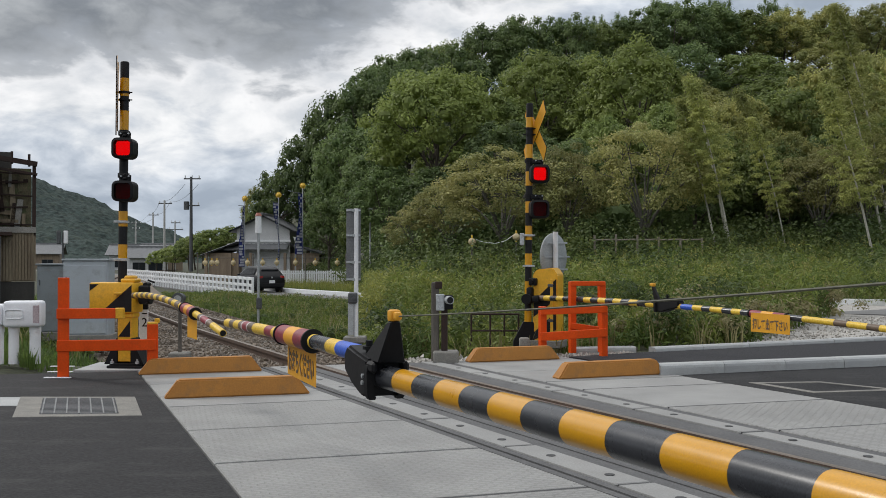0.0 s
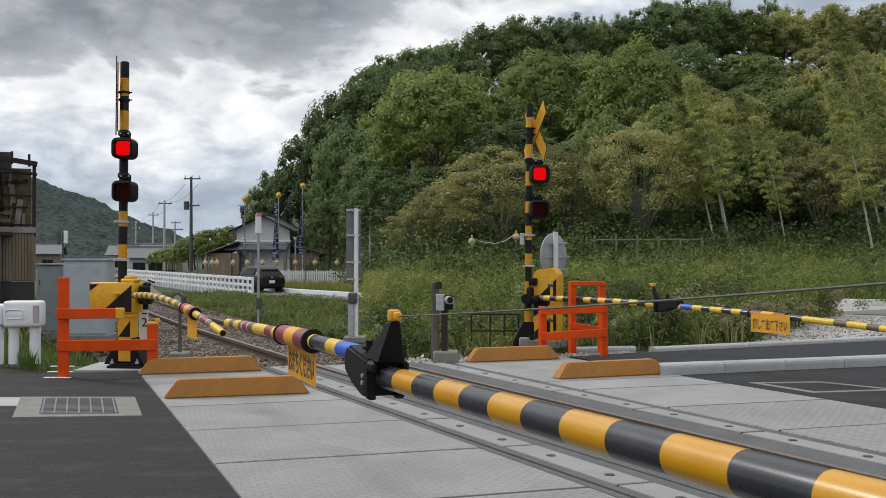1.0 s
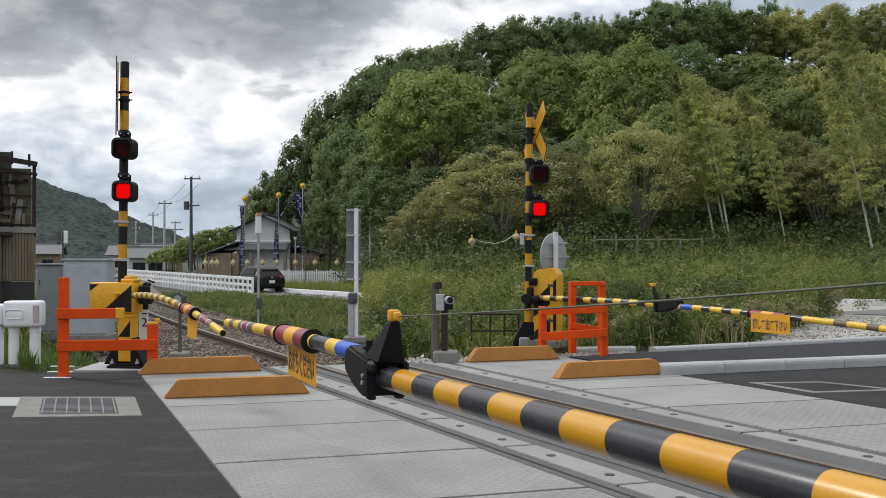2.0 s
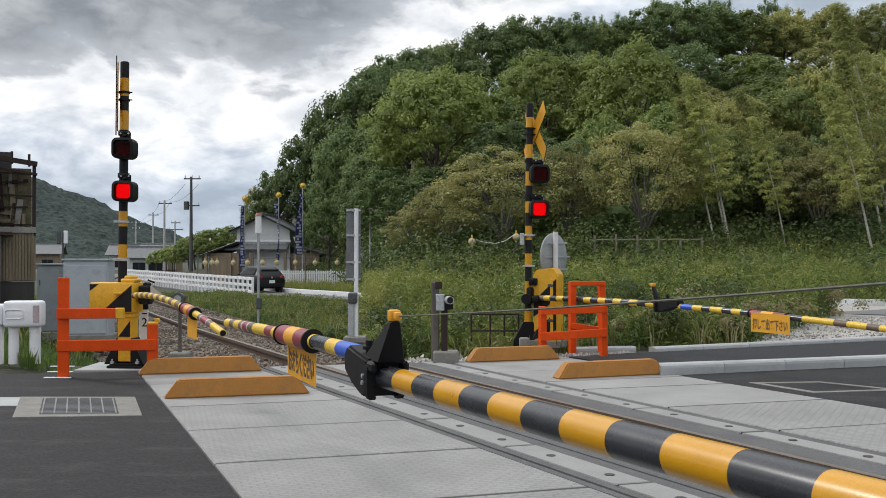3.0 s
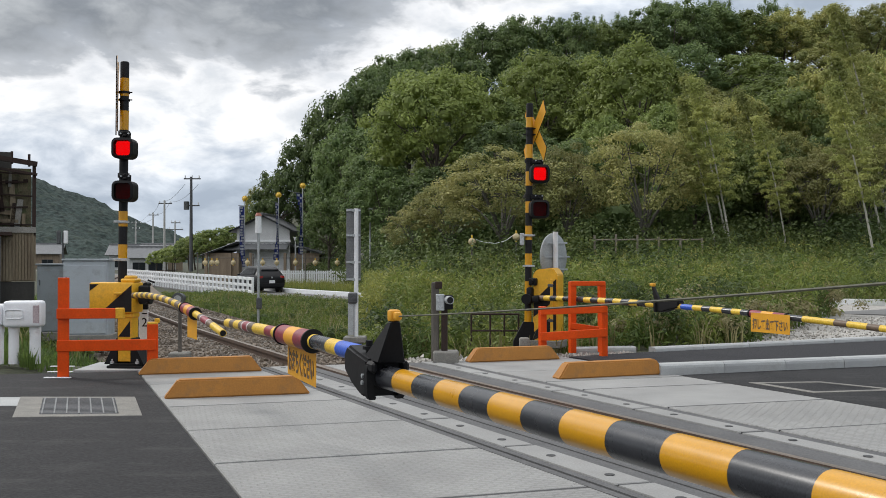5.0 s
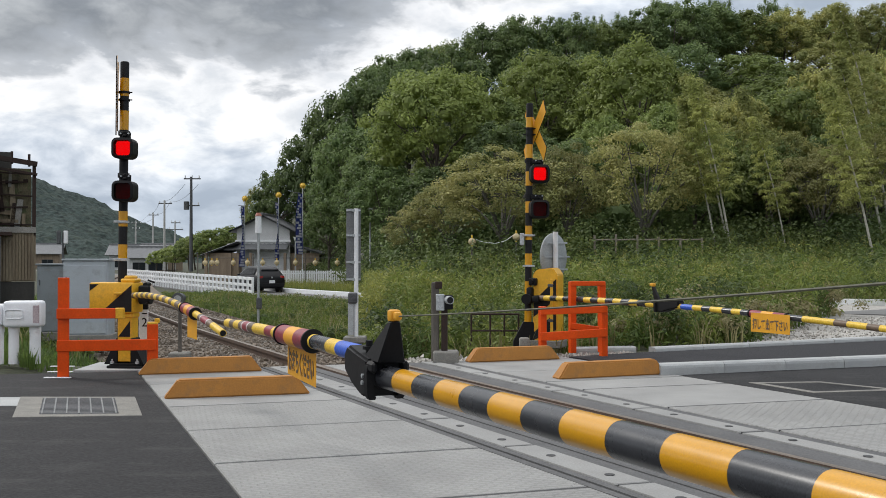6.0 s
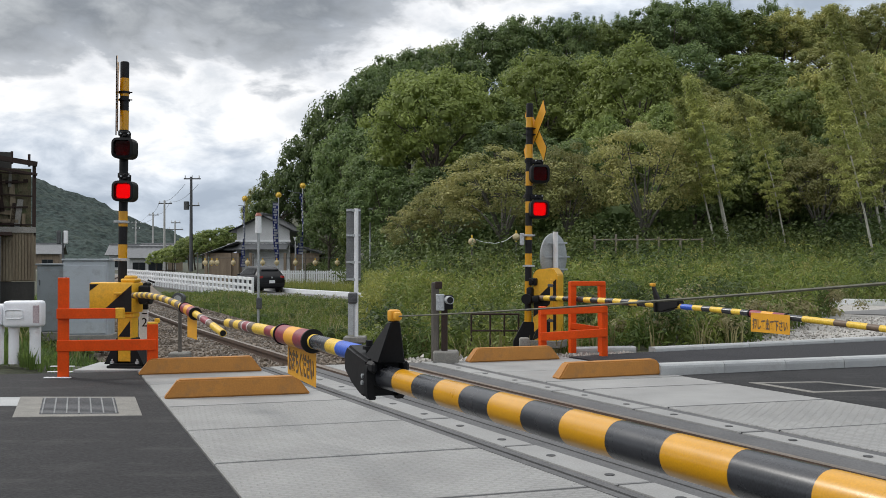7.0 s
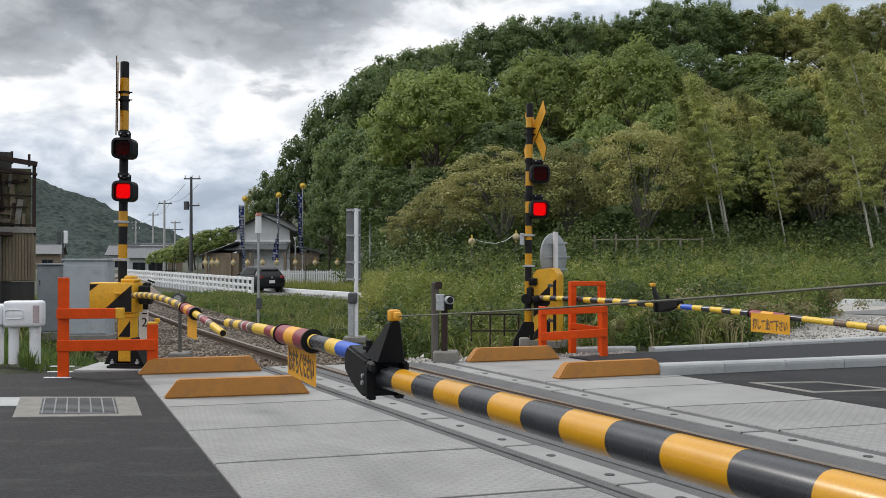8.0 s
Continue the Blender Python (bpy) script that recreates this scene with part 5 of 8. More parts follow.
def number_plate_post():
    t = thing("marker_board", "narrow white railway marker board with a black figure", "marker board", at=Matrix.Translation((-4.075, 12.95, -0.03)))
    bm = bmesh.new()
    box(bm, (0.05, 0.05, 1.0), Matrix.Translation((0, 0.03, 0.40)), 0.005)
    part("post", bm, M["black_matt"], t)
    bm = bmesh.new()
    box(bm, (0.125, 0.02, 0.44), Matrix.Translation((0, -0.01, 0.56)), 0.004)
    part("board", bm, M["white_paint"], t)
    cu = bpy.data.curves.new("figure", "FONT")
    cu.body, cu.size, cu.align_x, cu.align_y, cu.extrude = "2", 0.17, "CENTER", "CENTER", 0.001
    tmp = new("figure", cu)
    me = bpy.data.meshes.new_from_object(tmp.evaluated_get(bpy.context.evaluated_depsgraph_get()))
    bpy.data.objects.remove(tmp)
    me.materials.clear()
    me.materials.append(M["black_paint"])
    ob = new("figure", me)
    ob.parent = t
    ob.matrix_basis = Matrix.Translation((0.015, -0.0225, 0.60)) @ Matrix.Rotation(radians(90), 4, "X")
    bm = bmesh.new()
    box(bm, (0.07, 0.004, 0.016), Matrix.Translation((0.015, -0.0225, 0.725)))
    part("figure_bar", bm, M["black_paint"], t)
    bm = bmesh.new()
    box(bm, (0.125, 0.03, 0.12), Matrix.Translation((0, -0.01, 0.84)), 0.006)
    part("board_cap", bm, M["black_matt"], t)


number_plate_post()


def sign_post():
    """Railway signs seen from behind on a galvanised pole."""
    t = thing("railway_sign", "grey railway sign boards seen from behind on a galvanised pole", "railway sign", at=Matrix.Translation((-1.44, 15.55, 0)))
    bm = bmesh.new()
    rod(bm, (0.02, -0.01, 0), (0.02, -0.01, 2.26), 0.036, seg=16)
    part("pole", bm, M["white_paint"], t)
    for z0, z1 in ((1.83, 2.26), (1.38, 1.81), (1.08, 1.36)):
        bm = bmesh.new()
        box(bm, (0.235, 0.012, z1 - z0), Matrix.Translation((-0.03, 0.05, (z0 + z1) / 2)), 0.004)
        part("board", bm, M["sign_back"], t)
    for z in (2.23, 1.82, 1.38, 1.1):
        bm = bmesh.new()
        box(bm, (0.235, 0.03, 0.03), Matrix.Translation((-0.03, 0.03, z)), 0.003)
        rod(bm, (0, 0, z - 0.02), (0, 0, z + 0.02), 0.044, seg=16)
        part("strap", bm, M["galvanised"], t)
    bm = bmesh.new()
    box(bm, (0.10, 0.09, 0.62), Matrix.Translation((-0.06, -0.02, 0.5)), 0.01)
    part("cable_duct", bm, M["galvanised"], t)
    bm = bmesh.new()
    box(bm, (0.15, 0.12, 0.18), Matrix.Translation((-0.03, -0.06, 0.80)), 0.02)
    rod(bm, (0.0, -0.10, 0.82), (0.0, -0.16, 0.82), 0.045, seg=14)
    part("detector_head", bm, M["steel_dark"], t)
    bm = bmesh.new()
    box(bm, (0.36, 0.34, 0.10), Matrix.Translation((0, 0, 0.12)), 0.015)
    box(bm, (0.22, 0.2, 0.46), Matrix.Translation((0, 0, -0.13)), 0.015)
    part("foot", bm, M["old_concrete"], t)


sign_post()


def camera_post():
    t = thing("detector_post", "old wooden post with a grey detector box and lens", "detector post", at=Matrix.Translation((0.0, 13.35, 0)))
    bm = bmesh.new()
    box(bm, (0.11, 0.10, 1.16), Matrix.Translation((-0.11, 0.06, 0.53)), 0.012)
    part("wooden_post", bm, M["weathered_wood"], t)
    bm = bmesh.new()
    box(bm, (0.10, 0.09, 0.10), Matrix.Translation((-0.06, 0.0, 1.07)), 0.01)
    part("post_hood", bm, M["rust_beam"], t)
    bm = bmesh.new()
    rod(bm, (0.02, 0, 0.1), (0.02, 0, 0.75), 0.045, seg=12)
    part("stand", bm, M["rust_beam"], t)
    bm = bmesh.new()
    box(bm, (0.12, 0.12, 0.23), Matrix.Translation((-0.04, -0.03, 0.83)), 0.012)
    part("box", bm, M["galvanised"], t)
    bm = bmesh.new()
    box(bm, (0.14, 0.12, 0.20), Matrix.Translation((0.07, -0.02, 0.83)), 0.012)
    part("housing", bm, M["black_matt"], t)
    bm = bmesh.new()
    rod(bm, (0.06, -0.05, 0.865), (0.10, -0.20, 0.865), 0.055, seg=18)
    part("lens_hood", bm, M["galvanised"], t)
    bm = bmesh.new()
    rod(bm, (0.10, -0.20, 0.865), (0.102, -0.205, 0.865), 0.046, seg=18)
    part("lens", bm, M["black_paint"], t)
    bm = bmesh.new()
    box(bm, (0.36, 0.34, 0.30), Matrix.Translation((0.04, 0, 0.0)), 0.02)
    part("foot", bm, M["old_concrete"], t)


camera_post()


def pipe_rail():
    t = thing("pipe_rail", "small rusty pipe railing among the weeds", "railing", at=Matrix.Translation((0.88, 16.1, 0)))
    for x in (-0.40, -0.08, 0.16, 0.40):
        bm = bmesh.new()
        rod(bm, (x, 0, -0.1), (x, 0, 0.50), 0.016, seg=8)
        part("post", bm, M["rust_beam"], t)
    for z in (0.5, 0.22):
        bm = bmesh.new()
        rod(bm, (-0.40, 0, z), (0.40, 0, z), 0.016, seg=8)
        part("rail", bm, M["rust_beam"], t)


pipe_rail()


def mirror_sign():
    t = thing("traffic_mirror", "round traffic mirror seen from behind on a white pole", "traffic mirror", at=Matrix.Translation((1.93, 16.3, -0.05)))
    bm = bmesh.new()
    rod(bm, (0, 0, 0), (0, 0, 1.95), 0.045, seg=16)
    part("pole", bm, M["white_paint"], t)
    m = Matrix.Translation((0.07, 0.10, 1.52)) @ Matrix.Rotation(radians(50), 4, "Z")
    bm = bmesh.new()
    rings = []
    for r, y in ((0.02, 0.03), (0.2, 0.045), (0.36, 0.075), (0.41, 0.10), (0.41, 0.12)):
        rings.append([bm.verts.new(m @ Vector((r * math.cos(a), y, r * math.sin(a)))) for a in [2 * math.pi * i / 40 for i in range(40)]])
    for a, b in zip(rings, rings[1:]):
        for i in range(40):
            bm.faces.new((a[i], a[(i + 1) % 40], b[(i + 1) % 40], b[i]))
    bm.faces.new(rings[0])
    bm.faces.new(rings[-1])
    bmesh.ops.recalc_face_normals(bm, faces=bm.faces)
    part("mirror_shell", bm, M["mirror_back"], t)
    for z in (-0.22, 0.0, 0.24):
        bm = bmesh.new()
        w = math.sqrt(0.39 ** 2 - z * z)
        box(bm, (2 * w, 0.012, 0.03), m @ Matrix.Translation((0, 0.028, z)), 0.003)
        part("stay", bm, M["galvanised"], t)
    bm = bmesh.new()
    rod(bm, (0, 0, 1.3), (0.03, 0.12, 1.3), 0.03, seg=8)
    rod(bm, (0, 0, 1.76), (0.03, 0.12, 1.76), 0.03, seg=8)
    part("clamp", bm, M["galvanised"], t)


mirror_sign()


def beacon_post():
    t = thing("warning_beacon", "thin grey pole with a white cylinder and a red cap", "warning beacon", at=Matrix.Translation((-4.82, 24.8, -0.35)))
    bm = bmesh.new()
    rod(bm, (0, 0, 0), (0, 0, 2.55), 0.034, seg=12)
    part("pole", bm, M["galvanised"], t)
    bm = bmesh.new()
    rod(bm, (0, 0, 2.45), (0, 0, 2.90), 0.078, seg=18)
    part("cylinder", bm, M["white_paint"], t)
    bm = bmesh.new()
    rod(bm, (0, 0, 2.90), (0, 0, 2.98), 0.095, 0.05, 18)
    part("cap", bm, M["rust_red"], t, "faded red cap")
    bm = bmesh.new()
    box(bm, (0.14, 0.12, 0.30), Matrix.Translation((0.03, -0.03, 0.62)), 0.02)
    part("junction_box", bm, M["steel_dark"], t)


M["rust_red"] = material("faded_red", (0.35, 0.12, 0.08), rough=0.6)
beacon_post()
bm = bmesh.new()
box(bm, (0.16, 0.16, 0.20), Matrix.Translation((1.28, 14.95, 0.10)), 0.03, 2)
tagged(part("concrete_marker", bm, M["old_concrete"]), "small square concrete marker stone beside the signal", "marker stone")
# ---- guard fence along the far road ----
def road_guard():
    t = thing("road_guard_fence", "white steel guard fence beside the far road", "guard fence")
    a, b = Vector((-9.05, 45.2)), Vector((-26.5, 79.0))
    n = 44
    first = None
    for i in range(n + 1):
        p = a.lerp(b, i / n)
        z = ground_z(p.x, p.y)
        if first is None:
            bm = bmesh.new()
            box(bm, (0.11, 0.09, 1.35), Matrix.Translation((0, 0, 0.42)), 0.008)
            first = ob = part("post", bm, M["white_paint"], t, smooth=False)
        else:
            ob = first.copy()
            scene.collection.objects.link(ob)
        ob.matrix_basis = Matrix.Translation((p.x, p.y, z))
    for h, tall in ((1.02, 0.14), (0.70, 0.14), (0.40, 0.12)):
        for i in range(6):
            bm = bmesh.new()
            p, q = a.lerp(b, i / 6), a.lerp(b, (i + 1) / 6)
            beam(bm, (p.x, p.y, ground_z(p.x, p.y) + h), (q.x, q.y, ground_z(q.x, q.y) + h), 0.05, tall)
            part("rail", bm, M["white_paint"], t)


road_guard()


def picket_fence():
    """White pickets in front of the shrine ground."""
    t = thing("picket_fence", "low pale picket fence behind the far road", "fence")
    a, b = Vector((-11.7, 66.0)), Vector((-6.0, 63.3))
    n = 44
    first = None
    for i in range(n + 1):
        p = a.lerp(b, i / n)
        z = ground_z(p.x, p.y)
        if first is None:
            bm = bmesh.new()
            box(bm, (0.085, 0.05, 1.25), Matrix.Translation((0, 0, 0.52)), 0.006)
            first = ob = part("picket", bm, M["white_paint"], t, smooth=False)
        else:
            ob = first.copy()
            scene.collection.objects.link(ob)
        ob.matrix_basis = Matrix.Translation((p.x, p.y, z + (0.1 if i % 8 == 0 else 0)))
    for h in (0.35, 0.92):
        bm = bmesh.new()
        beam(bm, (a.x, a.y + 0.05, ground_z(*a) + h), (b.x, b.y + 0.05, ground_z(*b) + h), 0.04, 0.08)
        part("rail", bm, M["white_paint"], t)


picket_fence()


# ---- parked car ----
def build_car():
    x, y = -10.75, 55.0
    m = Matrix.Translation((x, y, ground_z(x, y) + 0.055)) @ Matrix.Rotation(math.atan2(TD.y, TD.x) + 0.13, 4, "Z")
    t = thing("car", "black five-door hatchback standing on the far road", "car", at=m)
    # +x is the car's front; stations of the shell: (x, half width, bottom, shoulder, roof, roof half width)
    st = [(-1.98, 0.74, 0.42, 0.78, 0.80, 0.66), (-1.93, 0.82, 0.30, 0.90, 0.95, 0.70), (-1.72, 0.85, 0.24, 0.96, 1.24, 0.62), (-1.40, 0.86, 0.22, 0.97, 1.44, 0.56),
          (-0.6, 0.86, 0.20, 0.96, 1.50, 0.56), (0.1, 0.86, 0.20, 0.94, 1.47, 0.55), (0.55, 0.86, 0.20, 0.93, 1.30, 0.58), (1.0, 0.86, 0.20, 0.92, 1.00, 0.66), (1.6, 0.83, 0.22, 0.82, 0.86, 0.66), (1.95, 0.74, 0.26, 0.66, 0.70, 0.60), (2.05, 0.62, 0.36, 0.55, 0.57, 0.5)]
    bm = bmesh.new()
    rings = []
    for sx_, w, b, s, r, rw in st:
        pts = [(-w * 0.9, b), (-w, b + 0.15), (-w, s - 0.08), (-w * 0.96, s), (-rw, r - 0.03), (-rw * 0.8, r), (rw * 0.8, r), (rw, r - 0.03), (w * 0.96, s), (w, s - 0.08), (w, b + 0.15), (w * 0.9, b)]
        rings.append([bm.verts.new((sx_, py, pz)) for py, pz in pts])
    for a, b in zip(rings, rings[1:]):
        for i in range(12):
            bm.faces.new((a[i], a[(i + 1) % 12], b[(i + 1) % 12], b[i]))
    bm.faces.new(rings[0])
    bm.faces.new(list(reversed(rings[-1])))
    bmesh.ops.recalc_face_normals(bm, faces=bm.faces)
    part("body", bm, M["black_car"], t)
    bm = bmesh.new()
    extrude_outline(bm, [(-0.60, 0.99), (0.60, 0.99), (0.50, 1.34), (-0.50, 1.34)], 0.02, Matrix.Translation((-1.66, 0, 0.0)) @ Matrix.Translation((0.0, 0, 1.16)) @ Matrix.Rotation(radians(90), 4, "Z") @ Matrix.Rotation(radians(-30), 4, "X") @ Matrix.Translation((0, 0, -1.16)))
    part("rear_window", bm, M["car_glass"], t)
    for s in (-1, 1):
        bm = bmesh.new()
        v = [bm.verts.new(p) for p in ((-1.45, s * 0.80, 1.02), (0.62, s * 0.82, 0.98), (0.05, s * 0.585, 1.40), (-1.25, s * 0.60, 1.38))]
        bm.faces.new(v if s < 0 else list(reversed(v)))
        bmesh.ops.solidify(bm, geom=list(bm.faces), thickness=0.03)
        for q in bm.verts:
            q.co.y += s * 0.03
        part("side_window", bm, M["car_glass"], t)
        bm = bmesh.new()
        box(bm, (0.14, 0.26, 0.16), Matrix.Translation((-1.90, s * 0.66, 0.88)), 0.03, 2)
        part("tail_lamp", bm, M["tail_red"], t, "red tail lamp")
        bm = bmesh.new()
        box(bm, (0.10, 0.16, 0.10), Matrix.Translation((0.45, s * 0.95, 1.0)), 0.03, 2)
        part("door_mirror", bm, M["black_car"], t)
        for wx in (-1.25, 1.28):
            bm = bmesh.new()
            rod(bm, (wx, s * 0.68, 0.25), (wx, s * 0.87, 0.25), 0.31, seg=28)
            wheel = part("wheel", bm, M["tyre"], t)
            bm = bmesh.new()
            rod(bm, (wx, s * 0.865, 0.25), (wx, s * 0.885, 0.25), 0.20, seg=20)
            part("rim", bm, M["galvanised"], wheel)
    bm = bmesh.new()
    box(bm, (0.08, 1.55, 0.22), Matrix.Translation((-1.97, 0, 0.42)), 0.03, 2)
    part("bumper", bm, M["black_matt"], t)
    bm = bmesh.new()
    box(bm, (0.02, 0.34, 0.17), Matrix.Translation((-2.02, 0, 0.62)), 0.006)
    part("number_plate", bm, M["white_paint"], t, "plain white plate")
    bm = bmesh.new()
    rod(bm, (-2.00, 0, 0.86), (-2.02, 0, 0.86), 0.05, seg=14)
    part("badge", bm, M["galvanised"], t)


build_car()


# ---- houses ----
def roof_tiles(bm, a, b, c, d, thick=0.12, waves=26):
    """A tiled slope a-b (eaves) to d-c (ridge) with ribs."""
    a, b, c, d = map(Vector, (a, b, c, d))
    nrm = (b - a).cross(d - a).normalized()
    if nrm.z < 0:
        nrm = -nrm
    low = [[], []]
    for i in range(2 * waves + 1):
        s = i / (2 * waves)
        lift = nrm * (0.05 if i % 2 else 0.0)
        low[0].append(a.lerp(b, s) + lift)
        low[1].append(d.lerp(c, s) + lift)
    top0 = [bm.verts.new(p) for p in low[0]]
    top1 = [bm.verts.new(p) for p in low[1]]
    bot0 = [bm.verts.new(p - nrm * thick) for p in low[0]]
    bot1 = [bm.verts.new(p - nrm * thick) for p in low[1]]
    for i in range(2 * waves):
        bm.faces.new((top0[i], top0[i + 1], top1[i + 1], top1[i]))
        bm.faces.new((bot0[i + 1], bot0[i], bot1[i], bot1[i + 1]))
        bm.faces.new((bot0[i], bot0[i + 1], top0[i + 1], top0[i]))
    bmesh.ops.recalc_face_normals(bm, faces=bm.faces)


def house_window(parent, m, w, h):
    bm = bmesh.new()
    for x, z, sx_, sz_ in ((-w / 2, 0, 0.06, h), (w / 2, 0, 0.06, h), (0, h / 2, w, 0.06), (0, -h / 2, w, 0.06), (0, 0, 0.05, h)):
        box(bm, (sx_, 0.08, sz_), m @ Matrix.Translation((x, -0.04, z)))
    win = part("window", bm, M["steel_dark"], parent, smooth=False)
    bm = bmesh.new()
    box(bm, (w - 0.05, 0.03, h - 0.05), m @ Matrix.Translation((0, -0.02, 0)))
    part("pane", bm, M["car_glass"], win, smooth=False)


def house(name, at, w, d, h, rise, label, wall="plaster", storeys=1, windows=()):
    """Gable house: ridge along local x."""
    t = thing(name, label, "house", at=at)
    bm = bmesh.new()
    box(bm, (w, d, h), Matrix.Translation((0, 0, h / 2 - 0.3)))
    part("wall", bm, M[wall], t, smooth=False)
    for s in (-1, 1):
        bm = bmesh.new()
        extrude_outline(bm, [(-d / 2, h - 0.3), (d / 2, h - 0.3), (0, h - 0.3 + rise)], 0.2, Matrix.Translation((s * (w / 2 - 0.1), 0, 0)) @ Matrix.Rotation(radians(90), 4, "Z"))
        part("gable", bm, M[wall], t, smooth=False)
        bm = bmesh.new()
        o = 0.6
        k_ = rise / (d / 2)
        roof_tiles(bm, (-w / 2 - o, s * (d / 2 + o), h - 0.3 - o * k_ + 0.12), (w / 2 + o, s * (d / 2 + o), h - 0.3 - o * k_ + 0.12), (w / 2 + o, 0, h - 0.3 + rise + 0.12), (-w / 2 - o, 0, h - 0.3 + rise + 0.12), waves=max(8, int(w * 2)))
        part("roof_slope", bm, M["roof_tile"], t)
    bm = bmesh.new()
    box(bm, (w + 1.3, 0.3, 0.25), Matrix.Translation((0, 0, h - 0.3 + rise + 0.18)), 0.05)
    part("ridge", bm, M["roof_tile"], t)
    for side, x, z, ww, hh in windows:
        if side == "front":
            house_window(t, Matrix.Translation((x, -d / 2, z)), ww, hh)
        else:
            house_window(t, Matrix.Translation((w / 2, x, z)) @ Matrix.Rotation(radians(90), 4, "Z"), ww, hh)
    return t


def two_storey_house():
    """Grey house with a tall gable and lower tiled wings."""
    at = Matrix.Translation((-15.6, 86.0, -0.4)) @ Matrix.Rotation(radians(-3), 4, "Z")
    t = house("house", at @ Matrix.Translation((0, 0, 0)) @ Matrix.Rotation(radians(90), 4, "Z"), 5.6, 4.7, 4.65, 1.15, "two-storey grey house with dark tiled roofs and lower wings", "plaster",
              windows=(("front", 0.6, 2.4, 1.4, 1.0),))
    m = Matrix.Rotation(radians(-90), 4, "Z")
    bm = bmesh.new()
    roof_tiles(bm, m @ Vector((-3.2, -3.9, 2.6)), m @ Vector((2.3, -3.9, 2.6)), m @ Vector((2.3, -2.75, 3.1)), m @ Vector((-3.2, -2.75, 3.1)), waves=14)
    part("lower_roof", bm, M["roof_tile"], t)
    bm = bmesh.new()
    roof_tiles(bm, m @ Vector((-5.2, -4.2, 2.1)), m @ Vector((-5.2, 2.6, 2.1)), m @ Vector((-2.0, 2.6, 3.25)), m @ Vector((-2.0, -4.2, 3.25)), waves=14)
    part("wing_roof", bm, M["roof_tile"], t)
    bm = bmesh.new()
    box(bm, (2.6, 6.0, 2.6), m @ Matrix.Translation((-3.2, -0.8, 1.0)))
    part("wing_wall", bm, M["timber_wall"], t, smooth=False)
    for x in (-4.7, -2.6, -0.8, 2.2):
        bm = bmesh.new()
        box(bm, (0.22, 0.22, 2.6), m @ Matrix.Translation((x, -4.0, 1.0)))
        part("porch_post", bm, M["timber_wall"], t, smooth=False)
    bm = bmesh.new()
    box(bm, (4.9, 0.1, 0.18), m @ Matrix.Translation((0.0, -2.86, 3.35)))
    part("trim_board", bm, M["white_paint"], t, smooth=False)
    bm = bmesh.new()
    box(bm, (3.0, 2.6, 2.6), m @ Matrix.Translation((3.4, -1.2, 1.0)))
    part("side_wall", bm, M["timber_wall"], t, smooth=False)
    bm = bmesh.new()
    roof_tiles(bm, m @ Vector((5.3, -2.9, 2.25)), m @ Vector((5.3, 0.6, 2.25)), m @ Vector((2.0, 0.6, 3.2)), m @ Vector((2.0, -2.9, 3.2)), waves=10)
    part("side_roof", bm, M["roof_tile"], t)


two_storey_house()
for x, y, w, d, h, rise, rot, wall in ((-40.8, 132, 4.6, 4.5, 2.9, 1.2, 12, "plaster"), (-43.5, 146, 5, 5, 3.4, 1.3, -12, "timber_wall"), (-52.5, 160, 6, 5, 3.4, 1.4, 5, "plaster"), (-72, 170, 7, 6, 3.6, 1.5, 15, "timber_wall")):
    house("house", Matrix.Translation((x, y, -0.95)) @ Matrix.Rotation(radians(rot), 4, "Z"), w, d, h, rise, "distant low house with a grey tiled roof", wall,
          windows=(("front", -w * 0.25, h * 0.42, 1.6, 1.1), ("front", w * 0.22, h * 0.42, 1.8, 1.2)))


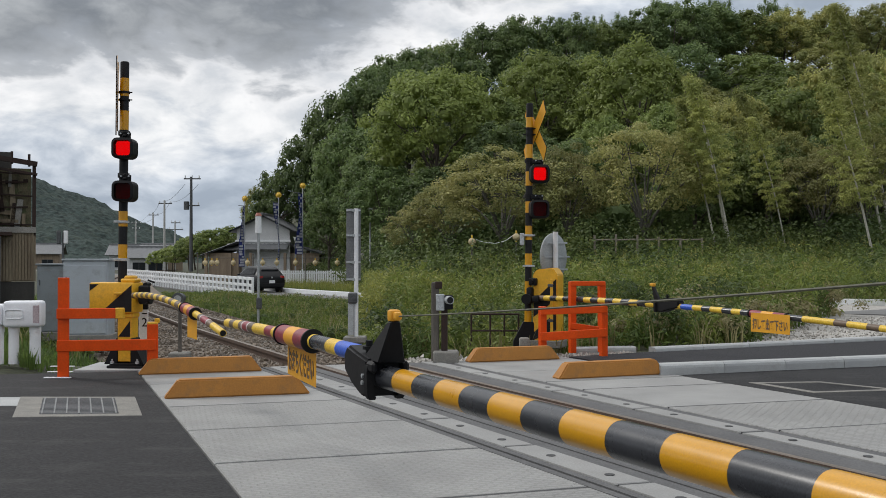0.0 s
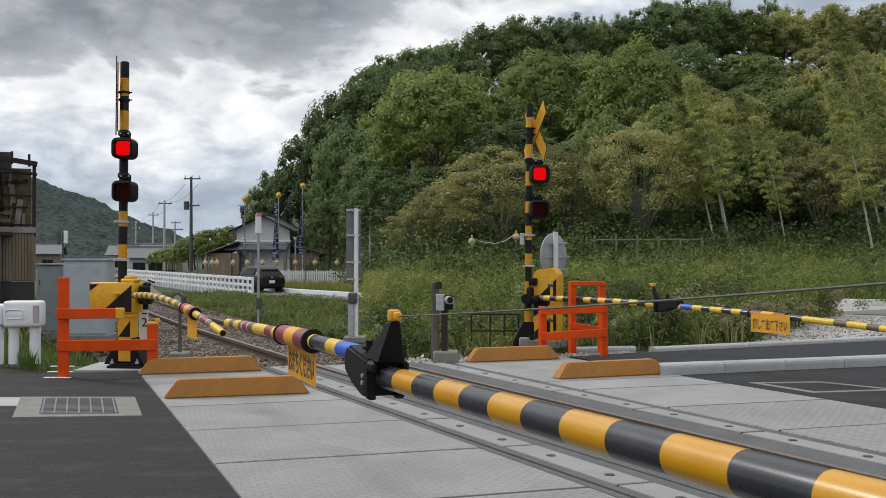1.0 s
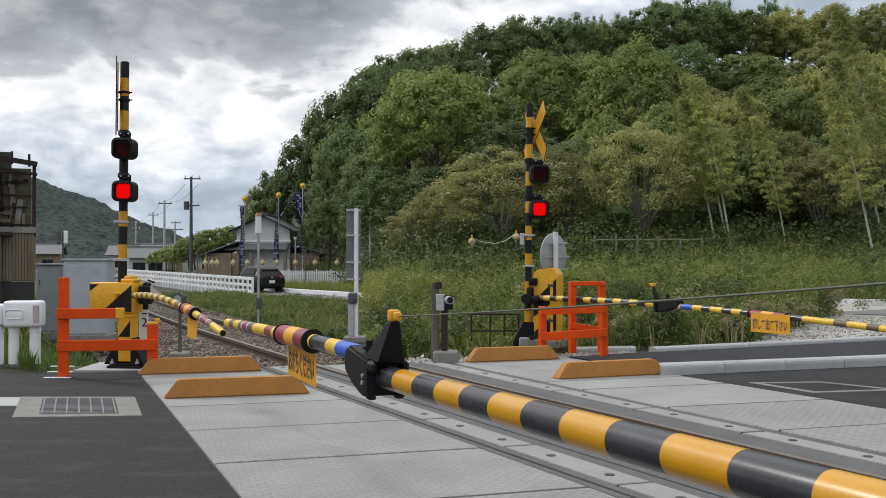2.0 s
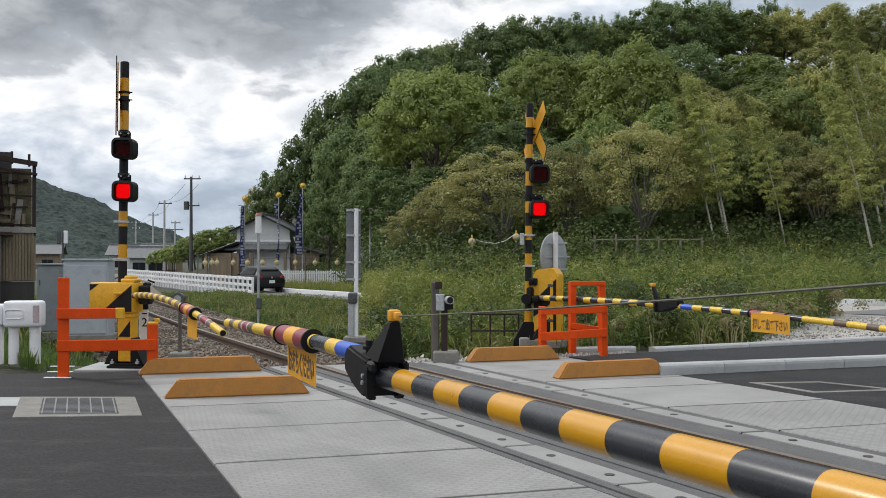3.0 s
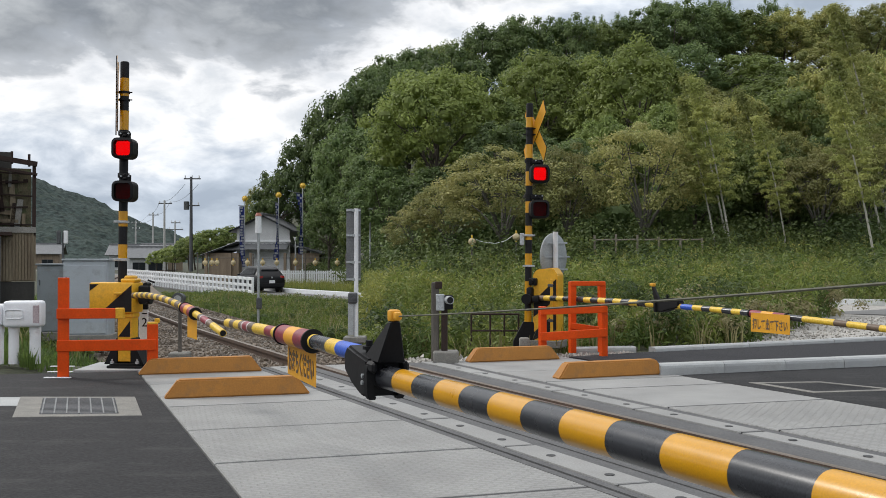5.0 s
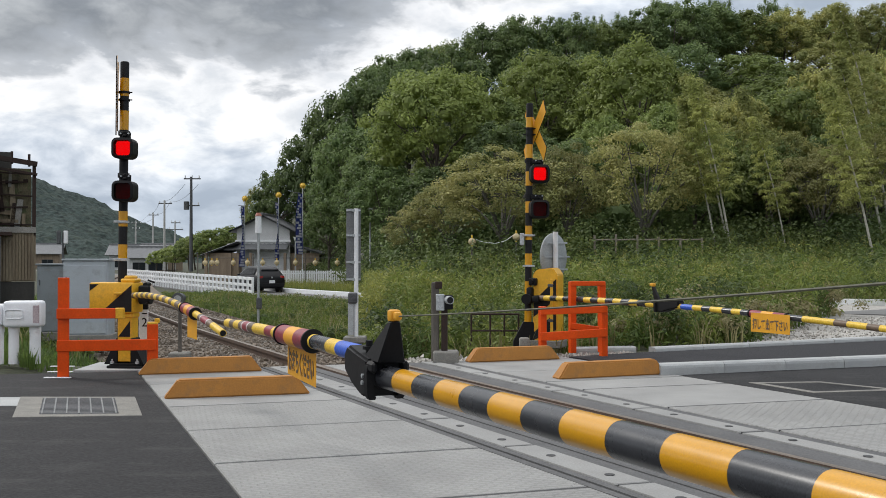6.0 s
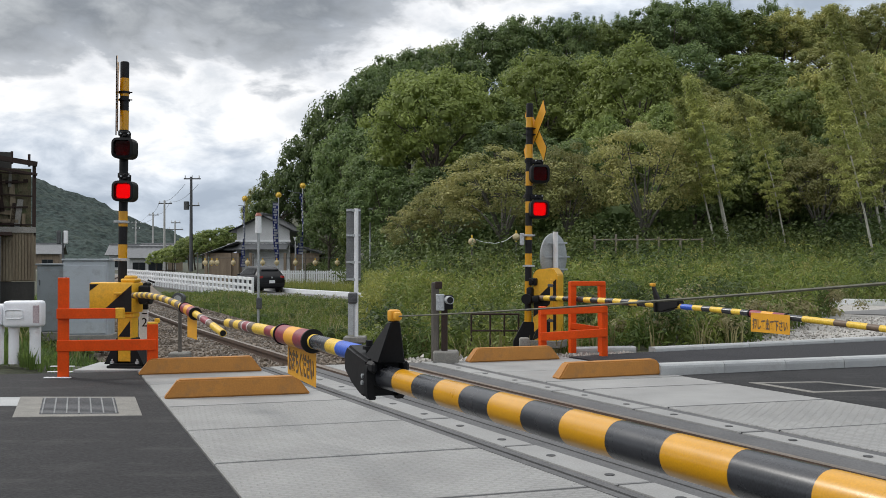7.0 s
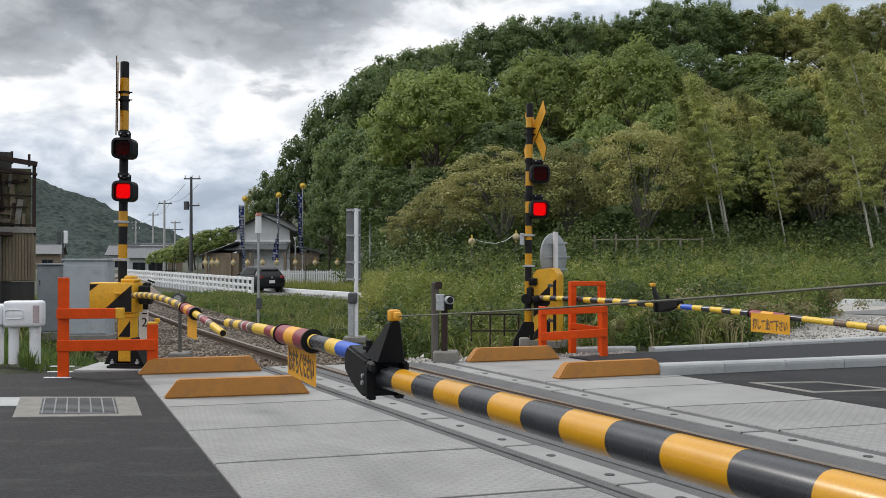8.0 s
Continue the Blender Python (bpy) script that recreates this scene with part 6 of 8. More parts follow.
# ---- weathered factory corner ----
def factory():
    t = thing("old_factory", "weathered metal factory building with rusty frame and stained panels", "factory building")
    # the visible corner stands at (-8.55, 20); the building runs away to the west
    x1, y0 = -8.59, 20.0
    m = Matrix.Translation((x1, y0, 0)) @ Matrix.Rotation(radians(25), 4, "Z")
    bm = bmesh.new()
    box(bm, (9.0, 7.0, 4.0), m @ Matrix.Translation((-4.95, 3.9, 1.7)))
    part("hall", bm, M["dark_sheet"], t, smooth=False)
    for i in range(15):
        bm = bmesh.new()
        box(bm, (0.045, 0.03, 1.0), m @ Matrix.Translation((-0.05 - i * 0.06, -0.01, 1.48)))
        part("sheet_rib", bm, M["faded_panel"], t, smooth=False)
    bm = bmesh.new()
    box(bm, (0.95, 0.06, 1.02), m @ Matrix.Translation((-0.46, 0.03, 1.47)))
    part("lower_wall", bm, M["faded_panel"], t, smooth=False)
    # dark sheet colour stands for the shadow below the ribbed panel
    bm = bmesh.new()
    box(bm, (0.93, 0.10, 1.18), m @ Matrix.Translation((-0.47, 0.06, 0.36)))
    part("base_wall", bm, M["dark_sheet"], t, smooth=False)
    bm = bmesh.new()
    box(bm, (0.86, 0.05, 1.30), m @ Matrix.Translation((-0.50, 0.30, 2.70)))
    part("upper_panel", bm, M["rusty_sheet"], t, smooth=False)
    for i, (z, tilt, w) in enumerate(((2.16, 1, 0.9), (2.52, -2, 0.7), (2.78, 3, 0.86), (3.05, -1, 0.55), (3.24, 2, 0.9))):
        bm = bmesh.new()
        box(bm, (w, 0.035, 0.03), m @ Matrix.Translation((-0.48, 0.20, z)) @ Matrix.Rotation(radians(tilt), 4, "Y"))
        part("batten", bm, M["rust_beam"], t, smooth=False)
    rng = random.Random(9)
    for i in range(16):
        bm = bmesh.new()
        tall = rng.random() < 0.5
        w_, h_ = (rng.uniform(0.04, 0.12), rng.uniform(0.3, 0.8)) if tall else (rng.uniform(0.25, 0.6), rng.uniform(0.04, 0.10))
        box(bm, (w_, 0.02, h_), m @ Matrix.Translation((rng.uniform(-0.85, -0.12), 0.22 + 0.01 * (i % 4), rng.uniform(2.2, 3.2))) @ Matrix.Rotation(radians(rng.uniform(-8, 8)), 4, "Y"))
        part("loose_board", bm, M[rng.choice(("faded_panel", "rusty_sheet", "rust_beam", "pale_sheet"))], t, smooth=False)
    bm = bmesh.new()
    box(bm, (0.98, 0.08, 0.12), m @ Matrix.Translation((-0.47, -0.02, 2.04)))
    part("pale_ledge", bm, M["pale_sheet"], t, smooth=False)
    for x in (-0.02, -0.95):
        bm = bmesh.new()
        box(bm, (0.07, 0.07, 1.55), m @ Matrix.Translation((x, 0.02, 2.70)))
        part("frame_post", bm, M["rust_beam"], t, smooth=False)
    for z, h in ((3.58, 0.10), (3.36, 0.05)):
        bm = bmesh.new()
        box(bm, (2.2, 0.10, h), m @ Matrix.Translation((-1.05, -0.02, z)) @ Matrix.Rotation(radians(8), 4, "Y"))
        part("roof_beam", bm, M["rust_beam"], t, smooth=False)
    for i in range(6):
        bm = bmesh.new()
        box(bm, (0.05, 0.06, 0.26), m @ Matrix.Translation((-0.12 - i * 0.33, -0.02, 3.50 + i * 0.045)))
        part("roof_strut", bm, M["rust_beam"], t, smooth=False)
    bm = bmesh.new()
    box(bm, (1.4, 0.3, 1.55), m @ Matrix.Translation((-1.42, -0.20, 2.75)))
    part("grey_panel", bm, M["grey_cabinet_dark"], t, "dull grey sheet panel", smooth=False)
    bm = bmesh.new()
    box(bm, (1.4, 0.3, 1.5), m @ Matrix.Translation((-1.36, -0.20, 1.15)))
    part("grey_panel", bm, M["grey_cabinet_dark"], t, "dull grey sheet panel", smooth=False)
    bm = bmesh.new()
    box(bm, (1.6, 0.36, 0.07), m @ Matrix.Translation((-1.25, -0.22, 1.95)))
    part("ledge", bm, M["rust_beam"], t, smooth=False)


factory()


# ---- utility poles and street lamps ----
def utility_pole(x, y, h, r, mat, arms, label, gear=False):
    t = thing("utility_pole", label, "utility pole", "utility poles", Matrix.Translation((x, y, ground_z(x, y))))
    bm = bmesh.new()
    rod(bm, (0, 0, -0.3), (0, 0, h), r, r * 0.6, 14)
    part("pole", bm, M[mat], t)
    for z, w in arms:
        bm = bmesh.new()
        box(bm, (w, 0.12, 0.12), Matrix.Translation((0.1, 0, z)))
        arm_ = part("cross_arm", bm, M["steel_dark"], t, smooth=False)
        for q in (-0.42, 0.0, 0.42):
            bm = bmesh.new()
            rod(bm, (0.1 + q * w, 0, z + 0.05), (0.1 + q * w, 0, z + 0.32), 0.06, seg=8)
            part("insulator", bm, M["white_paint"], arm_)
    if gear:
        bm = bmesh.new()
        rod(bm, (-0.45, 0, h - 3.2), (-0.45, 0, h - 2.4), 0.26, seg=14)
        part("transformer", bm, M["steel_dark"], t)
    return t


utility_pole(-24.4, 92, 9.2, 0.19, "steel_dark", ((9.0, 1.6), (6.4, 1.4)), "tall dark utility pole with cross arms and a transformer", True)
utility_pole(-35.2, 120, 9.3, 0.18, "pole_concrete", ((8.9, 1.7),), "pale concrete utility pole beside the railway")
utility_pole(-45.8, 150, 9.2, 0.18, "pole_concrete", ((8.8, 1.6),), "pale concrete utility pole beside the railway")
utility_pole(-55.0, 170, 8.7, 0.2, "pole_concrete", ((8.2, 1.8), (7.2, 1.4)), "pale concrete utility pole beside the railway")
utility_pole(-39.5, 140, 7.5, 0.15, "pole_concrete", ((7.2, 1.4), (6.2, 2.2)), "pale concrete utility pole beside the railway")
# wires from pole to pole
wire_pts = [(-24.4, 92, 8.6), (-35.2, 120, 8.5), (-45.8, 150, 8.4), (-55.0, 170, 7.8)]
for off in (-0.6, 0.7):
    bm = bmesh.new()
    for p, q in zip(wire_pts, wire_pts[1:]):
        pts = [Vector(p).lerp(Vector(q), i / 8) + Vector((off, 0, -0.5 * math.sin(math.pi * i / 8))) for i in range(9)]
        ring_tube(bm, pts, 0.018, 5)
    tagged(part("overhead_wire", bm, M["steel_dark"]), "thin dark overhead wire between utility poles", "wire")


def street_lamp(x, y, h, label):
    t = thing("street_lamp", label, "street lamp", "street lamps", Matrix.Translation((x, y, ground_z(x, y))))
    bm = bmesh.new()
    rod(bm, (0, 0, -0.2), (0, 0, h), 0.07, 0.05, 12)
    part("pole", bm, M["galvanised"], t)
    bm = bmesh.new()
    rod(bm, (0, 0, h), (0, 0, h + 0.28), 0.10, 0.16, 12)
    part("lamp", bm, M["white_paint"], t)
    bm = bmesh.new()
    rod(bm, (0, 0, h - 0.55), (0.35, 0, h - 0.45), 0.04, seg=8)
    part("bracket", bm, M["galvanised"], t)


street_lamp(-4.6, 60.0, 4.4, "slim grey street lamp behind the fence")
street_lamp(-11.8, 76.0, 3.4, "slim grey street lamp beside the house")
# antenna mast on the roofs far left
t = thing("antenna_mast", "lattice mast with a white panel antenna above the roofs", "antenna", at=Matrix.Translation((-32.0, 80.0, 0)))
bm = bmesh.new()
rod(bm, (0, 0, -0.6), (0, 0, 3.6), 0.12, 0.08, 8)
part("mast", bm, M["steel_dark"], t)
for dx in (-0.32, 0.28):
    bm = bmesh.new()
    box(bm, (0.34, 0.2, 1.1), Matrix.Translation((dx, -0.1, 3.2)), 0.05)
    part("panel", bm, M["white_paint"] if dx > 0 else M["steel_dark"], t)


# stone monument behind the sign
bm = bmesh.new()
bmesh.ops.create_icosphere(bm, subdivisions=3, radius=1.0)
for v in bm.verts:
    v.co = Vector((v.co.x * 1.15, v.co.y * 0.9, v.co.z * 1.2)) * (1 + 0.18 * noise.noise(v.co * 1.6))
ob = part("rock", bm, M["old_concrete"])
ob.matrix_basis = Matrix.Translation((-5.0, 65.0, 0.75))
tagged(ob, "large grey natural stone behind the fence", "rock")


# ---- festival banners and lanterns ----
BANNERS = []


def banner(x, y, top, length, width, phase, label, count=11):
    z0 = ground_z(x, y)
    t = thing("festival_banner", label, "banner", "festival banners", Matrix.Translation((x, y, z0)))
    h = top - z0
    bm = bmesh.new()
    rod(bm, (0, 0, -0.2), (0, 0, h), 0.05, 0.035, 10)
    part("pole", bm, M["galvanised"], t)
    bm = bmesh.new()
    bmesh.ops.create_icosphere(bm, subdivisions=2, radius=0.17, matrix=Matrix.Translation((0, 0, h + 0.18)))
    for i in range(9):
        a = 2 * math.pi * i / 9
        box(bm, (0.09, 0.06, 0.10), Matrix.Translation((0.17 * math.cos(a), 0.0, h + 0.18 + 0.17 * math.sin(a))) @ Matrix.Rotation(-a, 4, "Y"), 0.01)
    part("finial", bm, M["gold"], t, "gold pinwheel knob")
    bm = bmesh.new()
    rod(bm, (-0.05, 0, h - 0.35), (-width - 0.05, 0, h - 0.32), 0.02, seg=8)
    part("top_bar", bm, M["steel_dark"], t)
    seg_h = length / count
    rng = random.Random(int(phase * 10))
    for i in range(count):
        zc = h - 0.42 - seg_h * (i + 0.5)
        bm = bmesh.new()
        cols = 6
        rows = []
        for zz in (-seg_h / 2 - 0.02, seg_h / 2 + 0.02):
            rows.append([bm.verts.new((-0.04 - width * c / cols, 0.07 * math.sin(2.6 * c / cols + 0.5 * i), zz)) for c in range(cols + 1)])
        for c in range(cols):
            bm.faces.new((rows[0][c], rows[0][c + 1], rows[1][c + 1], rows[1][c]))
        bmesh.ops.solidify(bm, geom=list(bm.faces), thickness=0.008)
        cloth = part("cloth", bm, M["banner_blue"], t, "navy cloth with white pattern")
        for k_ in range(2):
            bm = bmesh.new()
            w = width * rng.uniform(0.25, 0.85)
            c0 = -0.04 - rng.uniform(0.05, 0.95) * (width - w)
            zz = seg_h * (-0.25 + 0.5 * k_)
            xs_ = [c0 - w * q / 4 for q in range(5)]
            lo = [bm.verts.new((xq, 0.07 * math.sin(2.6 * (-xq - 0.04) / width + 0.5 * i) - 0.014, zz - seg_h * 0.2)) for xq in xs_]
            hi = [bm.verts.new((xq, 0.07 * math.sin(2.6 * (-xq - 0.04) / width + 0.5 * i) - 0.014, zz + seg_h * 0.17)) for xq in xs_]
            for q in range(4):
                bm.faces.new((lo[q], lo[q + 1], hi[q + 1], hi[q]))
            bmesh.ops.solidify(bm, geom=list(bm.faces), thickness=0.004)
            bmesh.ops.recalc_face_normals(bm, faces=bm.faces)
            part("white_bar", bm, M["banner_white"], cloth)
            bm = bmesh.new()
            lo = [bm.verts.new((xq, 0.07 * math.sin(2.6 * (-xq - 0.04) / width + 0.5 * i) + 0.014, zz - seg_h * 0.2)) for xq in xs_]
            hi = [bm.verts.new((xq, 0.07 * math.sin(2.6 * (-xq - 0.04) / width + 0.5 * i) + 0.014, zz + seg_h * 0.17)) for xq in xs_]
            for q in range(4):
                bm.faces.new((lo[q], lo[q + 1], hi[q + 1], hi[q]))
            bmesh.ops.solidify(bm, geom=list(bm.faces), thickness=0.004)
            bmesh.ops.recalc_face_normals(bm, faces=bm.faces)
            part("white_bar", bm, M["banner_white"], cloth)
        BANNERS.append((cloth, zc, phase, i))
        cloth.matrix_basis = pose(0, 0, zc, 0, 0, 60)


banner(-14.62, 70.0, 5.65, 4.4, 0.42, 0.3, "tall narrow navy festival banner with white pattern on a pole")
banner(-11.95, 69.0, 5.85, 4.1, 0.45, 1.7, "tall narrow navy festival banner with white pattern on a pole")
banner(-10.05, 68.0, 6.45, 4.3, 0.55, 3.1, "tall wide navy festival banner with white pattern on a pole")


def lantern(x, y, z):
    t = thing("paper_lantern", "round cream paper lantern hanging from a line", "lantern", "paper lanterns", Matrix.Translation((x, y, z)))
    bm = bmesh.new()
    bmesh.ops.create_uvsphere(bm, u_segments=14, v_segments=9, radius=0.17)
    for v in bm.verts:
        v.co.z *= 1.02
    part("paper_shade", bm, M["lantern"], t)
    bm = bmesh.new()
    rod(bm, (0, 0, 0.16), (0, 0, 0.30), 0.045, seg=10)
    part("top_rim", bm, M["gold"], t)
    bm = bmesh.new()
    rod(bm, (0, 0, -0.21), (0, 0, -0.16), 0.04, seg=10)
    part("bottom_rim", bm, M["gold"], t)


line_pts = []
for px in (363, 375, 384, 413, 438, 465, 490, 523, 558, 597):
    x = (px - 784) / 1681 * 64.0
    z = 1.45 - (464 - 457) * 64 / 1681.0 - 0.05
    lantern(x, 64.0, z)
    line_pts.append((x, 64.0, z + 0.32))
for x, y, z in ((1.33, 43.6, 2.2), (3.38, 43.8, 2.42)):
    lantern(x, y, z)
    bm = bmesh.new()
    rod(bm, (x, y + 0.2, ground_z(x, y) - 0.2), (x, y + 0.2, z + 0.35), 0.035, seg=8)
    rod(bm, (x, y + 0.2, z + 0.32), (x, y, z + 0.30), 0.02, seg=6)
    tagged(part("lantern_post", bm, M["weathered_wood"]), "thin wooden post for the lantern cord", "post", "lantern posts")
bm = bmesh.new()
ring_tube(bm, [(1.33, 43.8, 2.36), (1.8, 43.8, 2.2), (2.4, 43.8, 2.12), (2.9, 43.9, 2.25), (3.38, 44.0, 2.6)], 0.018, 6)
tagged(part("lantern_line", bm, M["white_paint"]), "pale cord between the hillside lanterns", "cord")
bm = bmesh.new()
ring_tube(bm, line_pts, 0.02, 6)
lline = tagged(part("lantern_line", bm, M["steel_dark"]), "dark cord that carries the paper lanterns", "cord")
for px in (350, 448, 540, 612):
    x = (px - 784) / 1681 * 64.0
    bm = bmesh.new()
    rod(bm, (x, 64.02, -0.7), (x, 64.02, 1.75), 0.04, seg=8)
    tagged(part("lantern_post", bm, M["weathered_wood"]), "thin wooden post for the lantern cord", "post", "lantern posts")


# hand rail of the hillside path
M["path_wood"] = material("path_wood", (0.26, 0.23, 0.18), (0.15, 0.13, 0.10), rough=0.9, scale=4)


def path_rail():
    t = thing("path_fence", "low wooden path fence at the foot of the wood", "fence")
    pts = [(6.8 + 0.95 * i, 42.6 - 0.05 * i) for i in range(6)]
    for x, y in pts:
        bm = bmesh.new()
        rod(bm, (x, y, ground_z(x, y) - 0.3), (x, y, 2.42 + 0.1 * math.sin(x)), 0.05, seg=8)
        part("post", bm, M["path_wood"], t)
    for (xa, ya), (xb, yb) in zip(pts, pts[1:]):
        bm = bmesh.new()
        rod(bm, (xa, ya, 2.26), (xb, yb, 2.28), 0.035, seg=8)
        part("rail", bm, M["path_wood"], t)


path_rail()


# ---- far wooded ridges ----
def far_ridge():
    bm = bmesh.new()
    nx, ny = 260, 110
    grid = []
    for j in range(ny + 1):
        row = []
        for i in range(nx + 1):
            x = -420 + 400 * i / nx
            y = 330 + 190 * j / ny
            crest = min(70.0, max(3.0, 9 + 0.413 * (-x - 130)))
            z = crest * smooth(j / ny * 1.25) - 2
            z += 3.2 * noise.noise((x * 0.05, y * 0.05, 3)) + 1.6 * (0.55 - noise.voronoi((x * 0.22, y * 0.22, 0))[0][0]) + 0.8 * noise.noise((x * 0.6, y * 0.6, 1))
            row.append(bm.verts.new((x, y, z)))
        grid.append(row)
    for a, b in zip(grid, grid[1:]):
        for i in range(nx):
            bm.faces.new((a[i], a[i + 1], b[i + 1], b[i]))
    tagged(part("backdrop_ridge", bm, M["far_wood"]), "distant dark wooded ridge", "hill", kind="structure")


far_ridge()
# ---- trees ----
def lump_quads(k):
    """A small cube-sphere as quads, to fill the inside of a leaf clump."""
    quads = []
    for axis in range(3):
        for sign in (-1, 1):
            for i in range(k):
                for j in range(k):
                    q = []
                    for di, dj in ((0, 0), (1, 0), (1, 1), (0, 1)):
                        p = [0.0, 0.0, 0.0]
                        p[axis] = sign
                        p[(axis + 1) % 3] = sign * (2 * (i + di) / k - 1)
                        p[(axis + 2) % 3] = 2 * (j + dj) / k - 1
                        q.append(p)
                    quads.append(q)
    q = np.array(quads, float)
    return q / np.linalg.norm(q, axis=2, keepdims=True)


LUMP = lump_quads(2)


def crown_quads(rng, centres, radii, per, length, width, up=0.3, core=0.0, flat=0.85):
    """Leaves on the outer side of clumps; core: the share of a clump filled by a dense inner mass."""
    out = []
    for c, r in zip(centres, radii):
        v = rng.normal(size=(per, 3))
        v /= np.linalg.norm(v, axis=1, keepdims=True)
        v[:, 2] = np.where(v[:, 2] < -0.35, -v[:, 2], v[:, 2])
        rad = r * (0.5 + 0.62 * rng.random((per, 1)))
        pos = c + v * rad * np.array([1, 1, flat])
        nrm = v + rng.normal(size=(per, 3)) * 0.36 + np.array([0, 0, up])
        out.append(leaf_quads(rng, pos, nrm, rng.uniform(0.6, 1.35, per) * length, rng.uniform(0.7, 1.3, per) * width))
        if core:
            wob = 1 + 0.12 * np.sin(LUMP * 3.1 + rng.uniform(0, 6, 3)).sum(axis=2, keepdims=True)
            out.append(c + LUMP * wob * r * core * np.array([1, 1, flat]))
    return np.concatenate(out)


def broadleaf(name, seed, mat, clumps, per, leaf, label, rough=0.25, low=-0.4, base=0.25, bark="bark"):
    """A tree of height 10 and half width 4.5: a tapered trunk, limbs, and a domed crown of billowing clumps."""
    rng = np.random.default_rng(seed)
    t = thing(name, label, "tree", "trees of the wooded hill")
    height, spread = 10.0, 4.5
    mid = height * (base + (1 - base) * 0.42)
    cs, rs = [], []
    for i in range(clumps):
        z = 1 - (1 - low) * (i + 0.5) / clumps
        a = 2.39996 * i + rng.normal() * 0.2
        w = math.sqrt(max(0.0, 1 - z * z))
        v = Vector((w * math.cos(a), w * math.sin(a), z))
        lump = 1 + rough * noise.noise(v * 2.3 + Vector((seed * 3.7, 0, 0))) + rng.normal() * 0.06
        tall = (height - mid) if z > 0 else (mid - base * height) * 1.4
        r = spread * 0.19 * rng.uniform(0.65, 1.4)
        cs.append(np.array([v.x * (spread - r) * lump, v.y * (spread - r) * lump, mid + z * (tall - r * 0.8) * lump]))
        rs.append(r)
    bm = bmesh.new()
    top = Vector((rng.normal() * 0.3, rng.normal() * 0.3, mid))
    r0 = 0.24
    ring_tube(bm, [(0, 0, -0.8), (0, 0, 0.2), top * 0.45 + Vector((0.1, 0.05, 0)), top], [r0 * 1.3, r0, r0 * 0.75, r0 * 0.35], 8)
    part("trunk", bm, M[bark], t)
    for i in rng.permutation(clumps)[:8]:
        bm = bmesh.new()
        start = top * rng.uniform(0.45, 0.95)
        end = Vector(cs[i])
        ring_tube(bm, [start, (start + end) / 2 + Vector((0, 0, 0.3)), end], [r0 * 0.42, r0 * 0.24, r0 * 0.08], 6)
        part("limb", bm, M[bark], t)
    q = crown_quads(rng, cs, rs, per, leaf, leaf * 0.62, 0.35, 0.40)
    crown = new("crown", fast_mesh("crown", q, 4, M[mat]))
    crown.parent = t
    crown["kind"] = "stuff"
    return t


def cherry(name, seed, label):
    """Height 6.5, half width 3.2: a short trunk that forks into a fan of grey limbs, under thin layers of small leaves."""
    rng = np.random.default_rng(seed)
    t = thing(name, label, "tree", "cherry trees below the wood")
    bm = bmesh.new()
    fork = Vector((0.05, 0, 1.5))
    ring_tube(bm, [(0, 0, -0.8), (0, 0, 0.1), fork], [0.2, 0.15, 0.12], 8)
    part("trunk", bm, M["grey_bark"], t)
    cs, rs = [], []
    for i in range(11):
        a = 2.39996 * i
        out = rng.uniform(0.45, 1.0) * 2.7
        tip = Vector((math.cos(a) * out, math.sin(a) * out, 3.3 + 2.6 * (1 - (out / 2.9) ** 2) + rng.uniform(-0.3, 0.4)))
        knee = fork.lerp(tip, 0.45) + Vector((0, 0, 0.25))
        bm = bmesh.new()
        ring_tube(bm, [fork - Vector((0, 0, 0.2)), fork.lerp(knee, 0.5), knee, tip], [0.075, 0.06, 0.04, 0.014], 6)
        limb = part("limb", bm, M["grey_bark"], t)
        for k in range(4):
            s = rng.uniform(0.35, 0.95)
            p = knee.lerp(tip, s)
            e = p + Vector((rng.normal() * 0.6, rng.normal() * 0.6, rng.uniform(-0.1, 0.7)))
            bm = bmesh.new()
            ring_tube(bm, [p, e], [0.03, 0.01], 5)
            part("twig", bm, M["grey_bark"], limb)
    for i in range(84):
        z = 1 - 1.5 * (i + 0.5) / 84
        a = 2.39996 * i + rng.normal() * 0.25
        w = math.sqrt(max(0.0, 1 - z * z)) * (1.0 if z > -0.05 else 0.9)
        q = rng.uniform(0.72, 1.0)
        cs.append(np.array([math.cos(a) * w * 2.85 * q, math.sin(a) * w * 2.85 * q, 3.6 + z * 2.5 * q + rng.normal() * 0.12]))
        rs.append(rng.uniform(0.42, 0.75))
    q = crown_quads(rng, cs, rs, 150, 0.14, 0.085, 0.45, 0.0, 0.6)
    crown = new("crown", fast_mesh("crown", q, 4, M["leaf_brown"]))
    crown.parent = t
    crown["kind"] = "stuff"
    return t


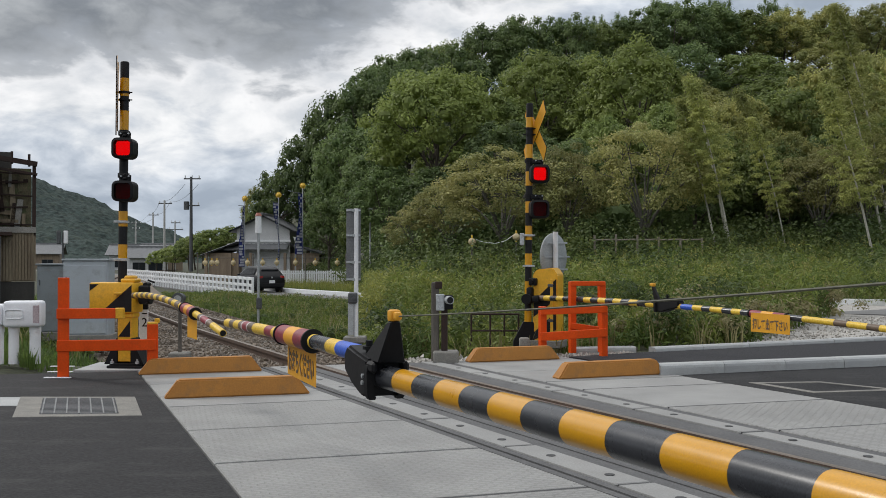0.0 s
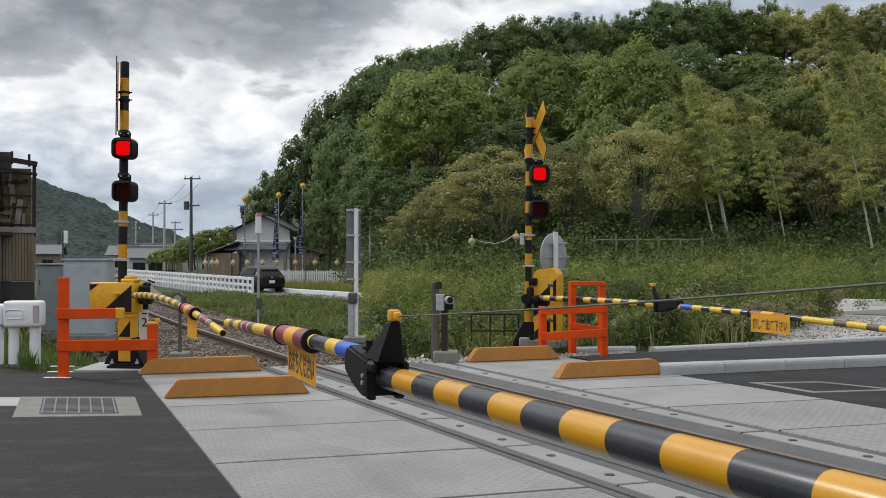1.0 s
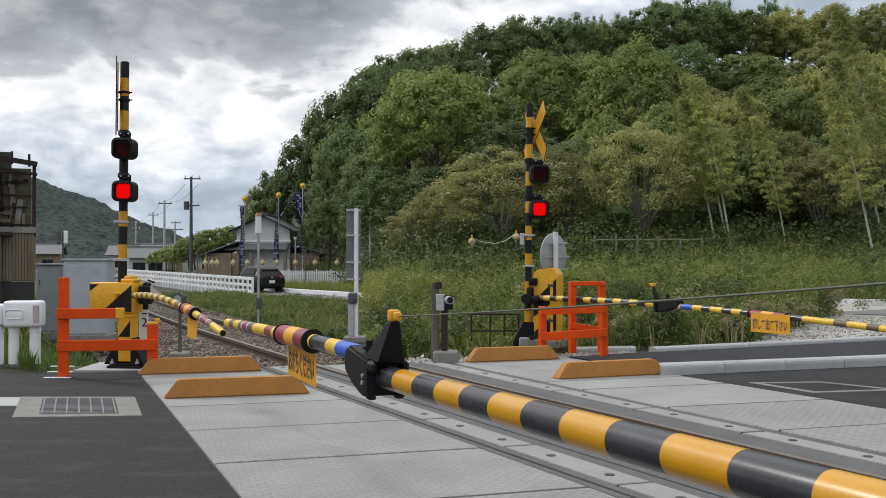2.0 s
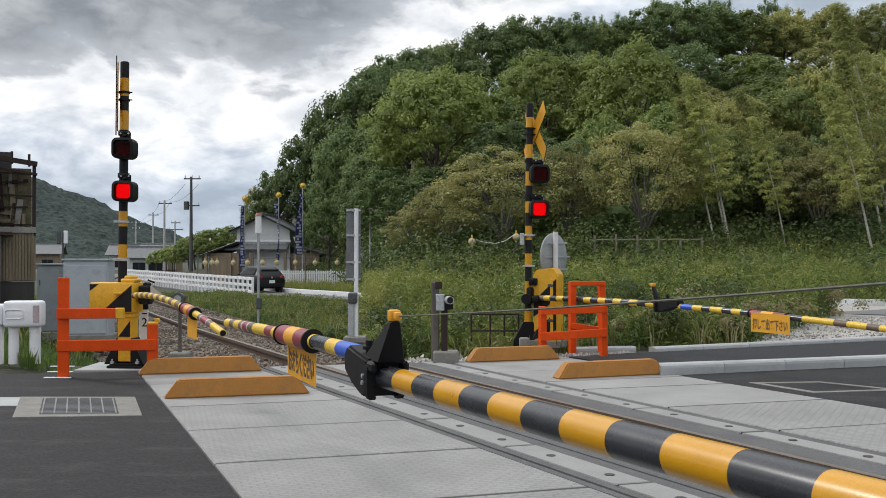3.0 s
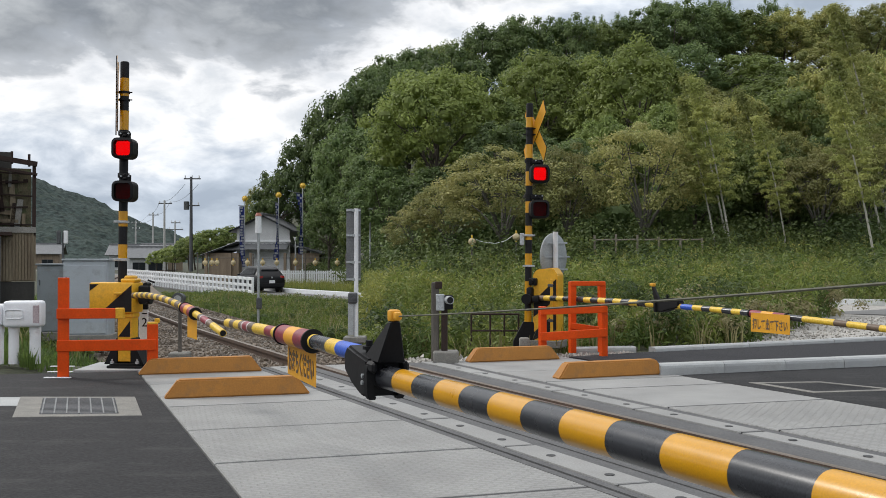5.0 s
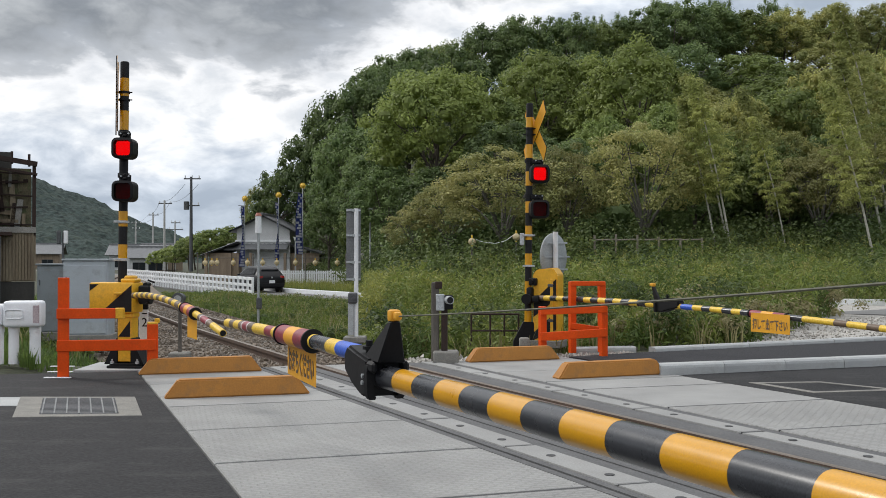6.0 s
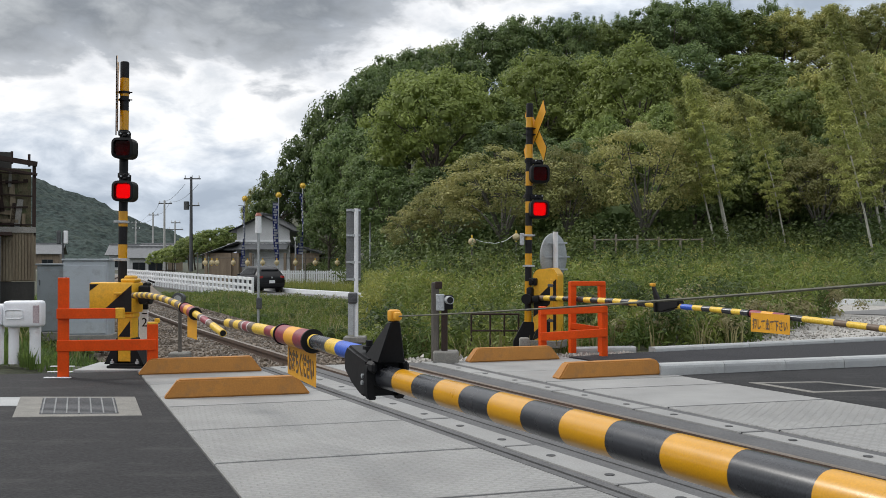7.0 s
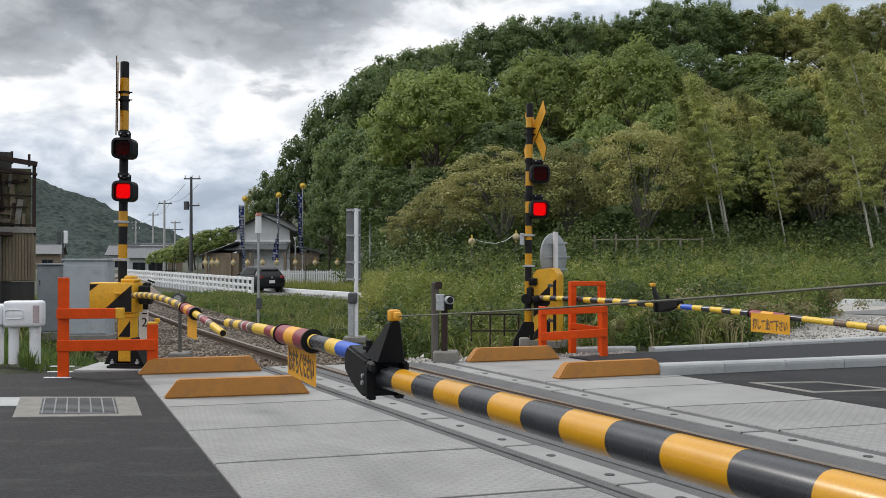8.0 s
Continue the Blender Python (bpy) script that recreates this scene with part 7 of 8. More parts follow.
def bamboo(name, seed, height, label):
    """A leaning pale culm with drooping feathery plumes towards its top."""
    rng = np.random.default_rng(seed)
    t = thing(name, label, "bamboo", "bamboo stems")
    lean = -rng.uniform(0.12, 0.18)
    bow = -rng.uniform(0.3, 0.8)
    f = lambda s: Vector((lean * height * s + bow * s ** 3, 0.4 * s, height * s))
    bm = bmesh.new()
    ring_tube(bm, [Vector((0, 0, -0.8))] + [f(i / 9) for i in range(1, 10)], [0.065 * (1 - 0.085 * i) for i in range(10)], 7)
    part("culm", bm, M["pale_bark"], t)
    cs, rs = [], []
    for i in range(64):
        s = 0.40 + 0.62 * (i + rng.random()) / 64
        a = 2.39996 * i
        reach = (1.25 - 1.25 * max(0.0, s - 0.62) / 0.4) * rng.uniform(0.35, 1.0) * (0.6 if s < 0.5 else 1.0)
        cs.append(np.array(f(s)) + np.array([math.cos(a) * reach, math.sin(a) * reach, -0.3 * reach]))
        rs.append(rng.uniform(0.24, 0.48))
    q = crown_quads(rng, cs, rs, 85, 0.19, 0.055, 0.35, 0.0, 0.6)
    crown = new("crown", fast_mesh("crown", q, 4, M["leaf_plume"]))
    crown.parent = t
    crown["kind"] = "stuff"
    return t


SWAYING = []


def build_wood():
    rng = random.Random(11)
    kinds = {
        "dark": [broadleaf("broadleaf_tree", 1, "leaf_dark", 78, 84, 0.31, "dark green evergreen tree on the wooded hill"),
                 broadleaf("broadleaf_tree", 2, "leaf_dark", 76, 84, 0.31, "dark green evergreen tree on the wooded hill", 0.4)],
        "mid": [broadleaf("broadleaf_tree", 3, "leaf_mid", 82, 90, 0.29, "mid green broadleaf tree with a domed crown"),
                broadleaf("broadleaf_tree", 4, "leaf_mid", 80, 90, 0.29, "mid green broadleaf tree with a domed crown", 0.35)],
        "light": [broadleaf("broadleaf_tree", 5, "leaf_light", 110, 125, 0.235, "light green camphor tree with a billowing domed crown", 0.3),
                  broadleaf("broadleaf_tree", 15, "leaf_light", 108, 125, 0.235, "light green camphor tree with a billowing domed crown", 0.3)],
        "yellow": [broadleaf("broadleaf_tree", 25, "leaf_bamboo", 90, 104, 0.25, "yellowish green feathery tree on the wooded hill", 0.45)],
        "pine": [broadleaf("pine_tree", 31, "leaf_dark", 50, 120, 0.22, "dark ragged pine on the crest of the hill", 0.9, -0.2, 0.4)],
        "low": [broadleaf("broadleaf_tree", 44, "leaf_mid", 40, 80, 0.5, "low green tree beside the far road"), broadleaf("broadleaf_tree", 45, "leaf_light", 40, 80, 0.5, "low light green tree beside the far road")],
        "brown": [cherry("cherry_tree", 6, "brownish green cherry tree with bare grey limbs"), cherry("cherry_tree", 7, "brownish green cherry tree with bare grey limbs")],
        "bamboo": [bamboo("bamboo_stem", 8, 9.5, "tall pale bamboo stem with yellowish green plumes"), bamboo("bamboo_stem", 9, 8.5, "tall pale bamboo stem with yellowish green plumes"),
                   bamboo("bamboo_stem", 10, 9.0, "tall pale bamboo stem with yellowish green plumes")],
    }
    nominal = {"brown": (6.3, 3.1)}
    used = set()

    def plant(kind, x, y, top, wide, sink=0.0):
        """Top is the crown's height above the road, wide the half width of the crown."""
        src = rng.choice(kinds[kind])
        z = ground_z(x, y) - sink
        h0, w0 = nominal.get(kind, (10.0, 4.5))
        sw, sh = wide / w0, max(2.5, top - z) / h0
        m = Matrix.Translation((x, y, z)) @ Matrix.Rotation(rng.uniform(0, 6.28), 4, "Z") @ Matrix.Diagonal((sw, sw, sh, 1))
        if src.name not in used:
            used.add(src.name)
            src.matrix_basis = m
        else:
            copy_thing(src, m @ Matrix.Diagonal((*src.scale, 1)).inverted())

    def stem(x, y, s):
        src = rng.choice(kinds["bamboo"])
        turn = rng.uniform(-0.35, 0.35)
        m = Matrix.Translation((x, y, ground_z(x, y))) @ Matrix.Rotation(turn, 4, "Z") @ Matrix.Scale(s, 4)
        if src.name not in used:
            used.add(src.name)
            src.matrix_basis = m
            made = src
        else:
            made = copy_thing(src, m @ Matrix.Diagonal((*src.scale, 1)).inverted())
        SWAYING.append((made, m.translation.copy(), turn, rng.uniform(0, 6.28), s))

    # cherries and bamboo along the foot of the wood
    for x, y, top, wide in ((3.0, 48.0, 7.0, 3.7), (9.8, 46.0, 8.1, 3.1), (6.4, 49.0, 7.3, 2.2), (-1.5, 52.0, 4.3, 1.9), (0.3, 51.0, 5.6, 2.2), (18.6, 47.0, 7.0, 2.4), (21.2, 47.5, 7.7, 2.6)):
        plant("brown", x, y, top, wide)
    for x, y, s in ((13.5, 44.0, 1.0), (12.9, 44.3, 0.86), (14.2, 47.0, 1.0), (16.2, 44.5, 0.72), (19.0, 41.5, 0.98), (21.5, 46.0, 1.1), (23.6, 50.0, 1.3), (17.6, 50.0, 0.95)):
        stem(x, y, s)
    # the great crowns in front
    for kind, x, y, top, wide in (("light", -0.5, 62.0, 14.0, 4.7), ("light", 7.2, 67.0, 15.6, 4.4), ("light", 12.4, 61.0, 15.0, 4.3), ("mid", 3.6, 64.0, 12.6, 3.6), ("dark", 3.9, 57.0, 9.6, 3.2),
                                  ("mid", 9.6, 56.0, 9.8, 2.6), ("mid", 12.9, 54.0, 10.4, 2.4), ("dark", -3.6, 60.0, 7.0, 2.7), ("dark", 7.0, 54.0, 8.2, 2.8), ("dark", 0.2, 57.0, 7.0, 3.0),
                                  ("yellow", 17.4, 55.0, 10.8, 2.7), ("mid", 20.2, 56.0, 11.6, 3.0), ("yellow", 23.6, 57.0, 13.0, 3.2), ("yellow", 26.5, 58.0, 13.8, 3.2), ("mid", 16.8, 49.5, 7.4, 2.3),
                                  ("mid", 15.0, 52.0, 8.4, 2.2), ("yellow", 18.4, 50.5, 8.0, 2.0), ("dark", 20.6, 51.5, 8.0, 2.6), ("mid", 24.0, 52.0, 9.2, 2.6), ("dark", 13.0, 49.5, 6.2, 2.4)):
        plant(kind, x, y, top, wide)
    # the dark west end behind the house
    for kind, x, y, top, wide in (("dark", -15.4, 91.0, 10.0, 3.0), ("dark", -12.6, 89.0, 13.4, 3.6), ("dark", -9.6, 87.0, 16.4, 4.0), ("dark", -6.6, 85.0, 18.0, 4.2), ("dark", -7.4, 77.0, 12.2, 3.6),
                                  ("dark", -5.0, 91.0, 20.4, 4.4), ("dark", -9.7, 84.0, 9.4, 2.7), ("dark", -5.0, 71.0, 9.6, 3.0), ("dark", -11.6, 92.5, 11.0, 2.8), ("mid", -6.0, 68.5, 5.2, 1.8),
                                  ("mid", -17.6, 95.0, 7.4, 2.2), ("yellow", -18.9, 97.0, 8.6, 1.7), ("dark", -2.6, 78.0, 14.6, 3.8), ("dark", -8.6, 72.0, 6.0, 2.4)):
        plant(kind, x, y, top, wide)
    # rows that climb the slope to the crest: (distance, rise over eye level per metre at the west and at the east, spacing)
    for y, west, east, step, pick in ((72, 0.165, 0.185, 6.8, ("mid", "dark", "light")), (80, 0.195, 0.205, 7.0, ("dark", "mid", "mid")), (89, 0.212, 0.228, 7.2, ("dark", "mid", "dark"))):
        x = y * 0.005
        while x < y * 0.52:
            q = x / y / 0.5
            kind = rng.choice(pick) if q < 0.5 else rng.choice(("yellow", "mid", "yellow", "light"))
            plant(kind, x + rng.uniform(-1.2, 1.2), y + rng.uniform(-2, 2), 1.45 + (west + (east - west) * q) * y * rng.uniform(0.95, 1.03), rng.uniform(3.9, 4.7))
            x += step
    crest = ((-0.056, 0.212), (-0.026, 0.221), (0.006, 0.231), (0.045, 0.245), (0.087, 0.249), (0.128, 0.251), (0.170, 0.247), (0.206, 0.257), (0.242, 0.269), (0.283, 0.27), (0.325, 0.264), (0.366, 0.262), (0.414, 0.267), (0.46, 0.267), (0.5, 0.27))
    for side, rise in crest:
        kind = "yellow" if side > 0.35 else rng.choice(("dark", "mid", "dark"))
        plant(kind, side * 105, 105 + rng.uniform(-2, 2), 1.45 + rise * 105, rng.uniform(3.6, 4.6))
    for side, rise in crest:
        plant("low", side * 113, 113, 1.45 + rise * 113 * 0.955, 4.6)
    for side, rise in ((0.07, 0.253), (0.158, 0.254), (0.194, 0.258), (0.232, 0.275), (0.29, 0.277), (0.345, 0.275)):
        plant("pine", side * 110, 110, 1.45 + rise * 110, rng.uniform(1.6, 2.4))
    # low trees left of the house
    for x, y, top, wide in ((-21.5, 97, 4.2, 2.1), (-23.2, 96, 4.4, 2.2), (-25.0, 99, 4.2, 2.1), (-26.6, 102, 3.9, 2.0), (-19.6, 100, 4.4, 2.2), (-28.3, 106, 3.8, 2.0), (-23.0, 106, 5.0, 2.5), (-30.5, 108, 2.8, 1.6), (-33.0, 116, 3.0, 1.7), (-28.0, 112, 3.6, 1.9), (-35.5, 122, 2.8, 1.6), (-38.0, 126, 2.4, 1.5)):
        plant("low", x, y, top, wide)


build_wood()


def thicket():
    """Dark leaf clumps added to stand for the deep shade under the crowns."""
    rng = np.random.default_rng(41)
    cs, rs = [], []
    for i in range(420):
        x = rng.uniform(-8, 29)
        y = max(hill_foot(x), 49.0) + rng.uniform(2.0, 12.0)
        if x / y > 0.52:
            continue
        r = rng.uniform(0.7, 1.5)
        cs.append(np.array([x, y, ground_z(x, y) + r * rng.uniform(0.2, 1.6)]))
        rs.append(r)
    q = crown_quads(rng, cs, rs, 95, 0.28, 0.18, 0.2, 0.4)
    tagged(new("thicket", fast_mesh("thicket", q, 4, M["leaf_dark"])), "dark leaf clumps that stand for the shade under the wood", "shrubs", kind="stuff")


thicket()


# ---- shrubs and weeds ----
def off_limits(x, y):
    """Places that stay free of plants: roads, deck, track, gravel."""
    u, n = -0.462 * x + 0.887 * y, 0.887 * x + 0.462 * y
    w = -0.284 * x + 0.959 * y
    if w < 13.15 + max(0.0, (n - 9)) * 0.14:
        return True
    nn = n - bend(u)
    if u < 60 and 2.0 < nn < 7.0 + max(0.0, (15.5 - u)) * 0.25:
        return True
    if n > 12.0 and w < 14 + (n - 12) * 0.8 and n < 32 and w < 24:
        return True
    for (xa, ya), (xb, yb) in zip(FAR_ROAD, FAR_ROAD[1:]):
        a, b, p = Vector((xa, ya)), Vector((xb, yb)), Vector((x, y))
        s = max(0, min(1, (p - a).dot(b - a) / (b - a).length_squared))
        if (p - a.lerp(b, s)).length < 2.75:
            return True
    return False


def scatter(rng, count, x0, x1, y0, y1, keep):
    pts = []
    while len(pts) < count:
        x, y = rng.uniform(x0, x1), rng.uniform(y0, y1)
        if abs(x) / y > 0.52 or off_limits(x, y) or not keep(x, y):
            continue
        pts.append((x, y, ground_z(x, y)))
    return np.array(pts)


def weed_height(x, y):
    """Low verge beside the track, tall goldenrod further in."""
    n = 0.887 * x + 0.462 * y
    low = 0.34 + 0.12 * noise.noise((x * 0.7, y * 0.3, 5))
    side = smooth((x / y + 0.088) / 0.05)
    tall = (0.55 + 0.85 * smooth((y - 16.5) / 9.0)) * (0.95 + 0.55 * noise.noise((x * 0.55, y * 0.4, 2)))
    return low * (1 - side) + tall * side


def weeds(name, pts, rng, mat, leaf, per, h_of, label, tips=None):
    """Upright weeds: stems with leaves all the way up."""
    n = len(pts)
    h = np.array([h_of(x, y) for x, y, _ in pts]) * rng.uniform(0.6, 1.25, n)
    lean = rng.normal(size=(n, 2)) * 0.16
    k = per
    s = rng.uniform(0.08, 1.0, (n, k))
    a = rng.uniform(0, 2 * np.pi, (n, k))
    spread = 0.12 * (1.15 - s) + 0.05
    base = pts[:, None, :] + np.stack([lean[:, None, 0] * s * h[:, None] + np.cos(a) * spread, lean[:, None, 1] * s * h[:, None] + np.sin(a) * spread, s * h[:, None]], axis=2)
    nrm = np.stack([np.cos(a) * 0.8, np.sin(a) * 0.8, np.full_like(a, 0.55)], axis=2) + rng.normal(size=(n, k, 3)) * 0.4
    q = leaf_quads(rng, base.reshape(-1, 3), nrm.reshape(-1, 3), rng.uniform(0.6, 1.3, n * k) * leaf, rng.uniform(0.6, 1.3, n * k) * leaf * 0.24)
    ob = new(name, fast_mesh(name, q, 4, M[mat]))
    tagged(ob, label, "weeds", kind="stuff")
    if tips:
        pick = rng.random(n) < tips
        m = int(pick.sum())
        kk = 16
        top = pts[pick][:, None, :] + np.stack([np.repeat((lean[pick, 0] * h[pick])[:, None], kk, 1), np.repeat((lean[pick, 1] * h[pick])[:, None], kk, 1), np.repeat(h[pick][:, None], kk, 1)], axis=2)
        top = top + rng.normal(size=(m, kk, 3)) * np.array([0.06, 0.06, 0.09])
        q = leaf_quads(rng, top.reshape(-1, 3), rng.normal(size=(m * kk, 3)) + np.array([0, -0.3, 0.5]), rng.uniform(0.6, 1.3, m * kk) * 0.07, rng.uniform(0.6, 1.3, m * kk) * 0.03)
        ob = new("goldenrod_flowers", fast_mesh("goldenrod_flowers", q, 4, M["weed_yellow"]))
        tagged(ob, "yellowish plumes of goldenrod above the weeds", "wild flowers", kind="stuff")


def grass(name, pts, rng, mat, height, label, per=5):
    n = len(pts)
    a = rng.uniform(0, 2 * np.pi, (n, per))
    h = rng.uniform(0.5, 1.25, (n, per)) * np.array([height(x, y) for x, y, _ in pts])[:, None]
    out = rng.uniform(0.1, 0.55, (n, per)) * h
    root = pts[:, None, :] + np.stack([np.cos(a) * 0.05, np.sin(a) * 0.05, np.full_like(a, -0.02)], axis=2)
    d = np.stack([np.cos(a), np.sin(a), np.zeros_like(a)], axis=2)
    side = np.stack([-np.sin(a), np.cos(a), np.zeros_like(a)], axis=2) * 0.011
    mid = root + d * (out * 0.35)[..., None] + np.stack([np.zeros_like(a), np.zeros_like(a), h * 0.65], axis=2)
    tip = root + d * out[..., None] + np.stack([np.zeros_like(a), np.zeros_like(a), h], axis=2)
    q = np.stack([root - side, root + side, mid + side * 0.8, mid - side * 0.8], axis=2).reshape(-1, 4, 3)
    q2 = np.stack([mid - side * 0.8, mid + side * 0.8, tip + side * 0.1, tip - side * 0.1], axis=2).reshape(-1, 4, 3)
    ob = new(name, fast_mesh(name, np.concatenate([q, q2]), 4, M[mat]))
    tagged(ob, label, "grass", kind="stuff")


def goldenrod_drift():
    """A bright stand of goldenrod where the verge meets the weeds."""
    rng = np.random.default_rng(31)
    pts = scatter(rng, 900, -4.5, 1.5, 24, 42, lambda x, y: -0.082 < x / y < 0.0)
    q = []
    for x, y, z in pts:
        h = rng.uniform(1.0, 1.6)
        k = 22
        s_ = rng.random(k)
        c = np.stack([x + rng.normal(size=k) * (0.05 + 0.16 * (1 - s_)), y + rng.normal(size=k) * 0.12, z + h * (0.35 + 0.65 * s_)], axis=1)
        q.append(leaf_quads(rng, c, rng.normal(size=(k, 3)) + np.array([0, -0.4, 0.5]), rng.uniform(0.08, 0.17, k), rng.uniform(0.025, 0.05, k)))
    tagged(new("goldenrod", fast_mesh("goldenrod", np.concatenate(q), 4, M["goldenrod"])), "yellow-green stand of goldenrod beside the railway", "wild flowers", kind="stuff")


M["goldenrod"] = foliage("goldenrod_leaf", (0.27, 0.27, 0.065), (0.17, 0.20, 0.055), scale=0.8, translucent=0.4)
goldenrod_drift()


def shrubs():
    rng = np.random.default_rng(21)
    cs, rs = [], []
    for i in range(600):
        x = rng.uniform(-12, 27)
        y = hill_foot(x) + rng.uniform(-5.0, 6.0)
        if abs(x) / y > 0.52 or off_limits(x, y):
            continue
        for k in range(3):
            r = rng.uniform(0.45, 1.0) + (0.8 * rng.random() if y > hill_foot(x) + 2 else 0.0)
            cs.append(np.array([x + rng.normal() * 0.5, y + rng.normal() * 0.5, ground_z(x, y) + r * rng.uniform(0.3, 1.1)]))
            rs.append(r)
    q = crown_quads(rng, cs, rs, 56, 0.19, 0.11, 0.3)
    tagged(new("undergrowth", fast_mesh("undergrowth", q, 4, M["undergrowth"])), "green undergrowth at the foot of the wood", "shrubs", kind="stuff")


shrubs()
prng = np.random.default_rng(5)
weeds("tall_weeds", scatter(prng, 6400, -4, 24, 15.8, 46, lambda x, y: x / y > -0.095 and prng.random() < (1.0 if y < 26 else 0.6)), prng, "weed", 0.18, 23, weed_height, "tall green weeds beside the railway", 0.18)
weeds("verge_weeds", scatter(prng, 6000, -16, -1.0, 16, 48, lambda x, y: x / y <= -0.08), prng, "weed", 0.13, 16, weed_height, "low green weeds on the railway verge", 0.02)
grass("verge_grass", scatter(prng, 7500, -18, 3, 15.5, 50, lambda x, y: x / y <= -0.04), prng, "grass", lambda x, y: 0.30, "green grass on the railway verge")
grass("tall_grass", scatter(prng, 3500, -2, 26, 15.6, 46, lambda x, y: x / y > -0.06), prng, "grass", lambda x, y: 0.30, "long grass among the weeds")
grass("dry_grass_tufts", scatter(prng, 2200, -14, 26, 15.4, 44, lambda x, y: x / y > -0.06 or prng.random() < 0.35), prng, "straw", lambda x, y: 0.5, "dry yellow grass among the weeds")


def roadside_strip():
    """Mown strip between the far kerb and the picket fence."""
    rng = np.random.default_rng(14)
    pts = []
    while len(pts) < 2600:
        x, y = rng.uniform(-13.5, -3.0), rng.uniform(47.5, 66.0)
        kerb_y = 47.2 + (-4.0 - x) * 1.48
        if y < kerb_y + 0.7 or y > 60.3 - 0.47 * x or x / y < -0.185:
            continue
        pts.append((x, y, ground_z(x, y)))
    pts = np.array(pts)
    grass("roadside_grass", pts[:1700], rng, "grass", lambda x, y: 0.34, "green grass between the kerb and the picket fence")
    grass("roadside_weeds", pts[1700:], rng, "goldenrod", lambda x, y: 0.6, "yellow-green weeds between the kerb and the picket fence")


roadside_strip()


def west_verge():
    rng = np.random.default_rng(8)
    pts = []
    while len(pts) < 1500:
        x, y = rng.uniform(-11, -3.6), rng.uniform(13.2, 19.5)
        u, n = -0.462 * x + 0.887 * y, 0.887 * x + 0.462 * y
        w = -0.284 * x + 0.959 * y
        if w < 13.45 or n > 2.2 or (y > 16.6 and -7.8 < x < -5.8):
            continue
        pts.append((x, y, ground_z(x, y)))
    pts = np.array(pts)
    grass("west_grass", pts, rng, "grass", lambda x, y: 0.16 if x > -4.9 else 0.24, "green grass beside the relay cabinets")


west_verge()


def gravel_stones():
    """Loose pale stones on the gravel patch and along the foot of the deck."""
    rng = np.random.default_rng(71)
    base = np.array([(1, 0, 0), (-1, 0, 0), (0, 1, 0), (0, -1, 0), (0, 0, 1), (0, 0, -1)], float)
    faces = [(0, 2, 4), (2, 1, 4), (1, 3, 4), (3, 0, 4), (2, 0, 5), (1, 2, 5), (3, 1, 5), (0, 3, 5)]
    tris = []
    for i in range(5200):
        if i < 4300:
            n, w = rng.uniform(11.8, 26), rng.uniform(13.9, 19.5)
            if w < 13.5 + (n - 11.8) * 0.14 + 0.35 or w > 15.6 + (n - 11.8) * 0.7:
                continue
            z, s = -0.03, rng.uniform(0.015, 0.045)
        else:
            n, w = rng.uniform(5.6, 9.4), 12.95 + abs(rng.normal()) * 0.22
            z, s = -0.05, rng.uniform(0.025, 0.06)
        x, y = at_slab(n, w)
        v = (base * rng.uniform(0.6, 1.25, (6, 1)) * s * np.array([1.1, 1.0, 0.7])) @ np.array(Euler(rng.random(3) * 6.28).to_matrix()) + (x, y, z + s * 0.3)
        for f in faces:
            tris.append(v[list(f)])
    ob = new("gravel_stones", fast_mesh("gravel_stones", np.array(tris), 3, M["gravel_loose"]))
    tagged(ob, "loose pale gravel stones", "gravel", kind="stuff")


M["gravel_loose"] = foliage("gravel_loose", (0.40, 0.38, 0.345), (0.26, 0.245, 0.22), scale=1.5, translucent=0.0)
gravel_stones()


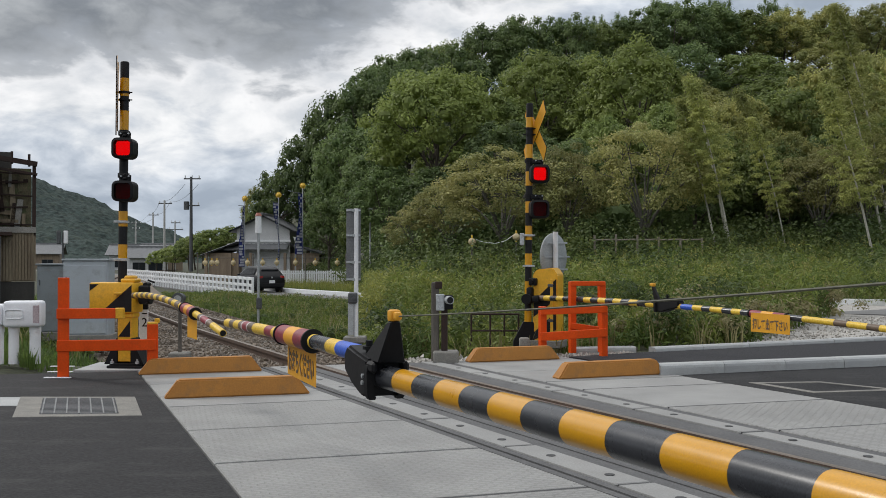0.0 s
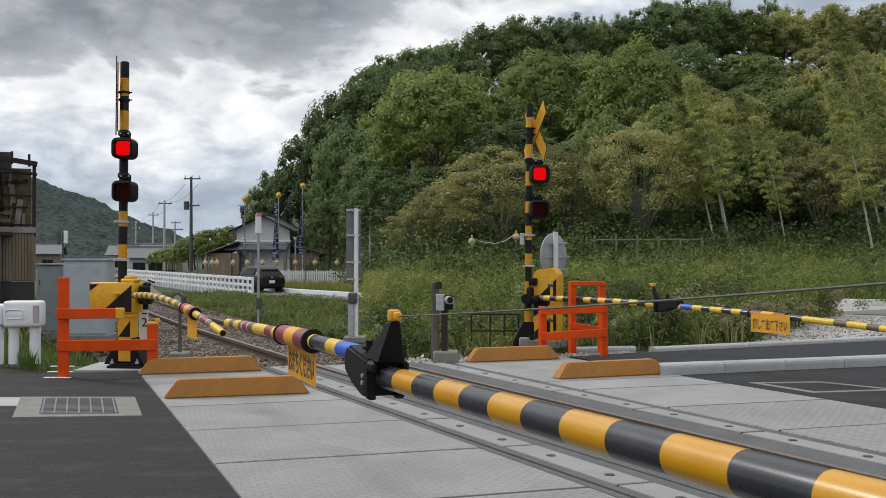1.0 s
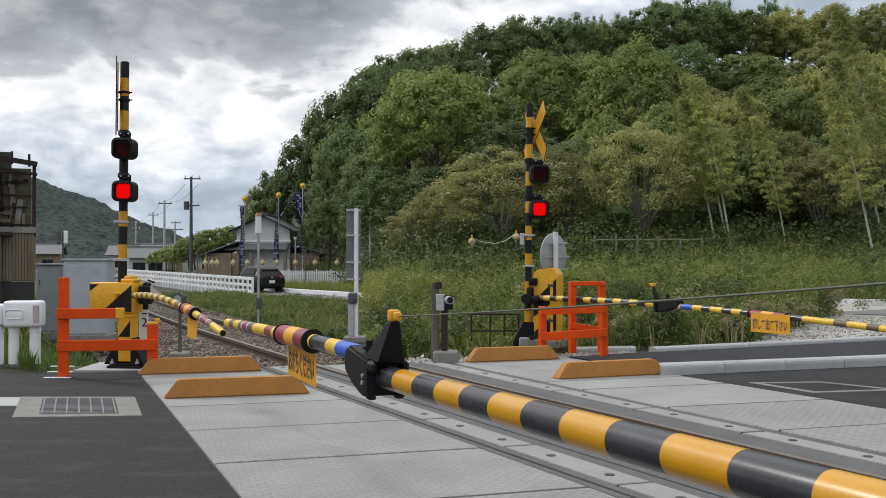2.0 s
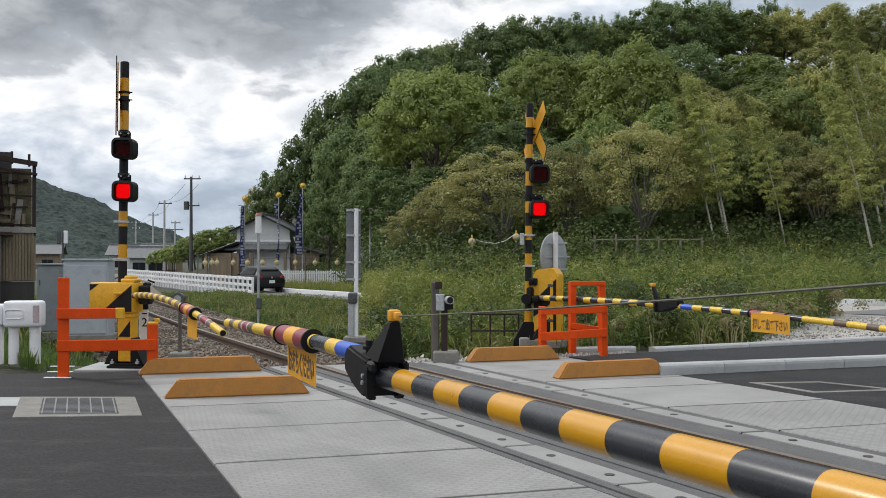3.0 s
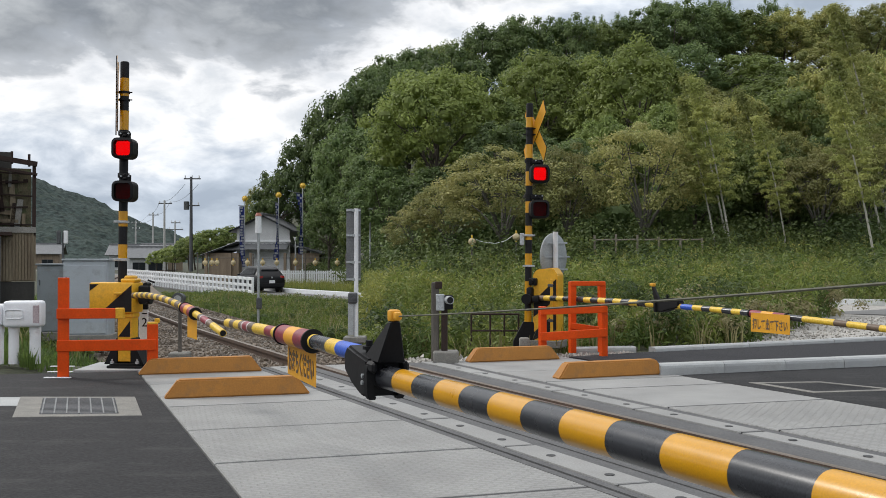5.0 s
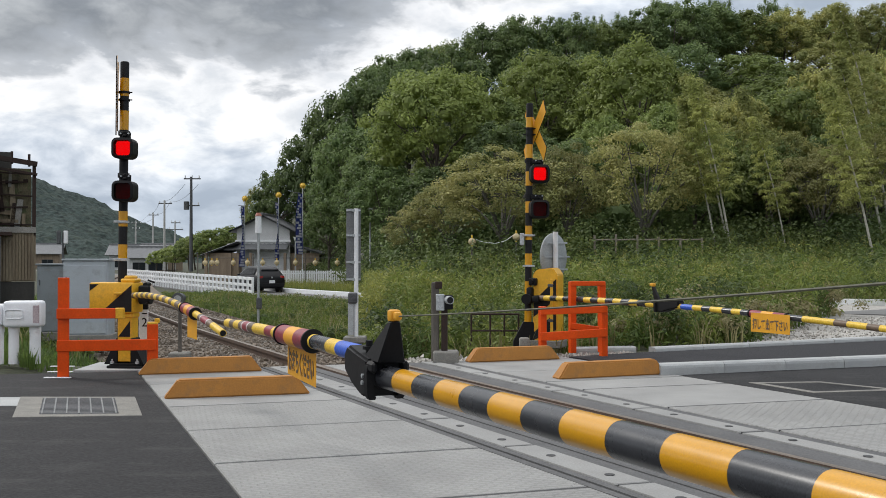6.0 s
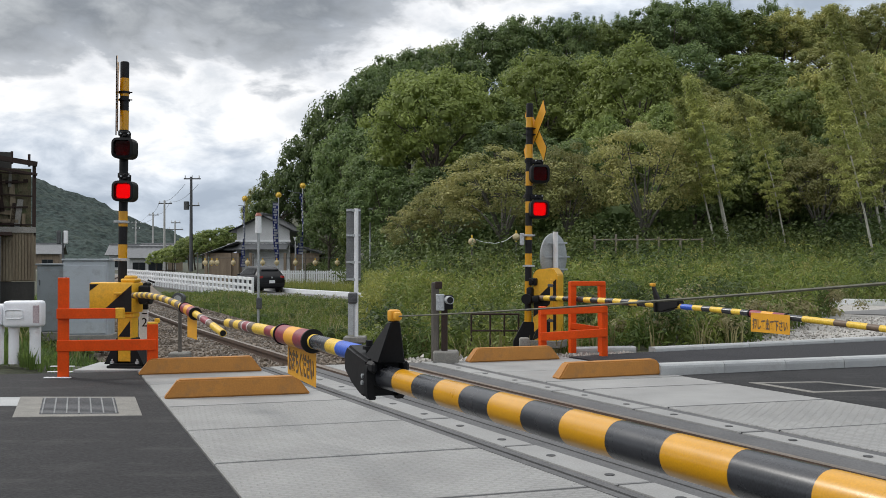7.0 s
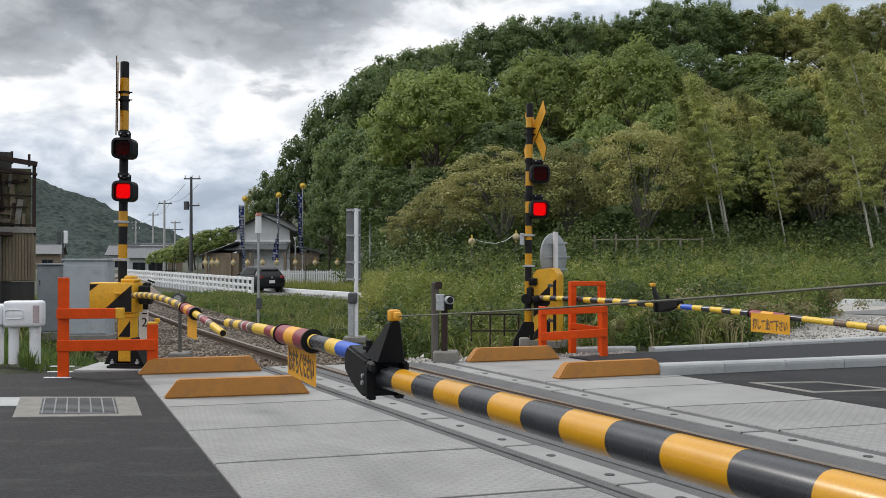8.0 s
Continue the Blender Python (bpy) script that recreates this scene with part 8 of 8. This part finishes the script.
def brambles():
    """Leafy bushes of their own among the weeds: dark brambles, and pale yellow-green goldenrod clumps."""
    rng = np.random.default_rng(61)
    for name, mat, count, leaf, lo, hi, label, keep in (
            ("brambles", "undergrowth", 170, 0.10, 0.35, 0.95, "dark green bramble bushes among the weeds", lambda x, y: x / y > -0.07),
            ("verge_bushes", "undergrowth", 120, 0.08, 0.12, 0.34, "low dark green bushes on the railway verge", lambda x, y: x / y <= -0.07),
            ("goldenrod_clumps", "goldenrod", 90, 0.09, 0.4, 1.1, "yellow-green goldenrod clumps among the weeds", lambda x, y: y > 22 and x / y > -0.06),
            ("dry_brush", "straw", 60, 0.09, 0.35, 0.8, "dry brownish brush among the weeds", lambda x, y: x > 3 and y < 26)):
        cs, rs = [], []
        for x, y, z in scatter(rng, count, -14, 24, 16, 40, keep):
            h = rng.uniform(lo, hi)
            for k in range(4):
                r = h * rng.uniform(0.28, 0.5)
                cs.append(np.array([x + rng.normal() * h * 0.4, y + rng.normal() * h * 0.4, z + h * rng.uniform(0.3, 1.0)]))
                rs.append(r)
        q = crown_quads(rng, cs, rs, 75, leaf, leaf * 0.5, 0.4)
        tagged(new(name, fast_mesh(name, q, 4, M[mat])), label, "bushes", kind="stuff")


brambles()


# ---- what moves ----
def motions():
    """The burning lights jump between their two lamps."""
    flips = [0.25, 0.9, 1.55, 2.19, 2.77, 3.45, 4.05, 4.67, 5.3, 5.95, 6.55, 7.22, 7.85]
    for light, lamps in ((west_light, west_lamps), (east_light, east_lamps)):
        rows, k = [], 0
        seats = [m @ Matrix.Translation((0, -0.055, 0)) for m in lamps]
        rows.append((0.0, seats[0]))
        for t in flips:
            rows.append((t - 1 / 60, seats[k]))
            k = 1 - k
            rows.append((t + 1 / 60, seats[k]))
        rows.append((8.0, seats[k]))
        walk(light, rows)
    # the banners swing round their poles in the wind, each piece a little later than the one above
    for cloth, zc, phase, i in BANNERS:
        rows = []
        for k in range(21):
            t = 0.4 * k
            a = 68 + 22 * math.sin(2.1 * t + phase * 2 - 0.22 * i) + 14 * math.sin(3.7 * t + phase * 3 - 0.4 * i)
            rows.append((t, pose(0, 0, zc, 2.5 * math.sin(2.6 * t + phase - 0.3 * i), 0, a)))
        walk(cloth, rows)
    # the bamboo sways a little
    for stem, foot, turn, phase, size in SWAYING:
        rows = []
        for k in range(11):
            t = 0.8 * k
            tilt = 0.9 * math.sin(1.9 * t + phase) + 0.4 * math.sin(3.3 * t + 2 * phase)
            rows.append((t, Matrix.Translation(foot) @ Matrix.Rotation(radians(tilt), 4, "Y") @ Matrix.Rotation(turn, 4, "Z") @ Matrix.Scale(size, 4)))
        walk(stem, rows)


motions()
